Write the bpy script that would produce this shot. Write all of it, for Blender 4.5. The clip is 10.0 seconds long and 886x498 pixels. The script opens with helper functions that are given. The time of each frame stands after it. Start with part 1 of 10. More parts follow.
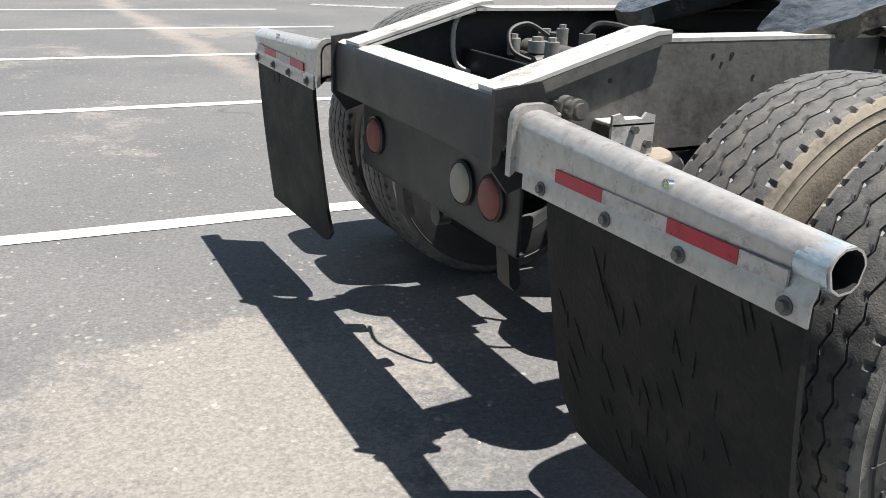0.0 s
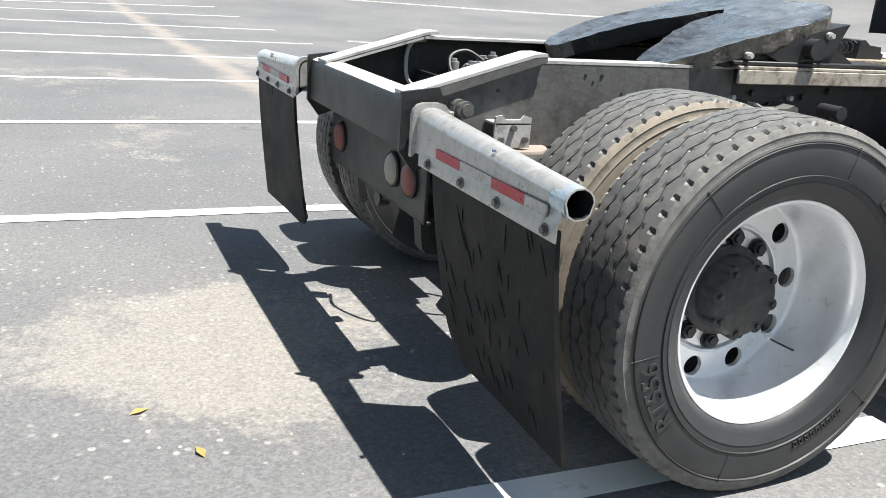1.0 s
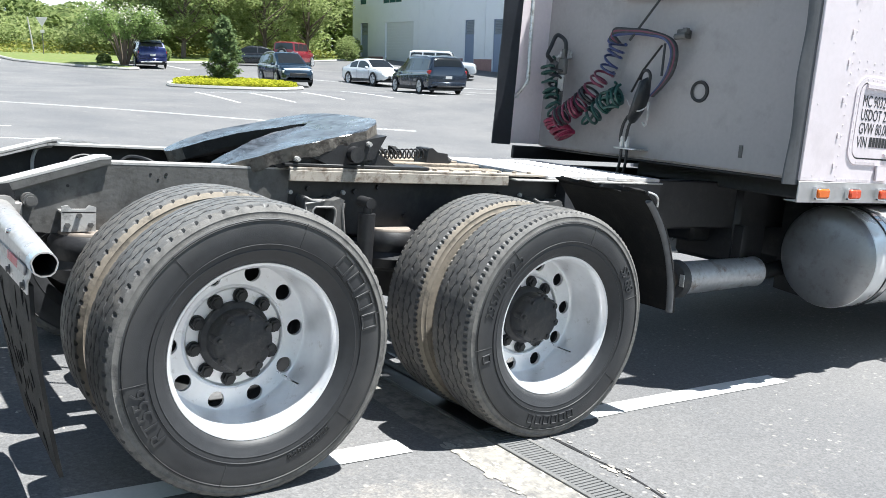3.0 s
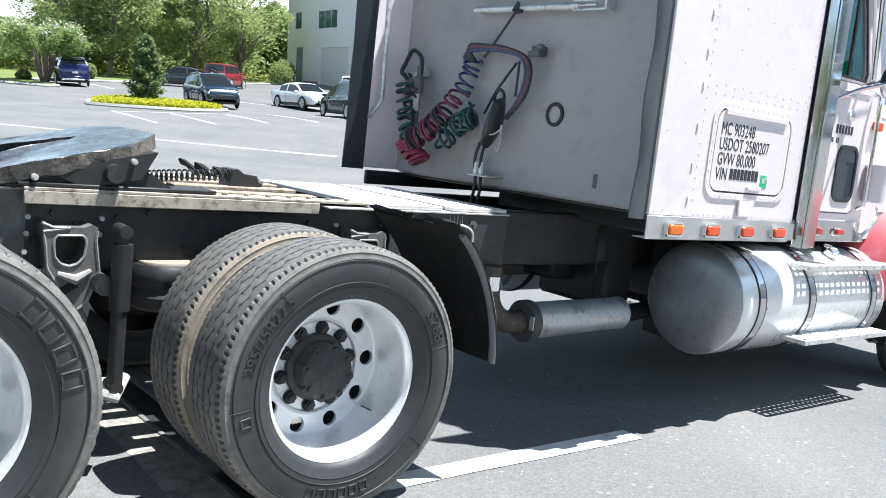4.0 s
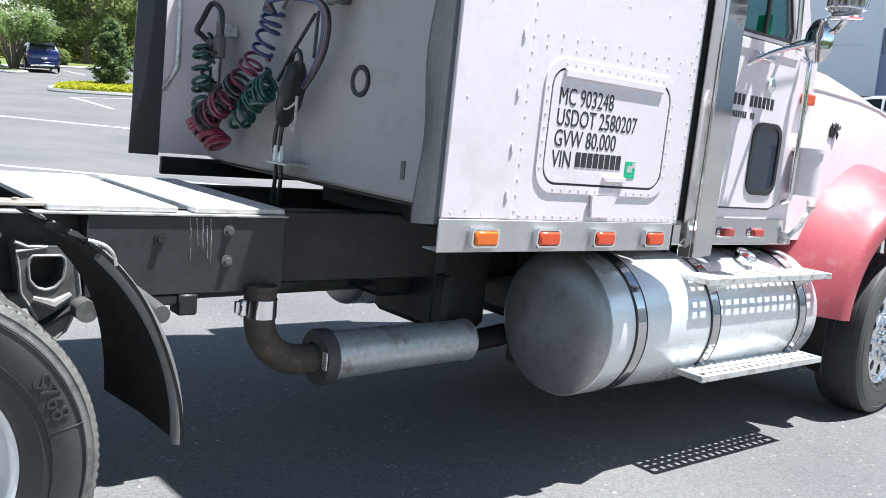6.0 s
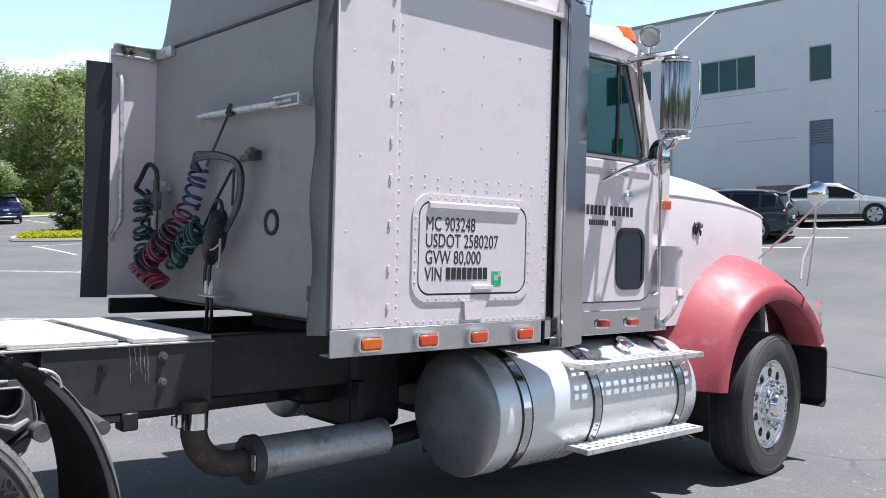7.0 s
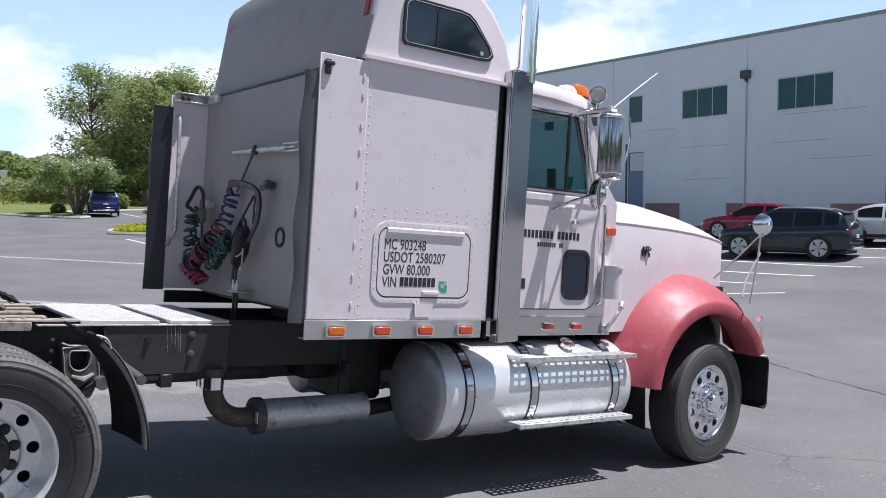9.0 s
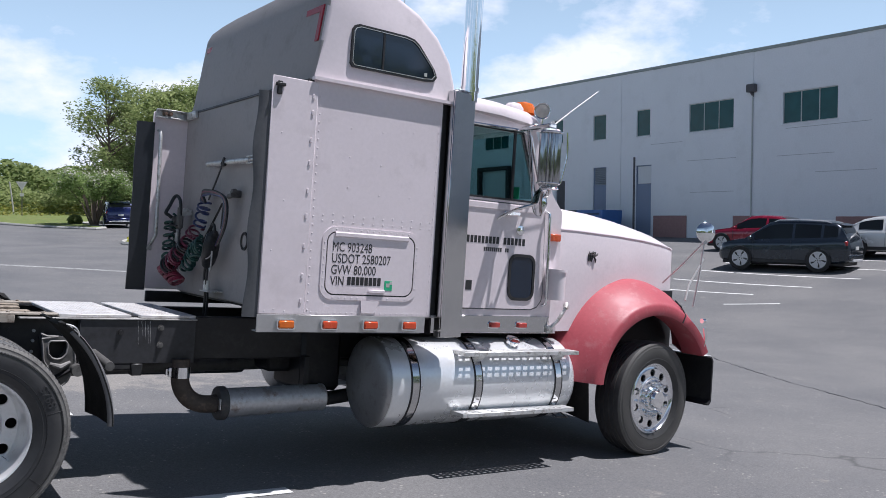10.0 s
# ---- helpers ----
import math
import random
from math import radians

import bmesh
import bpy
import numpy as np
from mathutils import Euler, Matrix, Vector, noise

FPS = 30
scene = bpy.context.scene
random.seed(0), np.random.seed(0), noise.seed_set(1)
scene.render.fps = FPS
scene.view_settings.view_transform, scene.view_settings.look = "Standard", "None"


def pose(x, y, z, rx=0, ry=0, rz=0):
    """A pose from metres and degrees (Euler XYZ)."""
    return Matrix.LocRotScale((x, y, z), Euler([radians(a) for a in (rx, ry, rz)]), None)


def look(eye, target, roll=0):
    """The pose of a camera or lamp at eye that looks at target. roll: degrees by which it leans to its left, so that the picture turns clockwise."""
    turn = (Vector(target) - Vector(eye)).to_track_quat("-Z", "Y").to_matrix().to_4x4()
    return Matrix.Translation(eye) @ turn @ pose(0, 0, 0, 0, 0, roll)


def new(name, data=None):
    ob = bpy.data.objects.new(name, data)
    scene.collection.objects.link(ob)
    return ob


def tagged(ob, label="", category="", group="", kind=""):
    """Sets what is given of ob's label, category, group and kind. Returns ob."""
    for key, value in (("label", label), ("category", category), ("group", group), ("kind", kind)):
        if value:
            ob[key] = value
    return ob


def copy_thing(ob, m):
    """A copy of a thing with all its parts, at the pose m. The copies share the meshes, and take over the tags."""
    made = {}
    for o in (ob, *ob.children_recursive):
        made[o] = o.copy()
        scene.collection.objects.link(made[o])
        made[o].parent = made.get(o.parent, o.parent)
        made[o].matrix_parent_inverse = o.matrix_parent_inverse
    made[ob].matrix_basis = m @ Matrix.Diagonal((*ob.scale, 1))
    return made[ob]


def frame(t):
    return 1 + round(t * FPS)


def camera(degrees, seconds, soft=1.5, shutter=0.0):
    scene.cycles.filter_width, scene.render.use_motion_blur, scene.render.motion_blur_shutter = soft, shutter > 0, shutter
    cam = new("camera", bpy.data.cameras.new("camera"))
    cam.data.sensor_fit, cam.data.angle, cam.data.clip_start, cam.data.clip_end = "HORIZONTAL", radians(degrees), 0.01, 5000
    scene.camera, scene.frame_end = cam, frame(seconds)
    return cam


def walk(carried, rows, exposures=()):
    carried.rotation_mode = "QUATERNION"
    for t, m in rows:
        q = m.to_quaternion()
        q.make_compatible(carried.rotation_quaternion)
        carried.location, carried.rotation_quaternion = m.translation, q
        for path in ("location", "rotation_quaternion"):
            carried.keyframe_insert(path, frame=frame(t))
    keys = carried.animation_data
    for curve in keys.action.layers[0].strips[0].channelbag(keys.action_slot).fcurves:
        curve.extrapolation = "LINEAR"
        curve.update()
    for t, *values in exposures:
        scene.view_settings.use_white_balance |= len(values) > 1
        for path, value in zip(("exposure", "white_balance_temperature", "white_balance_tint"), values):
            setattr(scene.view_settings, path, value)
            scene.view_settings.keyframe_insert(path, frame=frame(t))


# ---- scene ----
# Everything near the tractor is laid out in its own frame (x ahead from the rear axle, y to its left, z square to the
# sloping lot); TRUCK turns that frame nose-down into the level world.
TRUCK = pose(0, 0, 0, 0, 4, 0)
cam = camera(53.4, 10.0, soft=0.9)
PATH = [
    (0, (-1.672, -2.015, 1.235), (-0.808, -0.341, 0.562), 2.2),
    (0.5, (-1.711, -2.339, 1.245), (-0.924, -0.624, 0.581), 1.0),
    (1, (-1.639, -2.741, 1.246), (-0.844, -1.002, 0.657), 4.1),
    (1.5, (-1.64, -3.111, 1.3), (-0.736, -1.423, 0.722), 3.3),
    (2, (-1.513, -3.508, 1.315), (-0.551, -1.801, 0.917), 4.2),
    (2.5, (-1.393, -3.749, 1.357), (-0.252, -2.145, 1.0), 3.6),
    (2.7, (-1.336, -3.799, 1.357), (-0.194, -2.194, 1.014), 4.7),
    (3.8, (-0.491, -3.737, 1.306), (0.719, -2.163, 1.067), 5.5),
    (4, (-0.358, -3.685, 1.353), (0.906, -2.155, 1.106), 6.3),
    (4.5, (0.058, -3.627, 1.329), (1.302, -2.078, 1.096), 6.9),
    (5, (0.438, -3.494, 1.326), (1.651, -1.924, 1.072), 5.8),
    (5.5, (0.795, -3.373, 1.346), (2.037, -1.836, 1.034), 4.0),
    (6, (1.061, -3.347, 1.401), (2.333, -1.828, 1.127), 6.1),
    (6.2, (1.074, -3.37, 1.426), (2.449, -1.938, 1.187), 4.0),
    (7.3, (0.818, -4.272, 1.504), (2.087, -2.727, 1.539), 2.5),
    (7.5, (0.792, -4.348, 1.548), (2.071, -2.81, 1.511), 5.7),
    (8, (0.636, -4.739, 1.543), (1.922, -3.21, 1.617), 4.0),
    (8.5, (0.601, -5.144, 1.542), (1.829, -3.569, 1.643), 3.4),
    (9, (0.638, -5.422, 1.555), (1.81, -3.802, 1.547), 3.5),
    (9.5, (0.57, -5.805, 1.55), (1.735, -4.18, 1.595), 3.8),
    (10, (0.709, -6.114, 1.524), (1.849, -4.47, 1.542), 3.7),
]
walk(cam, [(t, TRUCK @ look(eye, target, roll)) for t, eye, target, roll in PATH], [(0.0, 0.80, 6520, 10), (0.6, 1.02, 6450, 9), (1.5, 1.07, 6290, 8), (4.0, 1.3, 5980, 8), (6.2, 1.12, 5940, 9), (7.4, 0.40, 5960, 14), (8.0, 0.25, 5960, 14.5), (8.5, 0.23, 5950, 15), (9.0, 0.31, 5940, 16), (10.0, 0.12, 5920, 16)])

# ---- light ----
SUN_WAY = Vector((0.3107, -0.1947, 0.9304)).normalized()
world = bpy.data.worlds.new("sky")
scene.world = world
world.use_nodes = True
wn, wl = world.node_tree.nodes, world.node_tree.links
wn.clear()
w_out = wn.new("ShaderNodeOutputWorld")
w_bg = wn.new("ShaderNodeBackground")
w_sky = wn.new("ShaderNodeTexSky")
w_sky.sky_type, w_sky.sun_disc = "NISHITA", False
w_sky.sun_elevation = math.asin(SUN_WAY.z)
w_sky.sun_rotation = math.atan2(SUN_WAY.x, SUN_WAY.y)
w_sky.air_density, w_sky.dust_density = 1.0, 0.8
w_bg.inputs["Strength"].default_value = 0.0355
# cumulus clouds, thicker towards the horizon
w_co = wn.new("ShaderNodeTexCoord")
w_sep = wn.new("ShaderNodeSeparateXYZ")
wl.new(w_co.outputs["Generated"], w_sep.inputs[0])
w_map = wn.new("ShaderNodeMapping")
w_map.inputs["Scale"].default_value = (1.0, 1.0, 1.9)
wl.new(w_co.outputs["Generated"], w_map.inputs[0])
w_noise = wn.new("ShaderNodeTexNoise")
w_noise.inputs["Scale"].default_value, w_noise.inputs["Detail"].default_value = 3.4, 9
w_noise.inputs["Roughness"].default_value = 0.56
wl.new(w_map.outputs[0], w_noise.inputs["Vector"])
w_low = wn.new("ShaderNodeMapRange")
for key, val in (("From Min", 0.6), ("From Max", 0.04), ("To Min", -0.24), ("To Max", 0.08)):
    w_low.inputs[key].default_value = val
wl.new(w_sep.outputs[2], w_low.inputs["Value"])
w_sum = wn.new("ShaderNodeMath")
w_sum.operation = "ADD"
wl.new(w_noise.outputs["Fac"], w_sum.inputs[0])
wl.new(w_low.outputs[0], w_sum.inputs[1])
w_ramp = wn.new("ShaderNodeMapRange")
for key, val in (("From Min", 0.495), ("From Max", 0.59), ("To Min", 0.0), ("To Max", 1.0)):
    w_ramp.inputs[key].default_value = val
wl.new(w_sum.outputs[0], w_ramp.inputs["Value"])
# pale blue summer haze low in the sky
w_haze = wn.new("ShaderNodeMapRange")
for key, val in (("From Min", 0.55), ("From Max", 0.08), ("To Min", 0.0), ("To Max", 0.95)):
    w_haze.inputs[key].default_value = val
wl.new(w_sep.outputs[2], w_haze.inputs["Value"])
w_pale = wn.new("ShaderNodeMix")
w_pale.data_type = "RGBA"
w_pale.inputs["B"].default_value = (17.5, 23.6, 28.5, 1)
wl.new(w_haze.outputs[0], w_pale.inputs["Factor"])
wl.new(w_sky.outputs[0], w_pale.inputs["A"])
w_mix = wn.new("ShaderNodeMix")
w_mix.data_type = "RGBA"
w_mix.inputs["B"].default_value = (26.0, 26.6, 27.6, 1)
wl.new(w_ramp.outputs[0], w_mix.inputs["Factor"])
wl.new(w_pale.outputs["Result"], w_mix.inputs["A"])
wl.new(w_mix.outputs["Result"], w_bg.inputs["Color"])
wl.new(w_bg.outputs[0], w_out.inputs[0])
sun = new("sun", bpy.data.lights.new("sun", "SUN"))
sun.data.energy, sun.data.angle, sun.data.color = 5.0, radians(0.55), (1.0, 0.96, 0.89)
sun.matrix_world = look((0, 0, 60), Vector((0, 0, 60)) - SUN_WAY)

# ---- materials ----
def surface(name, base, rough=0.6, metal=0.0, vary=0.12, grain=40.0, patch=3.0, dirt=None, dirt_amount=0.0,
            bump=0.0, bump_scale=120.0, coat=0.0, rough_vary=0.1, spec=0.5):
    """A painted, rubber, metal or mineral surface with variation at two scales, in object space."""
    m = bpy.data.materials.new(name)
    m.use_nodes = True
    n, l = m.node_tree.nodes, m.node_tree.links
    b = n["Principled BSDF"]
    b.inputs["Metallic"].default_value = metal
    b.inputs["Coat Weight"].default_value = coat
    b.inputs["Specular IOR Level"].default_value = spec
    co = n.new("ShaderNodeTexCoord")
    n1, n2 = n.new("ShaderNodeTexNoise"), n.new("ShaderNodeTexNoise")
    n1.inputs["Scale"].default_value, n1.inputs["Detail"].default_value = grain, 3
    n2.inputs["Scale"].default_value, n2.inputs["Detail"].default_value = patch, 6
    n2.inputs["Roughness"].default_value = 0.62
    for t in (n1, n2):
        l.new(co.outputs["Object"], t.inputs["Vector"])
    add = n.new("ShaderNodeMath")
    add.operation = "ADD"
    l.new(n1.outputs["Fac"], add.inputs[0])
    l.new(n2.outputs["Fac"], add.inputs[1])
    mr = n.new("ShaderNodeMapRange")
    mr.inputs["From Min"].default_value, mr.inputs["From Max"].default_value = 0.6, 1.4
    mr.inputs["To Min"].default_value, mr.inputs["To Max"].default_value = 1 - vary, 1 + vary
    l.new(add.outputs[0], mr.inputs["Value"])
    mul = n.new("ShaderNodeVectorMath")
    mul.operation = "SCALE"
    mul.inputs[0].default_value = base
    l.new(mr.outputs[0], mul.inputs["Scale"])
    col = mul.outputs[0]
    if dirt:
        rp = n.new("ShaderNodeMapRange")
        rp.inputs["From Min"].default_value, rp.inputs["From Max"].default_value = 0.62 - 0.3 * dirt_amount, 0.78 - 0.3 * dirt_amount
        n3 = n.new("ShaderNodeTexNoise")
        n3.inputs["Scale"].default_value, n3.inputs["Detail"].default_value = patch * 2.3, 8
        n3.inputs["Roughness"].default_value = 0.7
        l.new(co.outputs["Object"], n3.inputs["Vector"])
        l.new(n3.outputs["Fac"], rp.inputs["Value"])
        mx = n.new("ShaderNodeMix")
        mx.data_type = "RGBA"
        mx.inputs["B"].default_value = (*dirt, 1)
        l.new(rp.outputs[0], mx.inputs["Factor"])
        l.new(col, mx.inputs["A"])
        col = mx.outputs["Result"]
    l.new(col, b.inputs["Base Color"])
    rr = n.new("ShaderNodeMapRange")
    rr.inputs["From Min"].default_value, rr.inputs["From Max"].default_value = 0.3, 0.7
    rr.inputs["To Min"].default_value, rr.inputs["To Max"].default_value = max(0.02, rough - rough_vary), min(1, rough + rough_vary)
    l.new(n2.outputs["Fac"], rr.inputs["Value"])
    l.new(rr.outputs[0], b.inputs["Roughness"])
    if bump:
        n4 = n.new("ShaderNodeTexNoise")
        n4.inputs["Scale"].default_value, n4.inputs["Detail"].default_value = bump_scale, 4
        l.new(co.outputs["Object"], n4.inputs["Vector"])
        bp = n.new("ShaderNodeBump")
        bp.inputs["Strength"].default_value, bp.inputs["Distance"].default_value = bump, 0.01
        l.new(n4.outputs["Fac"], bp.inputs["Height"])
        l.new(bp.outputs[0], b.inputs["Normal"])
    return m


def sidewall_rubber(name, dark, dusty, r0, r1):
    """Tyre rubber that is washed black beside the rim and greyed by road dust towards the tread."""
    m = surface(name, dark, 0.5, vary=0.18, patch=5, bump=0.12, bump_scale=300)
    n, l = m.node_tree.nodes, m.node_tree.links
    b = n["Principled BSDF"]
    before = b.inputs["Base Color"].links[0].from_socket
    co = n.new("ShaderNodeTexCoord")
    flat = n.new("ShaderNodeVectorMath")
    flat.operation = "MULTIPLY"
    flat.inputs[1].default_value = (1, 0, 1)
    ln_ = n.new("ShaderNodeVectorMath")
    ln_.operation = "LENGTH"
    l.new(co.outputs["Object"], flat.inputs[0])
    l.new(flat.outputs[0], ln_.inputs[0])
    nz = n.new("ShaderNodeTexNoise")
    nz.inputs["Scale"].default_value, nz.inputs["Detail"].default_value = 6, 6
    l.new(co.outputs["Object"], nz.inputs["Vector"])
    jig = n.new("ShaderNodeMath")
    jig.operation = "MULTIPLY_ADD"
    jig.inputs[1].default_value = 0.09
    l.new(nz.outputs["Fac"], jig.inputs[0])
    l.new(ln_.outputs["Value"], jig.inputs[2])
    mr = n.new("ShaderNodeMapRange")
    mr.inputs["From Min"].default_value, mr.inputs["From Max"].default_value = r0 + 0.045, r1 + 0.045
    l.new(jig.outputs[0], mr.inputs["Value"])
    mx = n.new("ShaderNodeMix")
    mx.data_type = "RGBA"
    mx.inputs["B"].default_value = (*dusty, 1)
    l.new(mr.outputs[0], mx.inputs["Factor"])
    l.new(before, mx.inputs["A"])
    l.new(mx.outputs["Result"], b.inputs["Base Color"])
    return m


SIDEWALL = sidewall_rubber("drive tyre sidewall", (0.03, 0.031, 0.034), (0.075, 0.074, 0.073), 0.40, 0.475)
STEERWALL = sidewall_rubber("steer tyre sidewall", (0.04, 0.039, 0.038), (0.09, 0.086, 0.08), 0.33, 0.45)
RUBBER = surface("tyre rubber", (0.045, 0.045, 0.048), 0.55, vary=0.15, patch=4, dirt=(0.068, 0.066, 0.063), dirt_amount=0.35, bump=0.12, bump_scale=300)
SHOULDER = surface("dust-greyed tyre shoulder", (0.16, 0.154, 0.145), 0.7, vary=0.25, patch=9, dirt=(0.095, 0.092, 0.088), dirt_amount=0.45, bump=0.2, bump_scale=200)
VALLEY = surface("tan dust between twin tyres", (0.27, 0.235, 0.19), 0.9, vary=0.2, patch=6, dirt=(0.12, 0.11, 0.095), dirt_amount=0.35, bump=0.15, bump_scale=150)
TREAD = surface("dusty tread rubber", (0.12, 0.118, 0.114), 0.5, vary=0.3, patch=7, dirt=(0.19, 0.178, 0.16), dirt_amount=0.45, bump=0.2, bump_scale=260)
FLAP = surface("mud flap rubber", (0.011, 0.011, 0.0115), 0.7, vary=0.3, patch=5, dirt=(0.022, 0.021, 0.019), dirt_amount=0.4, bump=0.2, bump_scale=90, spec=0.25)
SILVER = surface("dull aluminium wheel", (0.86, 0.865, 0.88), 0.36, metal=0.45, vary=0.05, patch=9, dirt=(0.55, 0.53, 0.50), dirt_amount=0.14)
CHROME = surface("chrome", (0.86, 0.87, 0.88), 0.09, metal=1.0, vary=0.04, patch=5, rough_vary=0.05)
POLISH = surface("polished tank aluminium", (0.82, 0.83, 0.84), 0.3, metal=0.45, vary=0.05, patch=4, rough_vary=0.08, coat=0.6)
ALU = surface("weathered aluminium", (0.72, 0.72, 0.71), 0.45, metal=0.7, vary=0.15, patch=8, dirt=(0.36, 0.33, 0.29), dirt_amount=0.35, bump=0.05)
HANGER = surface("scuffed flap hanger metal", (0.46, 0.445, 0.432), 0.34, metal=0.4, vary=0.18, grain=45, patch=16, dirt=(0.33, 0.30, 0.28), dirt_amount=0.3, bump=0.12, bump_scale=70)
STEEL = surface("guard plate steel", (0.58, 0.58, 0.585), 0.11, metal=1.0, vary=0.08, patch=4, rough_vary=0.04)
DULL_CHROME = surface("dulled chrome", (0.40, 0.41, 0.43), 0.14, metal=1.0, vary=0.15, patch=8, rough_vary=0.05)
BLACK = surface("chassis black paint", (0.02, 0.02, 0.022), 0.5, vary=0.3, patch=5, dirt=(0.038, 0.037, 0.036), dirt_amount=0.3, bump=0.08)
GREASY = surface("greasy chassis grey", (0.12, 0.117, 0.113), 0.5, vary=0.2, patch=6, dirt=(0.07, 0.067, 0.063), dirt_amount=0.4, bump=0.12, bump_scale=60)
# pale grey for dusty parts, and for tops painted as sunlit
DUSTY_AND_LIT = surface("dusty grey paint and sunlit tops", (0.46, 0.45, 0.435), 0.7, vary=0.12, patch=7, dirt=(0.17, 0.165, 0.155), dirt_amount=0.3, bump=0.05)
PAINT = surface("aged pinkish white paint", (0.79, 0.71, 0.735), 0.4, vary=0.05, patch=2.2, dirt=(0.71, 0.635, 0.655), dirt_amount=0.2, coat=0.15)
# the pinkish white darkened: shade on the sleeper's rear put into the paint
PAINT_SHADED = surface("chalky sleeper paint, shaded", (0.40, 0.376, 0.372), 0.65, vary=0.06, patch=2.0, dirt=(0.335, 0.312, 0.302), dirt_amount=0.3)
RED = surface("faded red fender paint", (0.44, 0.078, 0.098), 0.5, vary=0.1, patch=4, dirt=(0.48, 0.15, 0.165), dirt_amount=0.3, coat=0.06)
GLASS = surface("dark window glass", (0.010, 0.020, 0.040), 0.05, vary=0.1, rough_vary=0.02, spec=0.6)
AMBER = surface("amber lens", (0.75, 0.16, 0.02), 0.25, vary=0.1)
REDLENS = surface("dusty red lens", (0.17, 0.04, 0.032), 0.5, vary=0.15, patch=12)
GREYLENS = surface("dusty grey lens", (0.26, 0.245, 0.21), 0.5, vary=0.1, patch=12)
TAPE_RED = surface("red reflective tape", (0.38, 0.016, 0.035), 0.35, vary=0.12, patch=20)
TAPE_WHITE = surface("white reflective tape", (0.52, 0.51, 0.49), 0.4, vary=0.1, patch=20)
TAPE_DIM = surface("road-grimed white tape", (0.46, 0.43, 0.41), 0.5, vary=0.2, patch=22, dirt=(0.30, 0.27, 0.25), dirt_amount=0.5)
INK = surface("black lettering", (0.03, 0.03, 0.032), 0.5, vary=0.1)
RUST = surface("rusty steel", (0.16, 0.10, 0.07), 0.8, vary=0.3, patch=10, dirt=(0.06, 0.045, 0.04), dirt_amount=0.5, bump=0.2)
GREASE = surface("greased plate", (0.13, 0.14, 0.155), 0.3, metal=0.5, vary=0.3, patch=7, dirt=(0.035, 0.035, 0.038), dirt_amount=0.55, rough_vary=0.15, bump=0.15, bump_scale=40)
PALE_CASTING = surface("pale casting metal and rim highlights", (0.30, 0.29, 0.28), 0.5, metal=0.3, vary=0.25, patch=20)
GREEN = surface("green sticker", (0.03, 0.45, 0.22), 0.5, vary=0.08)

# ---- shapes ----
def poly(bm, verts, faces, m=None):
    vs = [bm.verts.new(m @ Vector(v) if m else v) for v in verts]
    for f in faces:
        try:
            bm.faces.new([vs[i] for i in f])
        except ValueError:
            pass
    return vs


def box(bm, lo, hi, b=0.004, m=None):
    """A box with chamfered edges."""
    c = [(lo[i] + hi[i]) / 2 for i in range(3)]
    h = [abs(hi[i] - lo[i]) / 2 for i in range(3)]
    b = min(b, min(h) * 0.45)
    idx, verts, faces = {}, [], []
    sg = (-1, 1)
    for sx in sg:
        for sy in sg:
            for sz in sg:
                s = (sx, sy, sz)
                for a in range(3):
                    idx[s, a] = len(verts)
                    verts.append([c[k] + s[k] * (h[k] - (0 if k == a else b)) for k in range(3)])
    for a in range(3):
        u, v = (a + 1) % 3, (a + 2) % 3
        for s0 in sg:
            q = []
            for su, sv in ((-1, -1), (1, -1), (1, 1), (-1, 1)):
                s = [0, 0, 0]
                s[a], s[u], s[v] = s0, su, sv
                q.append(idx[tuple(s), a])
            faces.append(q)
        for su in sg:
            for sv in sg:
                s, t = [0, 0, 0], [0, 0, 0]
                s[a], s[u], s[v] = -1, su, sv
                t[a], t[u], t[v] = 1, su, sv
                s, t = tuple(s), tuple(t)
                faces.append([idx[s, u], idx[t, u], idx[t, v], idx[s, v]])
    for sx in sg:
        for sy in sg:
            for sz in sg:
                faces.append([idx[(sx, sy, sz), a] for a in range(3)])
    poly(bm, verts, faces, m)


def lay(axis, u, v, w):
    """A point from two coordinates in the plane across axis, and w along it."""
    return {"x": (w, u, v), "y": (u, w, v), "z": (u, v, w)}[axis]


def prism(bm, pts, axis, a, b, m=None, hole=None):
    """A polygon (with a like-numbered hole, if any) drawn out along an axis from a to b."""
    n = len(pts)
    verts = [lay(axis, *p, a) for p in pts] + [lay(axis, *p, b) for p in pts]
    faces = [[i, (i + 1) % n, n + (i + 1) % n, n + i] for i in range(n)]
    if hole:
        verts += [lay(axis, *p, a) for p in hole] + [lay(axis, *p, b) for p in hole]
        for i in range(n):
            j = (i + 1) % n
            faces += [[2 * n + i, 2 * n + j, 3 * n + j, 3 * n + i], [i, j, 2 * n + j, 2 * n + i], [n + i, n + j, 3 * n + j, 3 * n + i]]
    else:
        faces += [list(range(n)), list(range(n, 2 * n))]
    poly(bm, verts, faces, m)


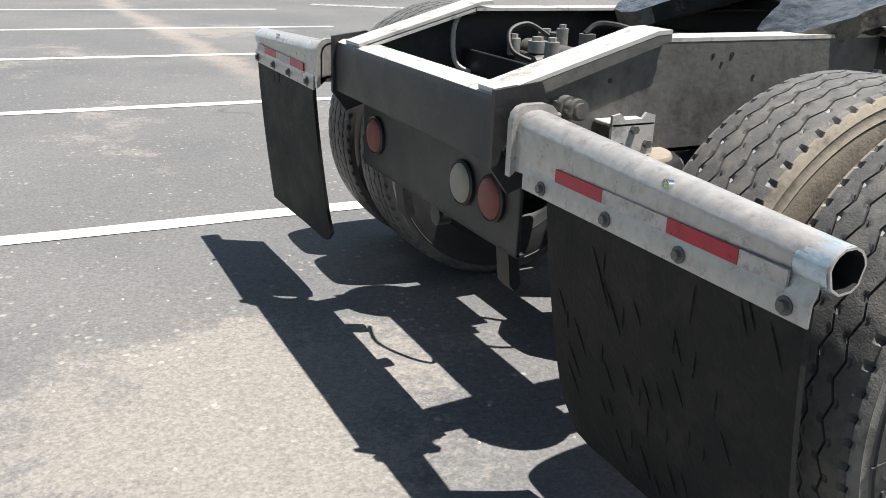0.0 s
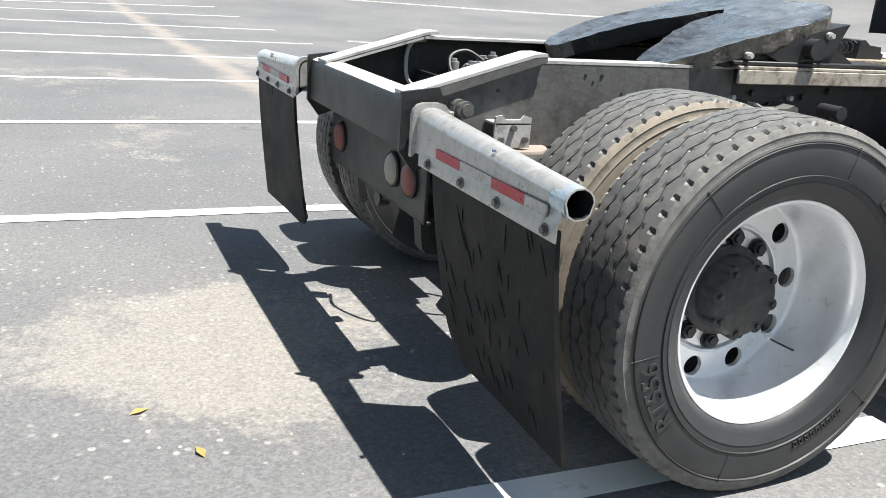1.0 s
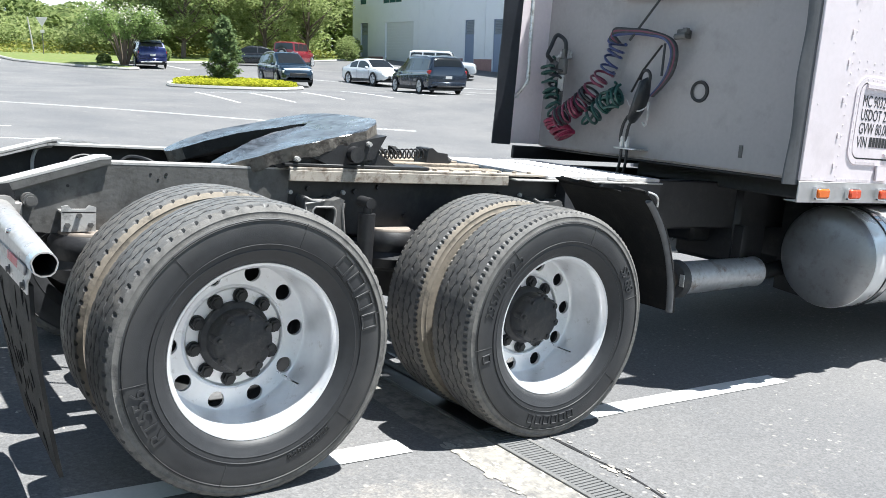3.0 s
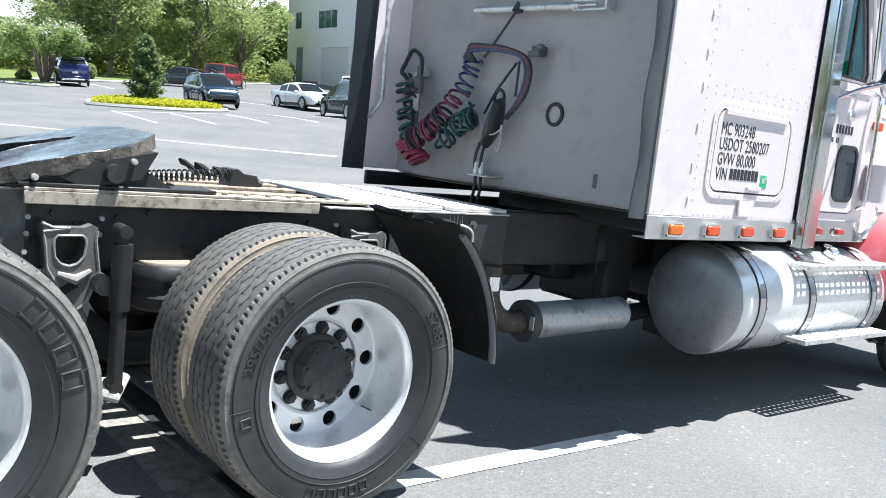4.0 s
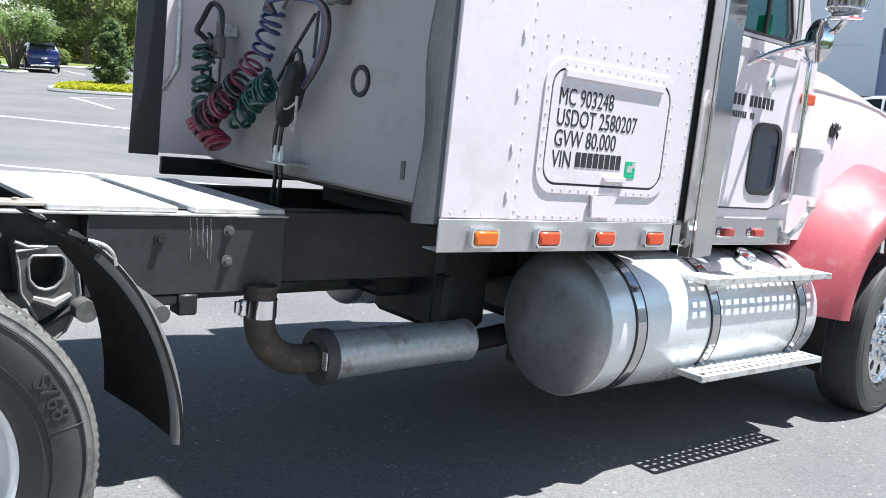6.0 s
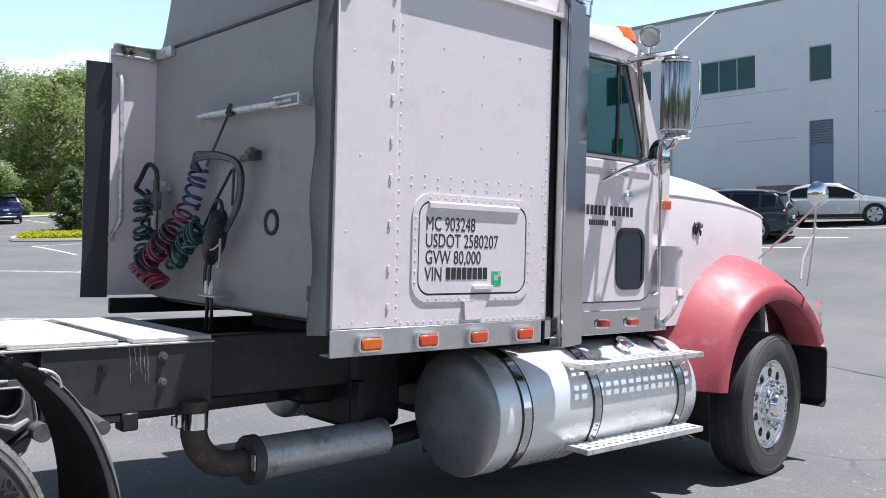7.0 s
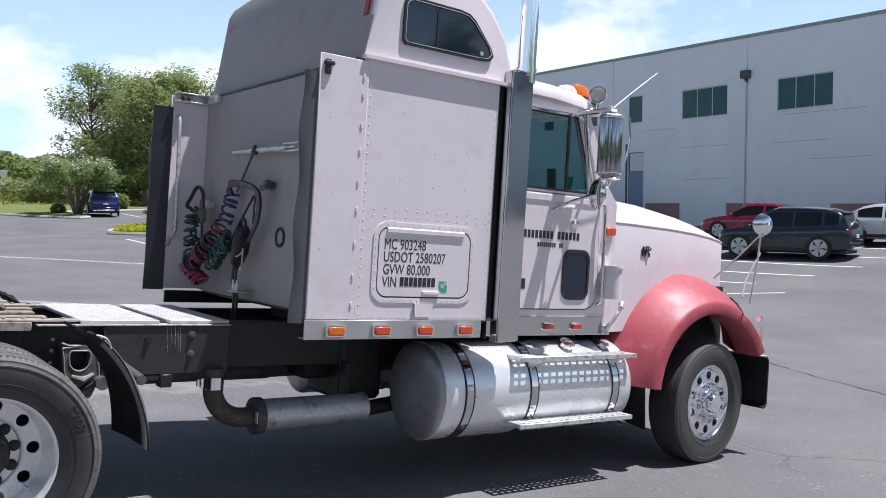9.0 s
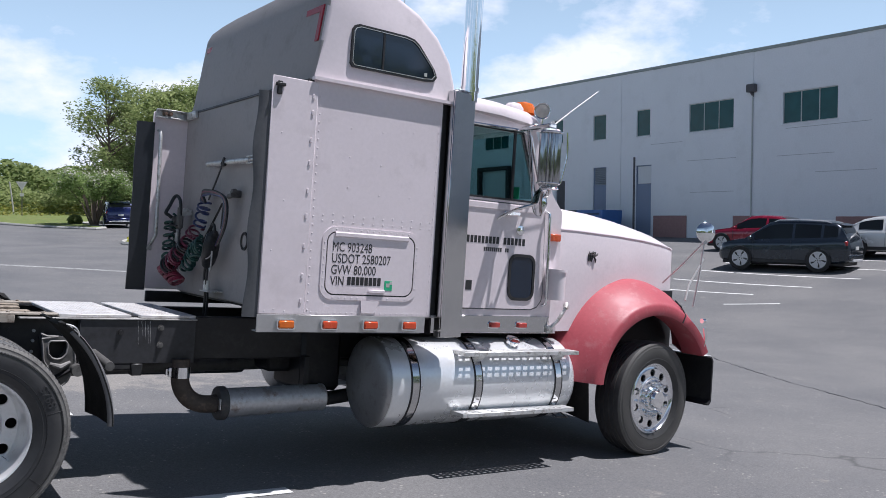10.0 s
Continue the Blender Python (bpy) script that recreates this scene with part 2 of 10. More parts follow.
def sweep(bm, pts, r, n=8, m=None, closed=False, flat=1.0):
    """A round bar along a line of points; r may be a list."""
    pts = [Vector(p) for p in pts]
    k = len(pts)
    rs = r if isinstance(r, (list, tuple)) else [r] * k
    rings, up = [], None
    for i, p in enumerate(pts):
        a = pts[(i - 1) % k] if (closed or i) else p
        c = pts[(i + 1) % k] if (closed or i < k - 1) else p
        t = (c - a).normalized()
        if up is None:
            up = Vector((0, 0, 1)) if abs(t.z) < 0.9 else Vector((1, 0, 0))
        up = (up - t * up.dot(t))
        up = up.normalized() if up.length > 1e-6 else t.orthogonal().normalized()
        side = t.cross(up)
        rings.append([p + (side * math.cos(6.28318 * j / n) + up * math.sin(6.28318 * j / n) * flat) * rs[i] for j in range(n)])
    verts = [v for ring in rings for v in ring]
    faces = []
    for i in range(k if closed else k - 1):
        for j in range(n):
            i2 = (i + 1) % k
            faces.append([i * n + j, i * n + (j + 1) % n, i2 * n + (j + 1) % n, i2 * n + j])
    if not closed:
        faces += [list(range(n)), list(range((k - 1) * n, k * n))]
    poly(bm, verts, faces, m)


def rod(bm, p, q, r, r2=None, n=16, m=None):
    sweep(bm, [p, q], [r, r if r2 is None else r2], n, m)


def lathe(bm, prof, n=48, m=None, closed=False):
    """Turns a profile of (radius, y) round the y axis."""
    k = len(prof)
    verts = []
    for i in range(n):
        a = 2 * math.pi * i / n
        verts += [(r * math.sin(a), y, r * math.cos(a)) for r, y in prof]
    faces = []
    for i in range(n):
        j = (i + 1) % n
        for s in range(k if closed else k - 1):
            t = (s + 1) % k
            faces.append([i * k + s, j * k + s, j * k + t, i * k + t])
    poly(bm, verts, faces, m)
    if not closed:
        for e in (0, k - 1):
            if prof[e][0] > 1e-4 and prof[e][0] < 0.03:
                pass


def part(name, bm, material, parent=None, label="", m=None, angle=38, tidy=True):
    """One mesh object from a bmesh, under a thing or a part."""
    if tidy:
        bmesh.ops.remove_doubles(bm, verts=bm.verts, dist=0.00005)
        bmesh.ops.recalc_face_normals(bm, faces=bm.faces)
    for f in bm.faces:
        f.smooth = True
    me = bpy.data.meshes.new(name)
    bm.to_mesh(me)
    bm.free()
    me.set_sharp_from_angle(angle=radians(angle))
    for mm in (material if isinstance(material, (list, tuple)) else [material]):
        me.materials.append(mm)
    ob = new(name, me)
    if parent:
        ob.parent = parent
    if m:
        ob.matrix_basis = m
    if label:
        ob["label"] = label
    return ob


def thing(name, label, category, m=None, group="", kind=""):
    """An Empty at a thing's base, to parent its parts."""
    ob = new(name)
    ob.empty_display_size = 0.2
    if m:
        ob.matrix_basis = m
    return tagged(ob, label, category, group, kind)


def bm_new():
    return bmesh.new()


def letters(text, size, depth=0.002, bold=0.0, align="LEFT", squeeze=1.0):
    """Raised letters as vertices and faces, in x and y, z outwards."""
    cu = bpy.data.curves.new("letters", "FONT")
    cu.body, cu.size, cu.extrude, cu.offset, cu.align_x = text, size, depth / 2, bold, align
    cu.resolution_u = 3
    ob = new("letters", cu)
    bpy.context.view_layer.update()
    me = ob.evaluated_get(bpy.context.evaluated_depsgraph_get()).to_mesh()
    verts = [(v.co.x * squeeze, v.co.y, v.co.z) for v in me.vertices]
    faces = [list(p.vertices) for p in me.polygons]
    bpy.data.objects.remove(ob)
    bpy.data.curves.remove(cu)
    return verts, faces

# ---- ground ----
def ease(a, b, v):
    u = min(1.0, max(0.0, (v - a) / (b - a)))
    return u * u * (3 - 2 * u)


SLOPE = math.tan(radians(4))


def height(x, y):
    """The lot: it falls under the tractor, and levels out and climbs further off."""
    d = math.hypot(max(-3 - x, 0, x - 8), max(-8 - y, 0, y - 9))
    w = 1 - ease(4, 26, d)
    far = 0.25 + 0.045 * max(0.0, min(y, 80) - 38) + 0.045 * max(0.0, min(x, 60) - 30)
    return w * -SLOPE * x + (1 - w) * far


def at(x, y, turn=0.0, up=0.0):
    """A pose on the ground, upright."""
    return pose(x, y, height(x, y) + up, 0, 0, turn)


def steps(marks):
    out = []
    for a, b, s in marks:
        out += [a + (b - a) * i / s for i in range(s)]
    return out + [marks[-1][1]]


gx = steps([(-900, -120, 6), (-120, -30, 12), (-30, 60, 90), (60, 140, 16), (140, 900, 8)])
gy = steps([(-900, -120, 6), (-120, -30, 12), (-30, 100, 130), (100, 160, 12), (160, 900, 8)])
bm = bm_new()
grid = [[bm.verts.new((x, y, height(x, y))) for y in gy] for x in gx]
for i in range(len(gx) - 1):
    for j in range(len(gy) - 1):
        bm.faces.new((grid[i][j], grid[i + 1][j], grid[i + 1][j + 1], grid[i][j + 1]))


def asphalt():
    m = bpy.data.materials.new("worn asphalt")
    m.use_nodes = True
    n, l = m.node_tree.nodes, m.node_tree.links
    b = n["Principled BSDF"]
    co = n.new("ShaderNodeTexCoord").outputs["Object"]

    def noise_at(scale, detail=6, rough=0.6, offset=0.0):
        mp = n.new("ShaderNodeMapping")
        mp.inputs["Location"].default_value = (offset, offset * 0.7, 0)
        l.new(co, mp.inputs[0])
        t = n.new("ShaderNodeTexNoise")
        t.inputs["Scale"].default_value, t.inputs["Detail"].default_value, t.inputs["Roughness"].default_value = scale, detail, rough
        l.new(mp.outputs[0], t.inputs["Vector"])
        return t.outputs["Fac"]

    def ramp(v, a, c, lo=0.0, hi=1.0):
        t = n.new("ShaderNodeMapRange")
        for key, val in (("From Min", a), ("From Max", c), ("To Min", lo), ("To Max", hi)):
            t.inputs[key].default_value = val
        l.new(v, t.inputs["Value"])
        return t.outputs[0]

    def mix(f, a, c):
        t = n.new("ShaderNodeMix")
        t.data_type = "RGBA"
        l.new(f, t.inputs["Factor"])
        for key, val in (("A", a), ("B", c)):
            if isinstance(val, tuple):
                t.inputs[key].default_value = (*val, 1)
            else:
                l.new(val, t.inputs[key])
        return t.outputs["Result"]

    def op(kind, a, c):
        t = n.new("ShaderNodeMath")
        t.operation = kind
        for i, val in enumerate((a, c)):
            if isinstance(val, float):
                t.inputs[i].default_value = val
            else:
                l.new(val, t.inputs[i])
        return t.outputs[0]

    sep = n.new("ShaderNodeSeparateXYZ")
    l.new(co, sep.inputs[0])
    big, mid = noise_at(0.35, 5), noise_at(1.6, 8, 0.65, 7.0)
    col = mix(ramp(big, 0.35, 0.65), (0.121, 0.122, 0.127), (0.170, 0.167, 0.166))
    # tan sediment where the sealer has worn off: a spread patch behind and beside the tractor
    def spot(x, y, rx, ry):
        ax = op("DIVIDE", op("SUBTRACT", sep.outputs[0], x), rx)
        ay = op("DIVIDE", op("SUBTRACT", sep.outputs[1], y), ry)
        d = op("SQRT", op("ADD", op("MULTIPLY", ax, ax), op("MULTIPLY", ay, ay)), 0.0)
        return ramp(d, 1.25, 0.35)
    worn = op("MAXIMUM", spot(-1.15, 0.1, 0.75, 0.75), op("MAXIMUM", spot(0.45, -1.75, 0.65, 0.55), op("MAXIMUM", spot(2.6, 3.6, 2.2, 1.1), op("MAXIMUM", spot(0.9, 9.4, 0.9, 0.8), op("MULTIPLY", op("MAXIMUM", spot(-1.1, 4.0, 0.5, 1.1), spot(-1.4, 7.2, 1.2, 1.3)), 0.42)))))
    torn = op("ADD", op("MULTIPLY", mid, 0.48), op("ADD", op("MULTIPLY", noise_at(7.0, 9, 0.8, 2.0), 0.3), op("MULTIPLY", noise_at(38.0, 6, 0.75, 5.0), 0.22)))
    worn = op("ADD", op("MULTIPLY", worn, 0.185), torn)
    col = mix(ramp(worn, 0.572, 0.645, 0.0, 0.8), col, (0.268, 0.249, 0.226))
    # bleached chips and pale grit lying about
    chip = n.new("ShaderNodeTexVoronoi")
    chip.inputs["Scale"].default_value = 34
    l.new(co, chip.inputs["Vector"])
    pick = n.new("ShaderNodeSeparateColor")
    l.new(chip.outputs["Color"], pick.inputs[0])
    grit = op("MULTIPLY", op("MULTIPLY", ramp(pick.outputs[0], 0.80, 0.88), ramp(chip.outputs["Distance"], 0.42, 0.28)), ramp(noise_at(2.6, 6, 0.7, 11.0), 0.47, 0.6))
    col = mix(op("MULTIPLY", grit, 0.6), col, (0.43, 0.405, 0.37))
    # a silted crack that crosses the stalls
    bend = op("ADD", op("MULTIPLY", sep.outputs[1], -0.03), 0.56)
    off = op("ABSOLUTE", op("SUBTRACT", op("ADD", sep.outputs[0], op("MULTIPLY", op("SUBTRACT", mid, 0.5), 0.7)), bend), 0.0)
    lane = op("MULTIPLY", ramp(off, 0.24, 0.05), op("MULTIPLY", ramp(sep.outputs[1], 4.8, 6.5), ramp(sep.outputs[1], 26.0, 20.0)))
    col = mix(op("MULTIPLY", lane, 0.6), col, (0.33, 0.285, 0.25))
    # aggregate
    vor = n.new("ShaderNodeTexVoronoi")
    vor.inputs["Scale"].default_value = 130
    l.new(co, vor.inputs["Vector"])
    stone = n.new("ShaderNodeSeparateColor")
    l.new(vor.outputs["Color"], stone.inputs[0])
    fine = noise_at(55, 4, 0.7)
    speck = op("MULTIPLY", ramp(stone.outputs[0], 0.0, 1.0, 0.84, 1.18), ramp(fine, 0.3, 0.7, 0.8, 1.2))
    sc = n.new("ShaderNodeVectorMath")
    sc.operation = "SCALE"
    l.new(col, sc.inputs[0])
    l.new(speck, sc.inputs["Scale"])
    # hairline cracks
    crk = n.new("ShaderNodeTexVoronoi")
    crk.feature = "DISTANCE_TO_EDGE"
    crk.inputs["Scale"].default_value = 0.55
    wob = n.new("ShaderNodeVectorMath")
    wob.operation = "ADD"
    nz = n.new("ShaderNodeTexNoise")
    nz.inputs["Scale"].default_value = 2.2
    l.new(co, nz.inputs["Vector"])
    l.new(co, wob.inputs[0])
    half = n.new("ShaderNodeVectorMath")
    half.operation = "SCALE"
    half.inputs["Scale"].default_value = 0.35
    l.new(nz.outputs["Color"], half.inputs[0])
    l.new(half.outputs[0], wob.inputs[1])
    l.new(wob.outputs[0], crk.inputs["Vector"])
    line = op("MULTIPLY", ramp(crk.outputs["Distance"], 0.012, 0.002), ramp(noise_at(0.5, 2, 0.5, 3.0), 0.62, 0.7))
    col = mix(op("MULTIPLY", line, 0.6), sc.outputs[0], (0.05, 0.05, 0.05))
    l.new(col, b.inputs["Base Color"])
    b.inputs["Roughness"].default_value = 0.82
    bp = n.new("ShaderNodeBump")
    bp.inputs["Strength"].default_value, bp.inputs["Distance"].default_value = 0.22, 0.005
    l.new(op("ADD", vor.outputs["Distance"], fine), bp.inputs["Height"])
    l.new(bp.outputs[0], b.inputs["Normal"])
    return m


ASPHALT = asphalt()
ground = part("ground", bm, ASPHALT, tidy=False)
tagged(ground, "worn grey asphalt parking lot with tan sediment patches", "ground", kind="structure")
LINE = surface("worn white road paint", (0.72, 0.72, 0.70), 0.7, vary=0.08, grain=60, patch=5, dirt=(0.30, 0.29, 0.27), dirt_amount=0.12, bump=0.1)
FAINT = surface("half-gone road paint", (0.50, 0.50, 0.49), 0.75, vary=0.1, grain=60, patch=4, dirt=(0.22, 0.22, 0.215), dirt_amount=0.75, bump=0.1)


def stripe(x0, y0, x1, y1, width=0.11, material=LINE, up=0.004, seed=0):
    """A painted line on the ground, with a slightly ragged edge."""
    rng = random.Random(seed * 7 + int(abs(x0 * 31 + y0 * 17)))
    a, c = Vector((x0, y0)), Vector((x1, y1))
    k = max(2, int((c - a).length / 0.35))
    t = (c - a).normalized()
    s = Vector((-t.y, t.x)) * width / 2
    bm = bm_new()
    rows = []
    for i in range(k + 1):
        p = a + (c - a) * i / k
        q, r = p + s * rng.uniform(0.92, 1.08), p - s * rng.uniform(0.92, 1.08)
        rows.append([bm.verts.new((q.x, q.y, height(q.x, q.y) + up)), bm.verts.new((r.x, r.y, height(r.x, r.y) + up))])
    for i in range(k):
        bm.faces.new((rows[i][0], rows[i + 1][0], rows[i + 1][1], rows[i][1]))
    ob = part("stall_line", bm, material, tidy=False)
    return tagged(ob, "worn white painted stall line on asphalt", "road marking", "stall lines", "structure")


stripe(-7.0, -1.02, 0.70, -1.06, 0.125)
stripe(1.30, -1.06, 3.15, -1.07, 0.125)
for i, (x, y) in enumerate([(2.45, 1.73), (2.45, 4.45), (2.5, 7.08), (2.5, 9.6), (2.5, 12.25), (2.5, 15.05), (2.4, 18.2), (2.3, 20.9), (2.2, 23.7), (2.1, 26.6),
                            (2.05, 29.6), (2.05, 34.4), (2.05, 38.0), (2.0, 41.8), (1.8, 45.2), (1.7, 48.4)]):
    stripe(-7.5, y + 0.1, x, y, 0.12, seed=i)

# ---- trench drain across the lot, in the tractor's frame ----
CONCRETE = surface("drain concrete", (0.30, 0.28, 0.25), 0.85, vary=0.2, grain=50, patch=6, dirt=(0.16, 0.155, 0.148), dirt_amount=0.55, bump=0.3, bump_scale=60)
IRON = surface("worn drain iron", (0.17, 0.17, 0.168), 0.65, metal=0.2, vary=0.2, patch=8, dirt=(0.28, 0.26, 0.235), dirt_amount=0.25)
drain = thing("trench_drain", "slotted iron trench drain set in pale concrete across the lot", "drain", TRUCK, kind="structure")
Y0 = -6.4
bm = bm_new()
rng = random.Random(3)
edge_l = [0.86 + rng.uniform(-0.02, 0.02) for i in range(40)]
ys = [Y0 + (1.6 - Y0) * i / 39 for i in range(40)]
rows = [[bm.verts.new((edge_l[i], ys[i], 0.002)), bm.verts.new((1.055, ys[i], 0.003))] for i in range(40)]
for i in range(39):
    bm.faces.new((rows[i][0], rows[i + 1][0], rows[i + 1][1], rows[i][1]))
part("concrete_collar", bm, CONCRETE, drain, tidy=False)
bm = bm_new()
box(bm, (1.055, Y0, 0.001), (1.078, 1.6, 0.010), 0.002)
box(bm, (1.202, Y0, 0.001), (1.222, 1.6, 0.010), 0.002)
part("iron_edge", bm, IRON, drain)
# black sheet on the ground, standing in for shade in the channel
bm = bm_new()
box(bm, (1.078, Y0, 0.0005), (1.202, 1.6, 0.002), 0.0002)
part("drain_bed", bm, BLACK, drain)
bm = bm_new()
box(bm, (1.079, -0.0068, 0.002), (1.201, 0.0068, 0.0085), 0.0015)
slat = part("slat", bm, IRON, drain, m=pose(0, -1.05, 0))
for i in range(1, 120):
    o = slat.copy()
    scene.collection.objects.link(o)
    o.matrix_basis = pose(0, -1.05 - 0.0205 * i, 0)
bm = bm_new()
rng = random.Random(9)
pts = [(1.335 + 0.012 * math.sin(i * 0.9) + rng.uniform(-0.01, 0.01), Y0 + (1.6 - Y0) * i / 60, 0.0) for i in range(61)]
sweep(bm, pts, [rng.uniform(0.006, 0.017) for i in pts], 5, flat=0.35)
part("crack_filler", bm, BLACK, drain, "dark filled crack beside the drain")
SILT = surface("pale silt crust", (0.38, 0.355, 0.315), 0.9, vary=0.15, grain=60, patch=9, dirt=(0.33, 0.31, 0.28), dirt_amount=0.35, bump=0.3, bump_scale=80)
rng = random.Random(21)
bm = bm_new()
for i in range(420):
    x, y = rng.choice((rng.gauss(0.862, 0.014), rng.gauss(1.045, 0.010), rng.uniform(0.88, 1.04), rng.gauss(1.345, 0.022), rng.gauss(0.87, 0.02))), -1.10 - rng.random() ** 1.4 * 2.8
    r, k = rng.uniform(0.004, 0.017), 9
    ring = [(x + r * rng.uniform(0.45, 1.15) * math.cos(6.283 * q / k), y + 1.7 * r * rng.uniform(0.45, 1.15) * math.sin(6.283 * q / k), 0.0032) for q in range(k)]
    poly(bm, ring + [(x, y, 0.0032 + r * 0.06)], [[q, (q + 1) % k, k] for q in range(k)])
tagged(part("silt_crust", bm, SILT, drain, "broken pale silt crust", tidy=False), kind="stuff")
# long open seam in the asphalt beyond the nose
bm = bm_new()
rng = random.Random(5)
pts = []
for i in range(90):
    f = i / 89
    x, y = 10.2 + 4.6 * f + rng.uniform(-0.035, 0.035) + 0.06 * math.sin(9 * f), -2.9 + 9.0 * f
    pts.append((x, y, height(x, y) + 0.001))
sweep(bm, pts, [rng.uniform(0.006, 0.026) for p in pts], 5, flat=0.2)
tagged(part("pavement_crack", bm, BLACK), "long dark open seam in the asphalt", "crack", kind="structure")
# fallen leaves and pebbles
LEAF = surface("dry leaf", (0.42, 0.27, 0.09), 0.8, vary=0.2)
for x, y, a in ((-1.46, -0.35, 20), (-1.33, -0.62, 100), (-1.75, -0.9, 50), (-2.05, 0.2, 10)):
    bm = bm_new()
    poly(bm, [(-0.03, 0, 0.002), (-0.005, 0.014, 0.010), (0.032, 0.003, 0.004), (-0.002, -0.013, 0.008), (0.0, 0.0, 0.003)], [[0, 4, 1], [1, 4, 2], [2, 4, 3], [3, 4, 0]])
    tagged(part("leaf", bm, LEAF, m=TRUCK @ pose(x, y, 0.001, 0, 0, a)), "small dry yellow-brown leaf lying on asphalt", "leaf", "fallen leaves")
bm = bm_new()
rng = random.Random(12)
for i in range(420):
    x, y, r = rng.uniform(-3.2, 3.5), rng.uniform(-4.0, 3.0), rng.uniform(0.003, 0.008)
    c = TRUCK @ Vector((x, y, r * 0.3))
    vs = [(c.x + r * rng.uniform(0.7, 1.2) * math.cos(k * 1.2566), c.y + r * rng.uniform(0.7, 1.2) * math.sin(k * 1.2566), c.z - r * 0.3) for k in range(5)] + [(c.x, c.y, c.z + r * 0.6)]
    poly(bm, vs, [[k, (k + 1) % 5, 5] for k in range(5)])
tagged(part("gravel", bm, surface("loose grit", (0.42, 0.40, 0.37), 0.9, vary=0.3), tidy=False), "loose pale grit scattered on the asphalt", "gravel", kind="stuff")

# ---- the tractor unit: wheels ----
YC = 0.06
truck = thing("semi_truck", "pinkish white day-faded semi truck tractor with sleeper, parked without trailer", "truck", TRUCK)


def side(y):
    """The mirror image of a place across the tractor."""
    return 2 * YC - y


def tyre_bm(kind, R, silted=(False, False)):
    """A truck tyre round the y axis, outer side towards -y, with cut tread and a flat foot; silted: which flanks are caked."""
    seg = 336
    k = R / 0.497
    flank = [(0.298, 0.096), (0.306, 0.112), (0.322, 0.122), (0.345, 0.131), (0.349, 0.1335), (0.352, 0.1318), (0.38, 0.1365), (0.43, 0.1365), (0.447, 0.133), (0.450, 0.1355),
             (0.454, 0.1322), (0.468, 0.1285), (0.472, 0.130), (0.476, 0.1265), (0.484, 0.122), (0.489, 0.117)]
    grooves = {"rib": (-0.066, -0.023, 0.023, 0.066), "block": (-0.064, -0.022, 0.022, 0.064), "plain": (-0.07, -0.024, 0.024, 0.07)}[kind]
    wide = {"rib": 0.0026, "block": 0.0024, "plain": 0.005}[kind]
    swing = {"rib": 0.006, "block": 0.0055, "plain": 0.0}[kind]
    period = {"rib": 8, "block": 8, "plain": 6}[kind]
    lug = {"rib": 5, "block": 3, "plain": 400}[kind]
    # columns across the tread: (place, groove it follows, role)
    cols = [(-0.1125, None, "edge"), (-0.105, None, "edge"), (-0.0995, None, "rib"), (-0.090, None, "rib")]
    for q, g in enumerate(grooves):
        cols += [(g - 0.0125, q, "rib"), (g - wide - 0.0035, q, "low"), (g - wide, q, "rib"), (g - wide * 0.7, q, "cut"), (g + wide * 0.7, q, "cut"), (g + wide, q, "rib"), (g + wide + 0.0035, q, "high"), (g + 0.0125, q, "rib")]
    cols += [(0.090, None, "rib"), (0.0995, None, "rib"), (0.105, None, "edge"), (0.1125, None, "edge")]
    prof = [(r, -y, None, "") for r, y in flank] + [(0.497, y, q, role) for y, q, role in cols] + [(r, y, None, "") for r, y in reversed(flank)]
    bm = bm_new()
    rows, cut = [], []
    for i in range(seg):
        a = 2 * math.pi * i / seg
        ring, deep = [], []
        p = i % period
        zig = swing * (abs(p - period / 2) / (period / 4) - 1)
        for r, y, q, role in prof:
            d = 0.0
            if role:
                r = r - 0.006 * (abs(y) / 0.114) ** 2.2 - (0.003 if abs(y) > 0.108 else 0)
                if q is not None:
                    y = y + (zig if q % 2 else -zig)
                if role == "cut":
                    d = 0.008
                elif role == "low" and p == 0 and swing:
                    d = 0.005
                elif role == "high" and p == period // 2 and swing:
                    d = 0.005
                elif role == "edge" and i % lug == 0:
                    d = 0.009
            elif r > 0.486 and i % lug == 0:
                d = 0.006
            r = r * k if r > 0.3 else r
            z = max(-0.4885 if kind != "plain" else -0.4835, (r - d) * math.cos(a))
            ring.append(bm.verts.new(((r - d) * math.sin(a), y, z)))
            deep.append(d if role else (-2 if r > 0.452 * k else -1))
        rows.append(ring)
        cut.append(deep)
    for i in range(seg):
        j = (i + 1) % seg
        for c in range(len(prof) - 1):
            f = bm.faces.new((rows[i][c], rows[j][c], rows[j][c + 1], rows[i][c + 1]))
            four = (cut[i][c], cut[j][c], cut[i][c + 1], cut[j][c + 1])
            f.material_index = 2 if min(four) == -2 and max(four) < 0.004 and max(four) != -1 else (1 if min(four) >= 0 and max(four) < 0.004 else 0)
            k2 = len(flank)
            if (silted[0] and 5 < c < k2) or (silted[1] and len(prof) - k2 - 2 < c < len(prof) - 7):
                f.material_index = 3
    return bm


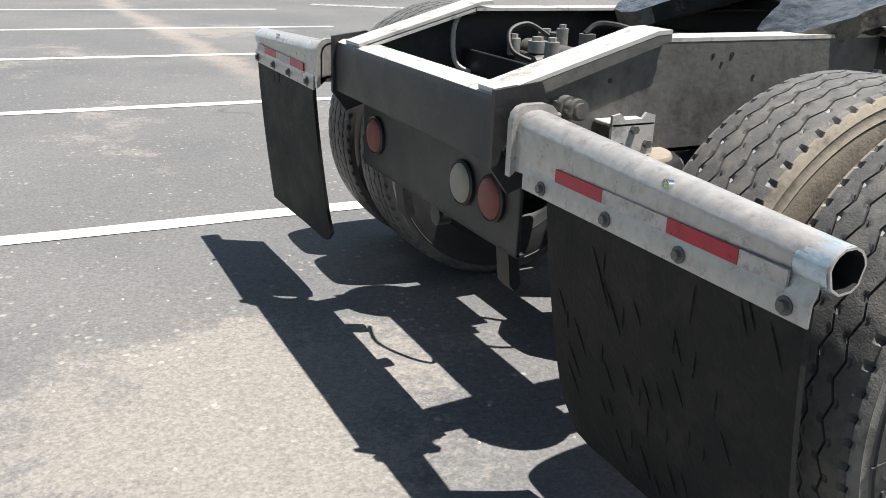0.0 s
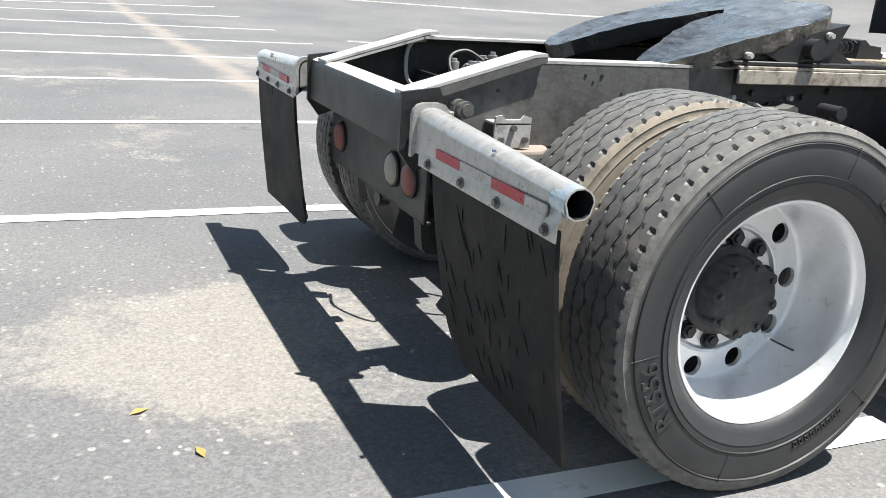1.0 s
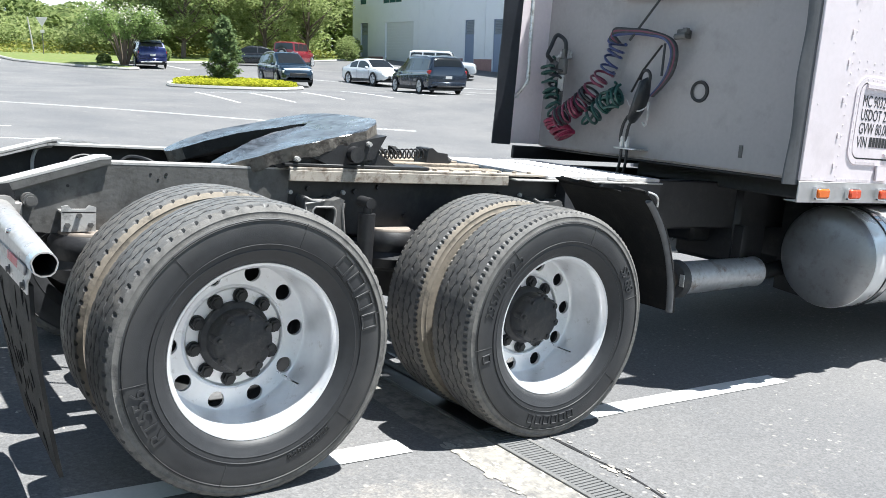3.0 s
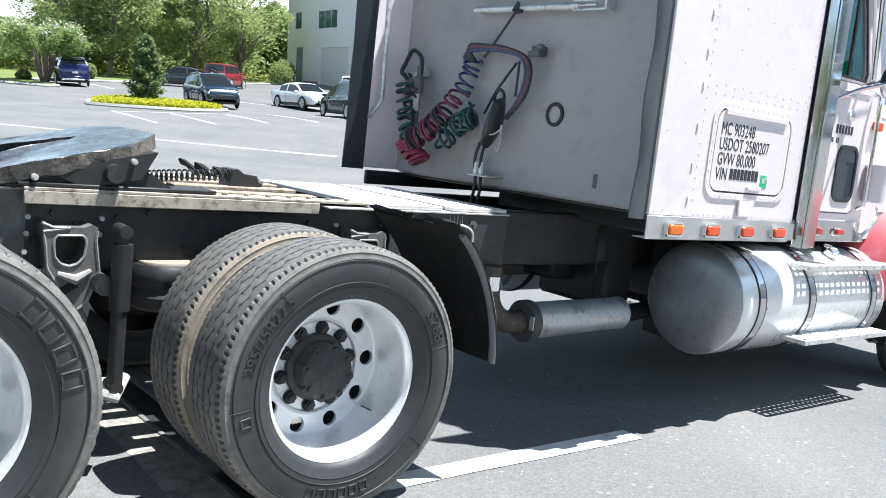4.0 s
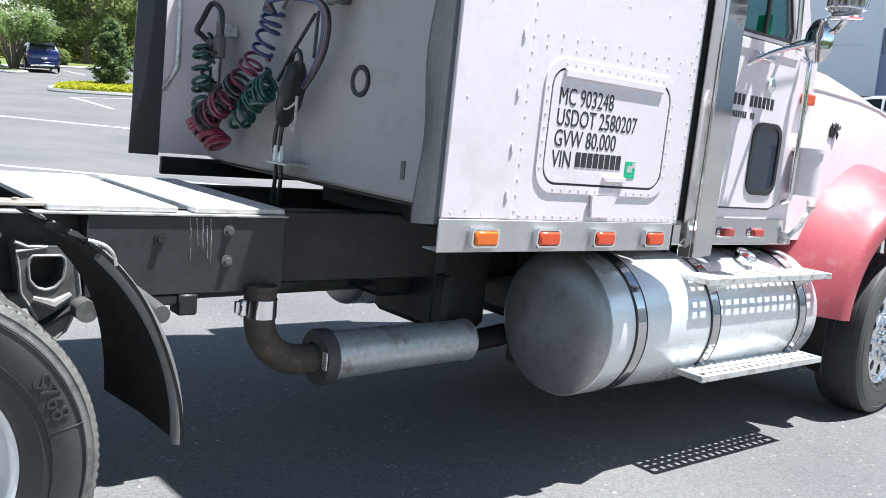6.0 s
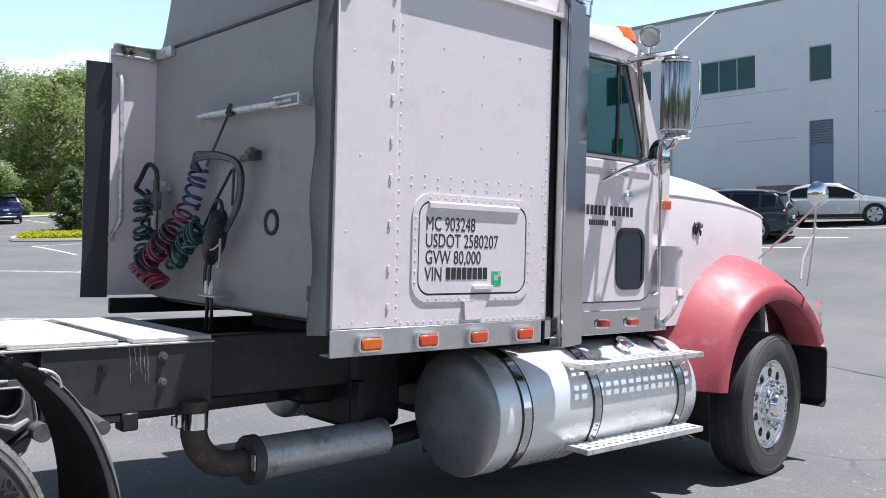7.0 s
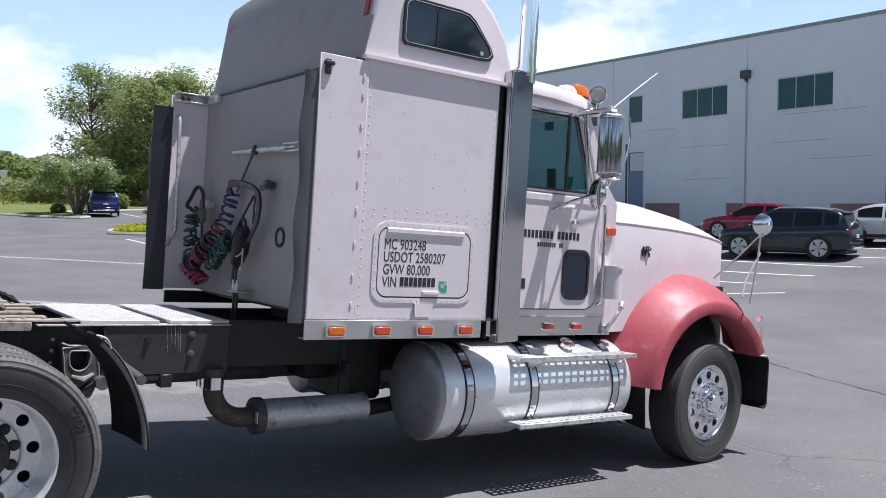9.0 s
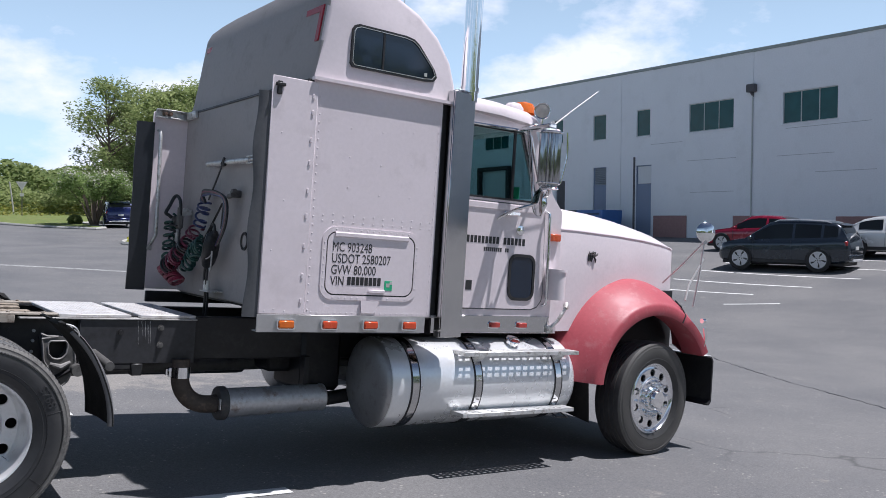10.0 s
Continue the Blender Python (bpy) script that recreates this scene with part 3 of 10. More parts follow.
def pierced_disc(bm, r0, r1, y0, y1, count, rc, rh, m=None):
    """A ring plate with a circle of round holes through it."""
    half = math.pi / count
    for h in range(count):
        a0 = 2 * math.pi * h / count
        corners = [math.atan2(v, u) for u in (-half * rc, half * rc) for v in (r0 - rc, r1 - rc)]
        dirs = sorted(set([round(2 * math.pi * q / 20 - math.pi, 5) for q in range(20)] + [round(c, 5) for c in corners]))
        loops = []
        for y in (y0, y1):
            outer, inner = [], []
            for d in dirs:
                c, s = math.cos(d), math.sin(d)
                reach = min((half * rc / abs(c)) if abs(c) > 1e-6 else 9, ((r1 - rc) / s) if s > 1e-6 else (((r0 - rc) / s) if s < -1e-6 else 9))
                for lst, q in ((outer, reach), (inner, rh)):
                    ang, rad = a0 + q * c / rc, rc + q * s
                    lst.append((rad * math.sin(ang), y, rad * math.cos(ang)))
            loops += [outer, inner]
        n = len(dirs)
        faces = []
        for q in range(n):
            w = (q + 1) % n
            faces += [[q, w, n + w, n + q], [2 * n + q, 2 * n + w, 3 * n + w, 3 * n + q], [n + q, n + w, 3 * n + w, 3 * n + q]]
        poly(bm, loops[0] + loops[1] + loops[2] + loops[3], faces, m)


def round_text(bm, text, size, mid, radius, y, depth=0.008, bold=0.0):
    """Letters moulded round a sidewall; mid is clockwise from the top, in degrees."""
    v, f = letters(text, size, depth, bold, "CENTER")
    out = []
    for px, py, pz in v:
        a = radians(mid) + px / radius
        r = radius + py - size * 0.35
        out.append((r * math.sin(a), y - pz, r * math.cos(a)))
    poly(bm, out, f)


def round_bars(bm, mid, count, pitch, w, h, radius, y, frame_w=0.007):
    """Hollow block shapes moulded round a sidewall, where a maker's name stands."""
    for i in range(count):
        a = radians(mid) + (i - (count - 1) / 2) * pitch / radius
        t = Matrix.Rotation(a, 4, "Y") @ Matrix.Translation((0, y, radius))
        for lo, hi in (((-w / 2, -0.004, -h / 2), (-w / 2 + frame_w, 0.002, h / 2)), ((w / 2 - frame_w, -0.004, -h / 2), (w / 2, 0.002, h / 2)),
                       ((-w / 2, -0.004, h / 2 - frame_w), (w / 2, 0.002, h / 2)), ((-w / 2, -0.004, -h / 2), (w / 2, 0.002, -h / 2 + frame_w))):
            box(bm, lo, hi, 0.001, t)


def drive_wheel(x, tread, writing, size=1.0):
    """An outer dual wheel: deep dished aluminium rim, tyre, axle hub, nuts and valve; size: how worn the tyres are."""
    ZW = 0.49 * size
    bm = bm_new()
    lathe(bm, [(0.270, 0.118), (0.296, 0.112), (0.302, -0.085), (0.3045, -0.098), (0.300, -0.105), (0.292, -0.103), (0.2865, -0.093), (0.281, -0.084), (0.2785, -0.06),
               (0.2775, -0.02), (0.2765, 0.03), (0.275, 0.07), (0.2715, 0.088), (0.2655, 0.098), (0.2625, 0.0995)], 84)
    pierced_disc(bm, 0.186, 0.263, 0.0995, 0.114, 10, 0.2285, 0.0295, Matrix.Rotation(radians(14), 4, "Y"))
    lathe(bm, [(0.187, 0.0995), (0.184, 0.094), (0.180, 0.0905), (0.176, 0.0925), (0.173, 0.100), (0.170, 0.1035), (0.10, 0.1035)], 72)
    wheel = part("wheel", bm, SILVER, truck, "dished aluminium wheel rim with round hand holes", pose(x, -1.09, ZW) @ Matrix.Diagonal((size, 1, size, 1)))
    part("tyre", tyre_bm(tread, 0.497, (False, True)), [SIDEWALL, TREAD, SHOULDER, VALLEY], wheel, "dusty black truck tyre with worn tread", tidy=False)
    bm = bm_new()
    writing(bm)
    for a in (18, 75, 128, 196, 262, 318):
        t = Matrix.Rotation(radians(a), 4, "Y")
        box(bm, (-0.001, -0.138, 0.375), (0.001, -0.133, 0.455), 0.0005, t)
    for r in (0.368, 0.446):
        lathe(bm, [(r - 0.002, -0.1325), (r, -0.1385), (r + 0.002, -0.1325)], 96)
    tagged(part("sidewall_lettering", bm, SIDEWALL, wheel, "raised moulded tyre lettering"), kind="stuff")
    bm = bm_new()
    lathe(bm, [(0.128, 0.104), (0.128, 0.086), (0.121, 0.078), (0.108, 0.074), (0.105, 0.018), (0.100, 0.006), (0.090, 0.0), (0.045, -0.003), (0.03, -0.008), (0.0005, -0.009)], 48)
    for i in range(8):
        a = math.pi * i / 4 + 0.2
        rod(bm, (0.095 * math.sin(a), 0.05, 0.095 * math.cos(a)), (0.095 * math.sin(a), 0.004, 0.095 * math.cos(a)), 0.0175, n=10)
        rod(bm, (0.092 * math.sin(a), 0.006, 0.092 * math.cos(a)), (0.092 * math.sin(a), -0.007, 0.092 * math.cos(a)), 0.0085, n=6)
    part("hub", bm, surface("dirty hub casting", (0.032, 0.032, 0.034), 0.6, vary=0.35, patch=14, dirt=(0.06, 0.057, 0.052), dirt_amount=0.4, bump=0.25, bump_scale=60) if "dirty hub casting" not in bpy.data.materials else bpy.data.materials["dirty hub casting"], wheel, "dirty black axle hub")
    bm = bm_new()
    rod(bm, (0, 0.1035, 0), (0, 0.096, 0), 0.0265, n=18)
    rod(bm, (0, 0.097, 0), (0, 0.083, 0), 0.0225, n=6)
    rod(bm, (0, 0.084, 0), (0, 0.076, 0), 0.0135, n=10)
    nut_at = lambda a: pose(0.1475 * math.sin(a), 0, 0.1475 * math.cos(a))
    nut = part("wheel_nut", bm, BLACK, wheel, m=nut_at(0.1))
    for i in range(1, 10):
        o = nut.copy()
        scene.collection.objects.link(o)
        o.matrix_basis = nut_at(0.1 + math.pi * i / 5)
    bm = bm_new()
    sweep(bm, [(0.19, 0.1, -0.16), (0.2, 0.06, -0.165), (0.215, 0.01, -0.17)], 0.005, 6)
    part("valve_stem", bm, CHROME, wheel)
    bm = bm_new()
    lathe(bm, [(0.29, -0.09), (0.30, -0.095), (0.28, -0.05), (0.24, 0.0), (0.2, 0.06), (0.1, 0.07), (0.0005, 0.07)], 40)
    inner = part("wheel", bm, BLACK, truck, "inner dual wheel", pose(x, -0.742, ZW) @ Matrix.Diagonal((size, 1, size, 1)))
    part("tyre", tyre_bm(tread, 0.497, (True, False)), [SIDEWALL, TREAD, SHOULDER, VALLEY], inner, tidy=False)
    for w in (wheel, inner):
        far = copy_thing(w, pose(x, side(w.location.y), ZW, 0, 0, 180))
        # the far tyres take the darker sidewall rubber between the twins
        for o in far.children:
            if o.name.startswith("tyre"):
                o.data = o.data.copy()
                o.data.materials[3] = SIDEWALL


def writing_rear(bm):
    round_text(bm, "RT556", 0.074, 246, 0.405, -0.1365)
    round_bars(bm, 61, 4, 0.078, 0.056, 0.062, 0.405, -0.1365)
    round_bars(bm, 150, 9, 0.020, 0.012, 0.018, 0.385, -0.136, 0.003)


def writing_front(bm):
    round_text(bm, "295/75R22.5", 0.058, 300, 0.405, -0.1365)
    round_text(bm, "S768", 0.066, 62, 0.41, -0.1365)
    round_bars(bm, 182, 6, 0.046, 0.034, 0.04, 0.405, -0.1365, 0.005)
    round_bars(bm, 256, 1, 0.04, 0.036, 0.04, 0.405, -0.1365, 0.006)


drive_wheel(0.0, "rib", writing_rear)
drive_wheel(1.324, "block", writing_front, 0.978)


def steer_wheel():
    """The front wheel: convex polished disc with a chrome hub and tall nut covers."""
    R, y0 = 0.487, -1.035
    bm = bm_new()
    lathe(bm, [(0.27, 0.10), (0.296, 0.09), (0.302, -0.085), (0.3045, -0.098), (0.300, -0.105), (0.292, -0.103), (0.286, -0.093), (0.272, -0.085), (0.262, -0.088), (0.2515, -0.095)], 64)
    pierced_disc(bm, 0.185, 0.252, -0.095, -0.075, 10, 0.217, 0.0325)
    lathe(bm, [(0.186, -0.095), (0.18, -0.098), (0.165, -0.099), (0.16, -0.105), (0.10, -0.105)], 48)
    wheel = part("wheel", bm, surface("polished wheel aluminium", (0.80, 0.80, 0.82), 0.16, metal=0.85, vary=0.05, patch=6), truck, "polished aluminium steer wheel with round hand holes", pose(6.355, y0 + 0.005, 0.466, 0, 0, 5.5) @ Matrix.Diagonal((0.965, 1.0, 0.965, 1.0)))
    # tread in darker rubber: shade under the fender put into its colour
    part("tyre", tyre_bm("plain", R), [STEERWALL, RUBBER, STEERWALL], wheel, "dusty dark grey steer tyre", tidy=False)
    bm = bm_new()
    lathe(bm, [(0.105, -0.10), (0.105, -0.115), (0.098, -0.125), (0.085, -0.13), (0.08, -0.16), (0.07, -0.175), (0.03, -0.182), (0.0005, -0.183)], 40)
    part("hub_cap", bm, CHROME, wheel, "chrome hub cap")
    bm = bm_new()
    sweep(bm, [(0, -0.105, 0), (0, -0.118, 0), (0, -0.122, 0), (0, -0.15, 0), (0, -0.16, 0), (0, -0.166, 0)], [0.021, 0.021, 0.016, 0.015, 0.011, 0.004], 8)
    nut_at = lambda a: pose(0.143 * math.sin(a), 0, 0.143 * math.cos(a))
    nut = part("nut_cover", bm, CHROME, wheel, m=nut_at(0.15))
    for i in range(1, 10):
        o = nut.copy()
        scene.collection.objects.link(o)
        o.matrix_basis = nut_at(0.15 + math.pi * i / 5)
    copy_thing(wheel, pose(6.355, side(y0 + 0.005), 0.466, 0, 0, 185.5))


steer_wheel()

# ---- the tractor unit: frame and running gear ----
RAIL_R, RAIL_L = -0.385, side(-0.385)
for yo, inward, nm in ((RAIL_R, 1, "right"), (RAIL_L, -1, "left")):
    # tail section, painted grey, dropping to the rear crossmember; far web blackened for shade
    bm = bm_new()
    tail = [(-0.70, 0.79), (-0.70, 0.915), (-0.335, 1.024), (0.46, 1.024), (0.46, 0.755), (-0.45, 0.755)]
    prism(bm, tail, "y", yo, yo + inward * 0.008)
    web = part("frame_tail", bm, GREASY if nm == "right" else BLACK, truck, "grimy grey channel rail dropping to the rear" if nm == "right" else "channel rail dropping to the rear, blackened for shade")
    # flanges pale for dust and for sun on their tops, put into the colour
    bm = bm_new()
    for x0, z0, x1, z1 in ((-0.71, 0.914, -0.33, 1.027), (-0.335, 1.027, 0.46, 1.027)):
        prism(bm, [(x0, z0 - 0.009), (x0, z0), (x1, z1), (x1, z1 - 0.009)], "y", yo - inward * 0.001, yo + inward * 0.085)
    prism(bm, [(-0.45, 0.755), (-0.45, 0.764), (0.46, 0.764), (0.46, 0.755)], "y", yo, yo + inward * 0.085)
    part("flange", bm, DUSTY_AND_LIT, web, "dusty rail flange, sunlit top painted pale")
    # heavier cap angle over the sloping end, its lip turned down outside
    # sun on the cap's top is put into its pale colour
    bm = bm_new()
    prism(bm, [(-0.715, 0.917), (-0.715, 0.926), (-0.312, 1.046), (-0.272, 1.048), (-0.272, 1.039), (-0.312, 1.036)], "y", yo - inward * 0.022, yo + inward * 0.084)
    cap = part("cap_angle", bm, DUSTY_AND_LIT, web, "cap angle on the rail end, sunlit top painted pale")
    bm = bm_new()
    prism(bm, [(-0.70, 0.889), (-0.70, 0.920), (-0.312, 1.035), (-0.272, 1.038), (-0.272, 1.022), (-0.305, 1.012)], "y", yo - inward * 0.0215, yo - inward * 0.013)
    part("lip", bm, GREASY, cap, "darker turned-down lip")
    # main rail
    bm = bm_new()
    prism(bm, [(0.46, 0.74), (0.46, 1.018), (6.9, 1.018), (6.9, 0.74)], "y", yo, yo + inward * 0.008)
    box(bm, (0.46, min(yo, yo + inward * 0.085), 1.012), (6.9, max(yo, yo + inward * 0.085), 1.021), 0.003)
    box(bm, (0.46, min(yo, yo + inward * 0.085), 0.737), (6.9, max(yo, yo + inward * 0.085), 0.746), 0.003)
    for x, z in ((0.55, 0.94), (0.63, 0.9), (0.9, 0.95), (1.05, 0.82), (1.6, 0.93), (1.95, 0.9), (1.95, 0.82), (2.28, 0.93), (2.28, 0.83), (2.69, 0.95), (2.7, 0.86), (0.49, 0.84), (0.78, 0.93)):
        rod(bm, (x, yo - inward * 0.014, z), (x, yo, z), 0.012, n=6)
    part("frame_rail", bm, BLACK, truck, "black painted main frame rail")

DRIP = surface("dried pale drips", (0.42, 0.42, 0.41), 0.8, vary=0.35, patch=25, dirt=(0.13, 0.13, 0.13), dirt_amount=0.5)
for yo, s in ((RAIL_R, -1), (RAIL_L, 1)):
    bm = bm_new()
    box(bm, (1.98, min(yo + s * 0.004, yo + s * 0.082), 0.728), (2.70, max(yo + s * 0.004, yo + s * 0.082), 1.003), 0.003)
    plate = part("rail_plate", bm, surface("streaked grey rail plate", (0.036, 0.037, 0.042), 0.45, vary=0.25, patch=5, dirt=(0.022, 0.022, 0.024), dirt_amount=0.3) if s < 0 else bpy.data.materials["streaked grey rail plate"], truck, "streaked grey reinforcing plate on the rail")
    rail_plate = plate
    yp = yo + s * 0.082
    for x, z in ((2.47, 0.955), (2.47, 0.845), (2.22, 0.925)):
        bm = bm_new()
        rod(bm, (x, yp, z), (x, yp + s * 0.006, z), 0.021, n=12)
        rod(bm, (x, yp + s * 0.006, z), (x, yp + s * 0.02, z), 0.013, n=6)
        part("bolt", bm, GREASY if x > 2.3 else BLACK, rail_plate)
    rng = random.Random(21)
    for i in range(5):
        bm = bm_new()
        x, z, ln = 2.33 + 0.017 * i + rng.uniform(-0.007, 0.007), 0.998 - rng.uniform(0, 0.05) * (i % 2), rng.uniform(0.05, 0.21)
        pts = [(x + 0.012 * k / 8 + rng.uniform(-0.002, 0.002), yp - s * 0.0014, z - ln * k / 8) for k in range(9)]
        sweep(bm, pts, [0.0026 * (1 - 0.09 * k) + rng.uniform(0, 0.0012) for k in range(9)], 5)
        part("drip_streak", bm, DRIP, rail_plate, "dried white drip")
    # pale strip: sun on the rail's top flange put into its colour
    bm = bm_new()
    box(bm, (1.64, min(yo - s * 0.02, yo + s * 0.092), 1.0035), (2.705, max(yo - s * 0.02, yo + s * 0.092), 1.0115), 0.002)
    part("deck_rail", bm, DUSTY_AND_LIT, truck, "strip under the deck plates, sunlit flange painted pale")

    bm = bm_new()
    box(bm, (2.02, min(yo + s * 0.01, yo + s * 0.08), 0.690), (2.30, max(yo + s * 0.01, yo + s * 0.08), 0.727), 0.006)
    box(bm, (2.30, min(yo + s * 0.01, yo + s * 0.09), 0.652), (2.37, max(yo + s * 0.01, yo + s * 0.09), 0.7275), 0.006)
    part("rail_foot", bm, BLACK, truck, "black bracket hung under the rail")

# slider angle for the fifth wheel along each rail, weathered, with bolt heads
for yo, s in ((RAIL_R, -1), (RAIL_L, 1)):
    bm = bm_new()
    box(bm, (0.44, yo - 0.05, 1.022), (1.86, yo + 0.05, 1.034), 0.003)
    box(bm, (0.44, yo + s * 0.038, 0.975), (1.62, yo + s * 0.052, 1.022), 0.003)
    for i in range(14):
        rod(bm, (0.52 + 0.097 * i, yo + s * 0.01, 1.034), (0.52 + 0.097 * i, yo + s * 0.01, 1.043), 0.012, n=6)
    part("slider_angle", bm, surface("weathered bare steel", (0.40, 0.36, 0.31), 0.7, vary=0.2, patch=9, dirt=(0.17, 0.13, 0.10), dirt_amount=0.45, bump=0.1) if s < 0 else bpy.data.materials["weathered bare steel"], truck, "weathered bare steel angle with bolt heads")

# crossmembers
for x, w in ((0.3, 0.1), (0.95, 0.12), (1.7, 0.1), (2.6, 0.1), (4.2, 0.12)):
    bm = bm_new()
    box(bm, (x, RAIL_R + 0.01, 0.79), (x + w, RAIL_L - 0.01, 0.80))
    box(bm, (x, RAIL_R + 0.01, 0.80), (x + 0.01, RAIL_L - 0.01, 0.96))
    box(bm, (x, RAIL_R + 0.01, 0.955), (x + w, RAIL_L - 0.01, 0.965))
    part("crossmember", bm, BLACK, truck)

# rear end crossmember, lamp plate and lamps
bm = bm_new()
xm = [(-0.725, 0.765), (-0.725, 0.895), (-0.718, 0.912), (-0.70, 0.921), (-0.645, 0.921), (-0.632, 0.915), (-0.628, 0.90), (-0.628, 0.88), (-0.636, 0.88), (-0.64, 0.908), (-0.70, 0.911), (-0.714, 0.895), (-0.714, 0.765)]
prism(bm, xm, "y", -0.40, 0.60)
box(bm, (-0.716, -0.40, 0.766), (-0.60, 0.60, 0.775), 0.002)
bmesh.ops.recalc_face_normals(bm, faces=bm.faces)
# upward faces get the pale grey: the sunlit top put into the colour
for f in bm.faces:
    f.material_index = 1 if f.normal.z > 0.55 else 0
part("rear_crossmember", bm, [BLACK, DUSTY_AND_LIT], truck, "dark rolled steel rear crossmember, sunlit top painted pale")
for y0, y1 in ((0.59, 0.604), (-0.398, -0.412)):
    bm = bm_new()
    prism(bm, [(-0.735, 0.93), (-0.62, 0.945), (-0.60, 0.90), (-0.60, 0.73), (-0.69, 0.70), (-0.735, 0.76)], "y", y0, y1)
    for x, z in ((-0.7, 0.8), (-0.64, 0.8), (-0.66, 0.88)):
        rod(bm, (x, y0, z), (x, y1 + (y1 - y0) * 0.7, z), 0.011, n=6)
    part("end_bracket", bm, BLACK, truck, "black end plate of the rear crossmember")
bm = bm_new()
box(bm, (-0.618, -0.35, 0.515), (-0.606, 0.62, 0.80), 0.004)
box(bm, (-0.618, -0.35, 0.515), (-0.592, 0.62, 0.525), 0.003)
part("lamp_plate", bm, BLACK, truck, "dirty steel tail lamp plate")
for y, mm, lab in ((0.506, REDLENS, "dusty red round tail lamp"), (-0.076, GREYLENS, "dusty clear round reversing lamp"), (-0.229, REDLENS, "dusty red round tail lamp")):
    bm = bm_new()
    lathe(bm, [(0.052, 0.0), (0.052, -0.012), (0.046, -0.018), (0.03, -0.022), (0.0005, -0.023)], 28, pose(-0.618, y, 0.632, 0, 0, -90))
    lamp = part("tail_lamp", bm, mm, truck, lab)
    bm = bm_new()
    lathe(bm, [(0.060, 0.0), (0.061, -0.008), (0.056, -0.013), (0.052, -0.009)], 28, pose(-0.6185, y, 0.632, 0, 0, -90))
    part("grommet", bm, BLACK, lamp)

# hook, lugs and wiring under the lamp plate; a cross channel ahead of it
for y in (-0.26, 0.37):
    bm = bm_new()
    prism(bm, [(-0.605, 0.53), (-0.592, 0.42), (-0.575, 0.40), (-0.560, 0.42), (-0.578, 0.53)], "y", y - 0.03, y + 0.03)
    part("tow_lug", bm, BLACK, truck, "black towing lug below the lamp plate")
bm = bm_new()
rod(bm, (-0.61, 0.1, 0.49), (-0.57, 0.1, 0.49), 0.03, n=12)
part("socket", bm, BLACK, truck, "round black socket below the lamp plate")
bm = bm_new()
box(bm, (-0.335, RAIL_R + 0.01, 0.80), (-0.155, RAIL_L - 0.01, 0.812))
box(bm, (-0.335, RAIL_R + 0.01, 0.812), (-0.323, RAIL_L - 0.01, 0.90))
box(bm, (-0.167, RAIL_R + 0.01, 0.812), (-0.155, RAIL_L - 0.01, 0.90))
part("crossmember", bm, BLACK, truck, "black tail crossmember")

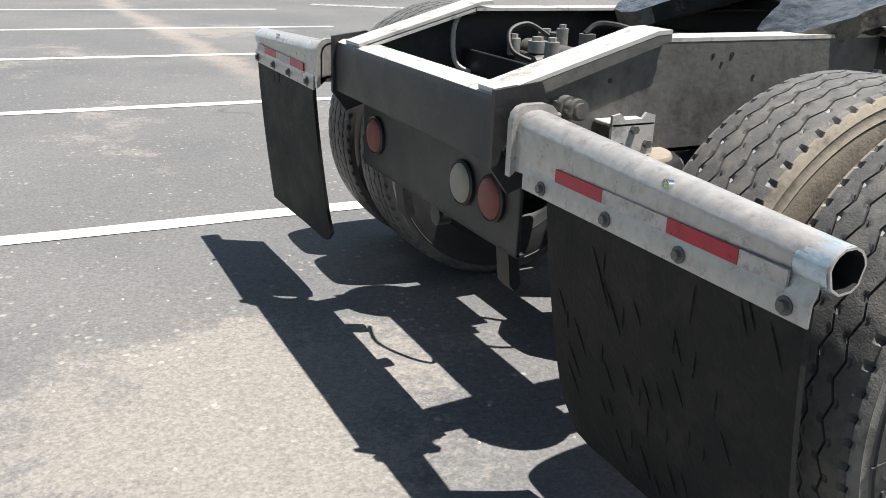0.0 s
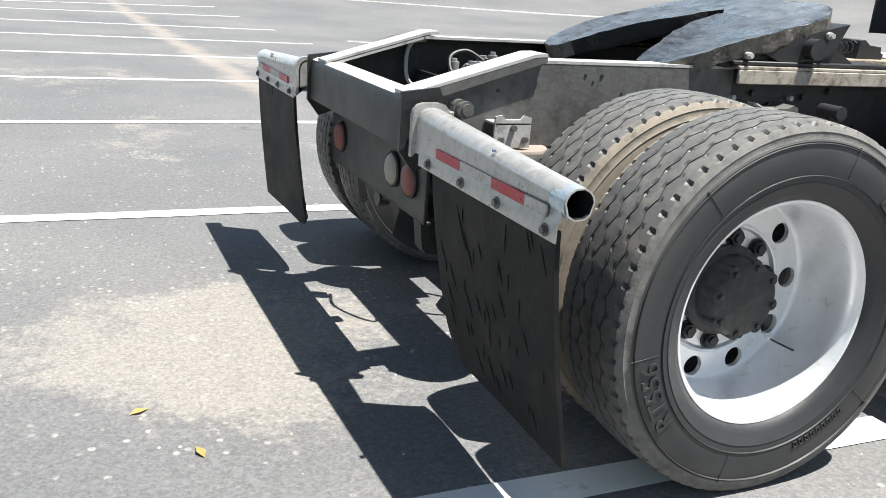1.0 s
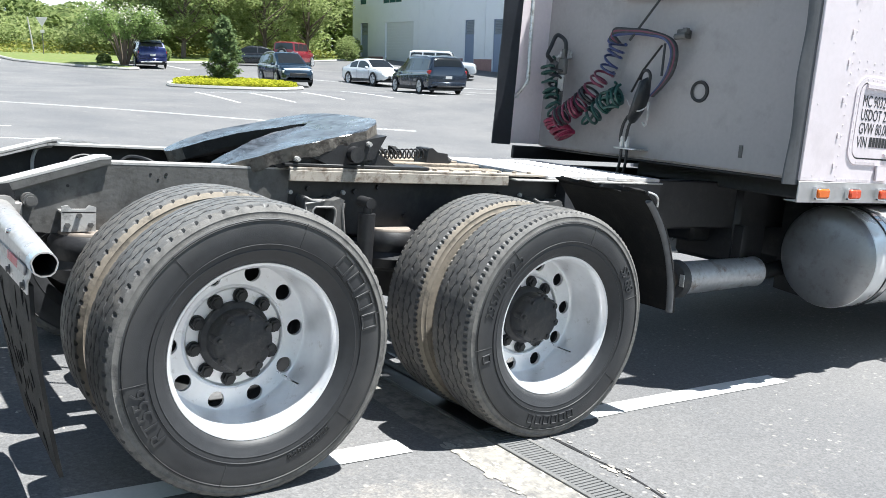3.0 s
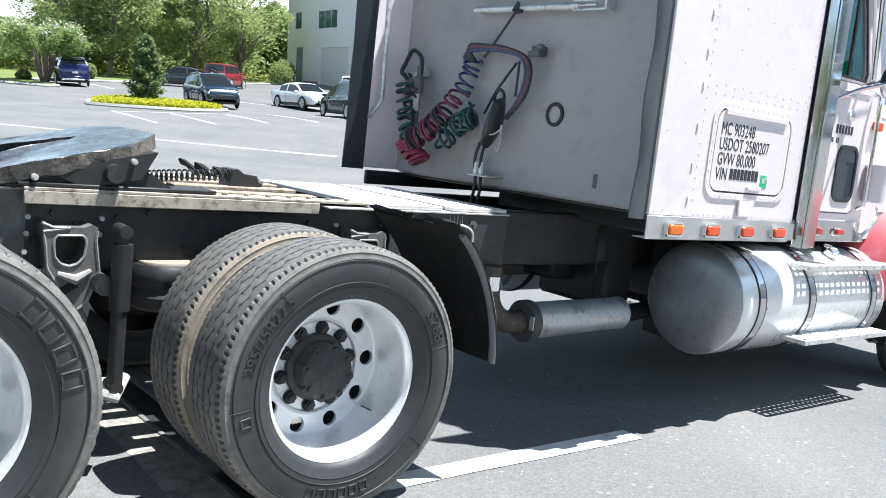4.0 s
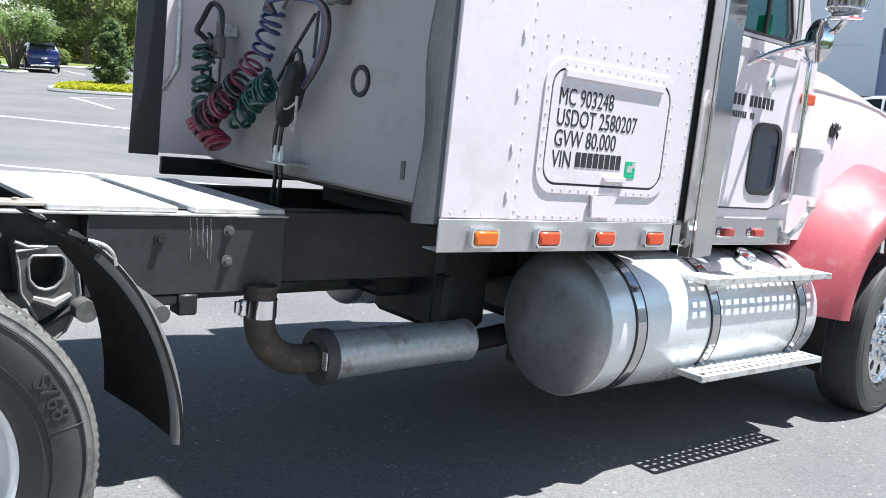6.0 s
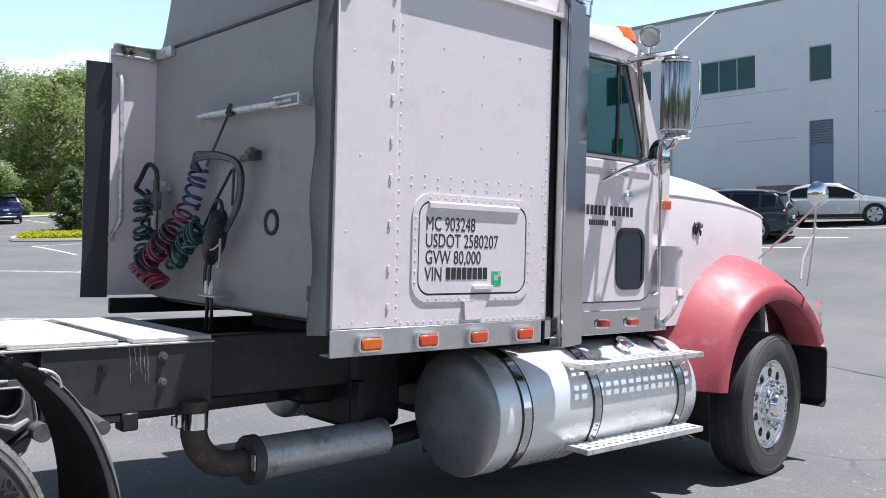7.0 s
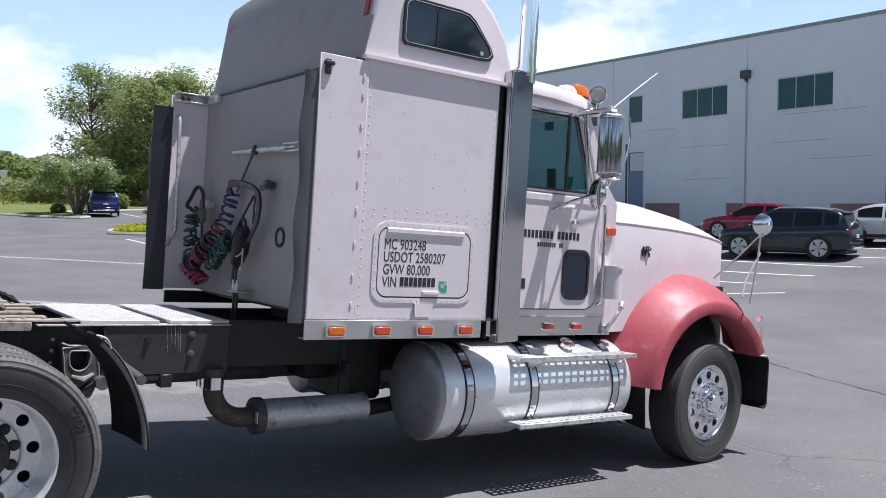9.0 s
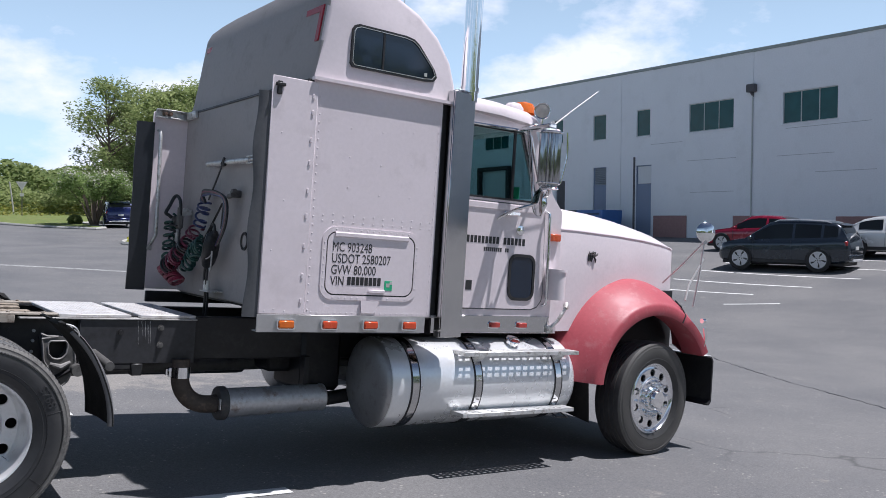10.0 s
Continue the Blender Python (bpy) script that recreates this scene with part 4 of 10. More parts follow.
# flap hanger tubes and mud flaps
tube_o = [(-0.705, 0.765), (-0.705, 0.86), (-0.700, 0.877), (-0.688, 0.889), (-0.672, 0.894), (-0.648, 0.894), (-0.632, 0.889), (-0.620, 0.877), (-0.615, 0.86), (-0.615, 0.795), (-0.63, 0.785), (-0.68, 0.785)]
tube_i = [(-0.70, 0.787), (-0.70, 0.86), (-0.695, 0.874), (-0.686, 0.884), (-0.672, 0.888), (-0.648, 0.888), (-0.634, 0.884), (-0.625, 0.874), (-0.621, 0.86), (-0.621, 0.80), (-0.634, 0.792), (-0.68, 0.791)]
for s in (-1, 1):
    y0, y1 = (-0.44, -1.27) if s < 0 else (0.63, side(-1.27))
    bm = bm_new()
    turns = (222, 172, 155, 135, 110, 75, 50, 28, 8, 320, 295, 255)
    slim = lambda pts: [(-0.668 + (0.0365 if pts is tube_o else 0.0325) * math.cos(radians(a)), 0.823 + (0.0365 if pts is tube_o else 0.0325) * math.sin(radians(a))) for a in turns]
    k = len(tube_o)
    verts = [(u, y, v) for pts, y in ((tube_o, y0), (slim(tube_o), y1), (tube_i, y0), (slim(tube_i), y1)) for u, v in pts]
    faces = []
    for i in range(k):
        j = (i + 1) % k
        faces += [[i, j, k + j, k + i], [2 * k + i, 2 * k + j, 3 * k + j, 3 * k + i], [i, j, 2 * k + j, 2 * k + i], [k + i, k + j, 3 * k + j, 3 * k + i]]
    poly(bm, verts, faces)
    bm.faces.ensure_lookup_table()
    # bore faces black: shade inside the hollow put into the colour
    for i in range(k):
        bm.faces[4 * i + 1].material_index = 1
    prism(bm, [(-0.7095, 0.738), (-0.7095, 0.776), (-0.7035, 0.786), (-0.699, 0.81), (-0.696, 0.81), (-0.7005, 0.784), (-0.7055, 0.772), (-0.7055, 0.738)], "y", y0 + s * 0.06, y1 - s * 0.015)
    tube = part("flap_hanger", bm, [HANGER, BLACK], truck, "weathered aluminium mud flap hanger tube with reflective tape", m=pose(0, 0, 0) if s < 0 else pose(-0.055, 0, 0.012))
    bm = bm_new()
    lathe(bm, [(0.0340, 0.001), (0.0362, 0.0), (0.0368, 0.003), (0.0375, 0.055), (0.0372, 0.058)], 36, pose(-0.668, y1 + (0.004 if s < 0 else -0.062), 0.823))
    part("tip_sleeve", bm, surface("worn blue-white tube end", (0.50, 0.58, 0.64), 0.35, metal=0.5, vary=0.15, patch=25, dirt=(0.30, 0.42, 0.52), dirt_amount=0.3) if s < 0 else bpy.data.materials["worn blue-white tube end"], tube, "worn bluish tube tip")
    bm = bm_new()
    k = 0.012
    prism(bm, [(u + (k if u > -0.66 else -k), v + (k if v > 0.82 else -k)) for u, v in tube_o], "y", y0, y0 + s * 0.02)
    box(bm, (-0.62, min(y0, y0 - s * 0.06), 0.79), (-0.58, max(y0, y0 - s * 0.06), 0.88))
    part("mount_flange", bm, HANGER, tube)
    span = abs(y1 - y0)
    for i, (mm, f0, f1) in enumerate(((TAPE_RED, 0.215, 0.40), (TAPE_DIM, 0.401, 0.615), (TAPE_RED, 0.616, 0.81), (TAPE_DIM, 0.811, 0.925))):
        bm = bm_new()
        a, c = y0 + s * span * f0, y0 + s * span * f1
        box(bm, (-0.7098, min(a, c), 0.783), (-0.7045, max(a, c), 0.809), 0.0004)
        part("reflective_tape", bm, mm, tube, "scuffed red reflective tape" if mm is TAPE_RED else "scuffed white reflective tape")
    for f in (0.16, 0.42, 0.66, 0.93):
        bm = bm_new()
        y = y0 + s * span * f
        rod(bm, (-0.709, y, 0.757), (-0.720, y, 0.757), 0.009, n=6)
        rod(bm, (-0.709, y, 0.757), (-0.712, y, 0.757), 0.015, n=14)
        part("bolt", bm, GREASY, tube)
    bm = bm_new()
    rod(bm, (-0.70, y0 + s * span * 0.60, 0.862), (-0.712, y0 + s * span * 0.60, 0.864), 0.009, n=10)
    part("clearance_stud", bm, CHROME, tube)
    # flap: a thick rubber sheet, gently bowed, with raised slanting ribs
    bm = bm_new()
    nx, nz = 14, 14
    fy0, fy1 = (-0.585, -1.247) if s < 0 else (0.72, side(-1.247))
    cols = []
    for face in (0, 1):
        for i in range(nx + 1):
            for j in range(nz + 1):
                u, v = i / nx, j / nz
                y = fy0 + (fy1 - fy0) * u
                cornr = 0.05 * max(0, 1 - u / 0.12) ** 2 * v ** 6
                z = 0.762 - (0.572 - cornr) * v
                x = -0.703 + (0.092 if s < 0 else 0.055) * v ** 1.4 + 0.008 * math.sin(3.1 * u + 1) * v + face * 0.012
                cols.append((x, y, z))
    n1 = (nx + 1) * (nz + 1)
    faces = []
    for i in range(nx):
        for j in range(nz):
            q = [i * (nz + 1) + j, (i + 1) * (nz + 1) + j, (i + 1) * (nz + 1) + j + 1, i * (nz + 1) + j + 1]
            faces += [q, [n1 + k for k in q]]
    rim = [j for j in range(nz + 1)] + [i * (nz + 1) + nz for i in range(1, nx + 1)] + [nx * (nz + 1) + j for j in range(nz - 1, -1, -1)] + [i * (nz + 1) for i in range(nx - 1, 0, -1)]
    for a, c in zip(rim, rim[1:] + rim[:1]):
        faces.append([a, c, n1 + c, n1 + a])
    poly(bm, cols, faces)
    flap = part("mud_flap", bm, FLAP, truck, "black rubber mud flap with slanting raised ribs", m=pose(0, 0, 0) if s < 0 else pose(-0.055, 0, 0.012))
    bm = bm_new()
    rng = random.Random(4 + s)
    for i in range(44):
        u, v = rng.uniform(0.06, 0.94), rng.uniform(0.06, 0.9)
        ln, tilt = rng.uniform(0.03, 0.075), rng.choice((0.35, 0.45, -0.12))
        y = fy0 + (fy1 - fy0) * u
        pts = []
        for q in (-1, 0, 1):
            vv = v + q * ln / 0.57 / 2
            pts.append((-0.7035 + 0.092 * max(vv, 0) ** 1.4 + 0.008 * math.sin(3.1 * u + 1) * vv - 0.001, y + s * q * ln / 2 * tilt, 0.762 - 0.572 * vv))
        sweep(bm, pts, [0.0006, 0.0018, 0.0006], 5)
    tagged(part("raised_ribs", bm, FLAP, flap, "slanting moulded ribs"), kind="stuff")

# axles, springs, air bags, shock absorbers
for x in (0.0, 1.32):
    bm = bm_new()
    rod(bm, (x, -0.62, 0.49), (x, side(-0.62), 0.49), 0.07, n=20)
    lathe(bm, [(0.0005, -0.17), (0.1, -0.16), (0.17, -0.1), (0.19, 0.0), (0.17, 0.1), (0.1, 0.16), (0.0005, 0.17)], 24, pose(x + 0.02, YC, 0.5, 0, 0, 90))
    rod(bm, (x, YC, 0.52), (x + 0.42, YC, 0.58), 0.06, n=16)
    for s in (-1, 1):
        y = YC + s * 0.58
        lathe(bm, [(0.21, -0.05), (0.21, 0.05), (0.0005, 0.05)], 32, pose(x, y, 0.49))
    part("drive_axle", bm, BLACK, truck, "black drive axle with differential")
    for s in (-1, 1):
        y = YC + s * 0.50
        bm = bm_new()
        sweep(bm, [(x + 0.62, y, 0.70), (x + 0.45, y, 0.60), (x, y, 0.575), (x - 0.33, y, 0.60)], 0.05, 8, flat=0.45)
        part("leaf_spring", bm, BLACK, truck)
        bm = bm_new()
        lathe(bm, [(0.0005, 0.0), (0.12, 0.0), (0.135, -0.02), (0.14, -0.06), (0.125, -0.09), (0.142, -0.12), (0.13, -0.16), (0.10, -0.18), (0.0005, -0.18)], 28, pose(x - 0.35, y - s * 0.05, 0.76, 90))
        part("air_bag", bm, BLACK, truck, "black rubber suspension air bag")
        bm = bm_new()
        lathe(bm, [(0.0005, 0.004), (0.100, 0.004), (0.104, -0.004), (0.102, -0.016), (0.0005, -0.016)], 28, pose(x - 0.35, y - s * 0.05, 0.765, 90))
        part("bag_plate", bm, surface("brown-dusted bag cap", (0.30, 0.255, 0.215), 0.7, vary=0.2, patch=9) if "brown-dusted bag cap" not in bpy.data.materials else bpy.data.materials["brown-dusted bag cap"], truck, "brown-dusted metal air bag cap")
        if x > 1:
            continue
        bm = bm_new()
        sx = x + 0.74
        rod(bm, (sx, y + s * 0.14, 0.62), (sx, y + s * 0.14, 0.86), 0.036, n=18)
        rod(bm, (sx, y + s * 0.14, 0.34), (sx, y + s * 0.14, 0.63), 0.028, n=18)
        rod(bm, (sx, y + s * 0.14, 0.86), (sx, y + s * 0.14, 0.895), 0.02, n=12)
        rod(bm, (sx, y + s * 0.08, 0.905), (sx, y + s * 0.17, 0.905), 0.024, n=14)
        rod(bm, (sx, y + s * 0.08, 0.335), (sx, y + s * 0.17, 0.335), 0.024, n=14)
        part("shock_absorber", bm, BLACK, truck, "grimy telescopic shock absorber")
        bm = bm_new()
        box(bm, (sx - 0.05, min(y + s * 0.12, y), 0.28), (sx + 0.03, max(y + s * 0.12, y), 0.335), 0.012)
        sweep(bm, [(sx - 0.09, y + s * 0.13, 0.33), (sx, y + s * 0.16, 0.30), (sx + 0.05, y + s * 0.1, 0.36)], 0.022, 8)
        part("shock_mount", bm, DUSTY_AND_LIT, truck, "dusty cast shock mount")

# spring hangers on the rails between the tyres: castings with a U-shaped window, rim highlights painted on
def star(loop, c, n):
    """n points where rays from c, at even angles, meet a closed outline."""
    out = []
    for i in range(n):
        a = 2 * math.pi * i / n + 0.01
        d, best = (math.cos(a), math.sin(a)), 0.0
        for p, q in zip(loop, loop[1:] + loop[:1]):
            ex, ey = q[0] - p[0], q[1] - p[1]
            det = d[0] * -ey + ex * d[1]
            if abs(det) > 1e-9:
                px, py = p[0] - c[0], p[1] - c[1]
                t, u = (px * -ey + ex * py) / det, (d[0] * py - d[1] * px) / det
                if -1e-6 <= u <= 1 + 1e-6:
                    best = max(best, t)
        out.append((c[0] + d[0] * best, c[1] + d[1] * best))
    return out


for x in (0.59, 1.86):
    for s in (-1, 1):
        yi, ye = YC + s * 0.445, YC + s * 0.535
        outl = [(x + u, v) for u, v in ((-0.10, 0.93), (-0.06, 0.90), (0.06, 0.90), (0.10, 0.93), (0.088, 0.86), (0.098, 0.79), (0.105, 0.745), (0.09, 0.70), (0.075, 0.64), (0.045, 0.60), (0.0, 0.62), (-0.04, 0.70), (-0.075, 0.755), (-0.082, 0.83))]
        hol = [(x + u, v) for u, v in ((-0.05, 0.872), (0.05, 0.872), (0.056, 0.84), (0.05, 0.795), (0.03, 0.77), (0.0, 0.762), (-0.03, 0.77), (-0.05, 0.795), (-0.056, 0.84))]
        bm = bm_new()
        prism(bm, star(outl, (x, 0.82), 36), "y", yi, ye, hole=star(hol, (x, 0.82), 36))
        rod(bm, (x + 0.11, YC + s * 0.43, 0.70), (x + 0.11, YC + s * 0.60, 0.70), 0.036, n=16)
        hanger = part("spring_hanger", bm, GREASY, truck, "cast spring hanger bracket with painted rim highlights")
        for loop, r, shut in ((star(hol, (x, 0.82), 28), 0.0055, True), ([p for p in star(outl, (x, 0.82), 40) if p[1] > 0.66 and p[0] < x], 0.006, False), ([p for p in star(outl, (x, 0.82), 40) if p[1] < 0.89 and p[0] > x + 0.03], 0.006, False)):
            if not shut:
                loop = sorted(loop, key=lambda p: p[1])
            bm = bm_new()
            sweep(bm, [(u, ye, v) for u, v in loop], r, 6, closed=shut)
            part("rim_highlight", bm, PALE_CASTING, hanger, "pale rim, its highlight painted on")
        bm = bm_new()
        sweep(bm, [(x - 0.04, ye + s * 0.004, 0.735), (x + 0.02, ye + s * 0.014, 0.715), (x + 0.075, ye + s * 0.004, 0.745)], [0.010, 0.020, 0.010], 8)
        part("cast_rib", bm, PALE_CASTING, hanger, "dusty cast rib")
        for u, v in ((-0.125, 0.925), (-0.128, 0.865), (-0.132, 0.80), (0.13, 0.925), (0.125, 0.865)):
            bm = bm_new()
            rod(bm, (x + u, YC + s * 0.445, v), (x + u, YC + s * 0.462, v), 0.010, n=6)
            part("hanger_bolt", bm, DUSTY_AND_LIT, hanger)

# air bag bracket and small fittings on the grey tail of each rail
for s in (-1, 1):
    bm = bm_new()
    yo = YC + s * 0.445
    c = yo + s * 0.07
    prism(bm, [(-0.455, 0.775), (-0.335, 0.775), (-0.335, 0.865), (-0.36, 0.872), (-0.372, 0.858), (-0.42, 0.858), (-0.432, 0.872), (-0.455, 0.868)], "y", c, c - s * 0.008)
    box(bm, (-0.455, min(yo, c), 0.842), (-0.335, max(yo, c), 0.850), 0.002)
    part("bag_bracket", bm, DUSTY_AND_LIT, truck, "dusty notched air bag bracket plate")
    for x, z in ((-0.435, 0.80), (-0.395, 0.835), (-0.355, 0.80)):
        bm = bm_new()
        rod(bm, (x, c, z), (x, c + s * 0.012, z), 0.010, n=6)
        part("bracket_bolt", bm, GREASY, truck)
    bm = bm_new()
    for r, o0, o1 in ((0.017, 0.02, 0.10), (0.024, 0.03, 0.05), (0.024, 0.075, 0.09)):
        rod(bm, (-0.56, yo + s * o0, 0.89), (-0.56, yo + s * o1, 0.89), r, n=18)
    prism(bm, [(-0.585, 0.80), (-0.535, 0.80), (-0.54, 0.90), (-0.58, 0.90)], "y", yo, yo + s * 0.03)
    part("bushing_eye", bm, GREASY, truck, "grimy round bushing eye")

# rust blisters and bolt heads on the grey tail webs
    rng = random.Random(31 + s)
    for x, z in ((-0.42, 0.935), (-0.12, 0.985), (-0.09, 0.965), (-0.06, 0.985), (0.02, 0.93)):
        bm = bm_new()
        y0_ = YC + s * 0.445
        rod(bm, (x, y0_, z), (x, y0_ + s * 0.002, z), rng.uniform(0.004, 0.008), n=7)
        part("rail_bolt", bm, BLACK, truck)

# cast frame fittings and hose between the tail rails
bm = bm_new()
box(bm, (-0.20, 0.16, 0.86), (-0.05, 0.40, 0.90))
rod(bm, (-0.14, 0.10, 0.90), (-0.14, 0.42, 0.90), 0.035, n=14)
rod(bm, (-0.07, 0.2, 0.90), (-0.07, 0.2, 0.97), 0.025, n=12)
rod(bm, (-0.09, 0.33, 0.90), (-0.09, 0.33, 0.96), 0.03, n=12)
rod(bm, (-0.22, 0.25, 0.88), (-0.05, 0.25, 0.90), 0.02, n=10)
valve = part("air_valve", bm, GREASY, truck, "grimy cast relay valve with ports")
for x, y, z, r, h in ((-0.20, 0.19, 0.90, 0.022, 0.05), (-0.18, 0.30, 0.905, 0.03, 0.035), (-0.12, 0.26, 0.92, 0.018, 0.06), (-0.24, 0.34, 0.895, 0.02, 0.05), (-0.10, 0.38, 0.91, 0.026, 0.045)):
    bm = bm_new()
    rod(bm, (x, y, z), (x, y, z + h), r, n=12)
    rod(bm, (x, y, z + h), (x, y, z + h + 0.012), r * 0.6, n=6)
    part("port", bm, PALE_CASTING, valve, "dull metal port")
def arc_line(pts, k=6):
    """A smooth line through a few points."""
    pts = [Vector(p) for p in pts]
    out = []
    for i in range(len(pts) - 1):
        p0, p1, p2, p3 = pts[max(i - 1, 0)], pts[i], pts[i + 1], pts[min(i + 2, len(pts) - 1)]
        for j in range(k):
            t = j / k
            out.append(0.5 * (2 * p1 + (p2 - p0) * t + (2 * p0 - 5 * p1 + 4 * p2 - p3) * t * t + (3 * p1 - p0 - 3 * p2 + p3) * t ** 3))
    return out + [pts[-1]]


for line, r, mm, lab in (([(-0.08, 0.2, 0.97), (-0.03, 0.19, 1.0), (0.05, 0.12, 0.98), (0.12, 0.08, 0.9), (0.2, 0.0, 0.85)], 0.009, BLACK, "thin black air hose"),
                         ([(-0.30, RAIL_L - 0.015, 1.01), (-0.36, RAIL_L - 0.03, 1.0), (-0.385, RAIL_L - 0.04, 0.94), (-0.37, RAIL_L - 0.05, 0.85), (-0.28, 0.42, 0.82)], 0.008, DUSTY_AND_LIT, "pale grey air hose"),
                         ([(-0.12, 0.33, 0.95), (-0.18, 0.36, 0.985), (-0.25, 0.35, 0.965), (-0.26, 0.31, 0.91), (-0.20, 0.28, 0.88)], 0.007, BLACK, "thin black air hose"),
                         ([(-0.10, 0.14, 0.90), (-0.16, 0.06, 0.93), (-0.10, -0.03, 0.95), (0.02, -0.06, 0.90), (0.14, -0.04, 0.84)], 0.008, BLACK, "thin black air hose"),
                         ([(-0.45, 0.30, 0.80), (-0.50, 0.20, 0.70), (-0.47, 0.08, 0.64), (-0.40, 0.0, 0.70), (-0.35, 0.02, 0.80)], 0.007, BLACK, "drooping black air hose")):
    bm = bm_new()
    sweep(bm, arc_line(line), r, 7)
    part("air_hose", bm, mm, truck, lab)

# fifth wheel: horseshoe plate tipped back on its pivot
fw = pose(0.80, YC - 0.02, 1.212, 0, -12.5, 0)


def horseshoe():
    """Outline of the coupling plate: rounded horns behind, a V mouth between them; also how many points make the outer rim."""
    pts = [(-0.60, -0.235), (-0.645, -0.26), (-0.66, -0.31), (-0.645, -0.37), (-0.60, -0.41), (-0.5, -0.45), (-0.25, -0.475), (0.0, -0.455), (0.10, -0.38), (0.165, -0.26), (0.185, 0.0)]
    slot = [(-0.50, -0.19), (-0.36, -0.125), (-0.25, -0.075), (-0.17, -0.05), (-0.10, -0.045), (-0.06, 0.0)]
    outer = pts + [(x, -y) for x, y in reversed(pts[:-1])]
    inner = [(x, -y) for x, y in slot[:-1]] + [slot[-1]] + list(reversed(slot[:-1]))
    rng, out, rim = random.Random(3), [], 0
    whole = outer + inner
    for i, (p, q) in enumerate(zip(whole, whole[1:] + whole[:1])):
        k = max(1, int(math.hypot(q[0] - p[0], q[1] - p[1]) / 0.035))
        for j in range(k):
            out.append((p[0] + (q[0] - p[0]) * j / k + rng.uniform(-0.0035, 0.0035), p[1] + (q[1] - p[1]) * j / k + rng.uniform(-0.0035, 0.0035)))
        if i < len(outer) - 1:
            rim = len(out)
    return out, rim


bm = bm_new()
hs, rim_n = horseshoe()
rng = random.Random(12)
droop = lambda x, y: -0.05 * max(0.0, (-0.3 - x) / 0.35) ** 1.5 - 0.012 * max(0.0, (abs(y) - 0.36) / 0.1) ** 2
n = len(hs)
tops = [(x, y, droop(x, y) + rng.uniform(-0.002, 0.002)) for x, y in hs]
bots = [(x * 0.985, y * 0.985, droop(x, y) - 0.05 - rng.uniform(0, 0.012)) for x, y in hs]
vs = poly(bm, tops + bots, [], fw)
for i in range(n):
    f = bm.faces.new((vs[i], vs[(i + 1) % n], vs[n + (i + 1) % n], vs[n + i]))
    f.material_index = 2 if i < rim_n else 1
f1, f2 = bm.faces.new(vs[:n]), bm.faces.new(vs[n:])
f2.material_index = 1
f1.normal_update()
f2.normal_update()
bmesh.ops.triangulate(bm, faces=[f1, f2], ngon_method="EAR_CLIP")
CAKED = surface("caked black grease", (0.012, 0.012, 0.013), 0.55, vary=0.4, patch=12, bump=0.4, bump_scale=50)
RIMRUST = surface("grimy brown plate edge", (0.16, 0.145, 0.125), 0.75, vary=0.3, patch=10, dirt=(0.05, 0.04, 0.035), dirt_amount=0.5, bump=0.35, bump_scale=60)
fifth = part("fifth_wheel", bm, [GREASE, CAKED, RIMRUST], truck, "greased steel fifth wheel coupling plate, tipped back", angle=30)
for y in (-0.42, 0.42):
    bm = bm_new()
    prism(bm, [(-0.50, -0.05), (-0.42, -0.10), (-0.02, -0.105), (0.05, -0.05)], "y", y - 0.02, y + 0.02, fw)
    part("plate_skirt", bm, CAKED, fifth)
bm = bm_new()
for s in (-1, 1):
    prism(bm, [(-0.32, -0.05), (-0.18, -0.14), (0.02, -0.14), (0.10, -0.05)], "y", s * 0.36, s * 0.46, fw)
    rod(bm, fw @ Vector((-0.08, s * 0.34, -0.10)), fw @ Vector((-0.08, s * 0.50, -0.10)), 0.035, n=16)
box(bm, (0.42, RAIL_R - 0.04, 1.036), (1.15, RAIL_R + 0.10, 1.05))
box(bm, (0.42, RAIL_L - 0.10, 1.036), (1.15, RAIL_L + 0.04, 1.05))
for y in (RAIL_R + 0.02, RAIL_L - 0.02):
    prism(bm, [(0.5, 1.05), (0.62, 1.13), (0.84, 1.13), (0.98, 1.05)], "y", y - 0.03, y + 0.03)
box(bm, (0.6, RAIL_R, 1.04), (0.7, RAIL_L, 1.07))
part("pivot_bracket", bm, BLACK, fifth, "black pivot brackets")
for s, x in ((-1, -0.35), (-1, 0.0), (1, -0.3)):
    bm = bm_new()
    rod(bm, fw @ Vector((x, s * 0.44, -0.07)), fw @ Vector((x, s * 0.475, -0.07)), 0.012, n=12)
    rod(bm, fw @ Vector((x, s * 0.475, -0.07)), fw @ Vector((x, s * 0.485, -0.07)), 0.009, n=6)
    part("pivot_bolt", bm, DUSTY_AND_LIT, fifth)

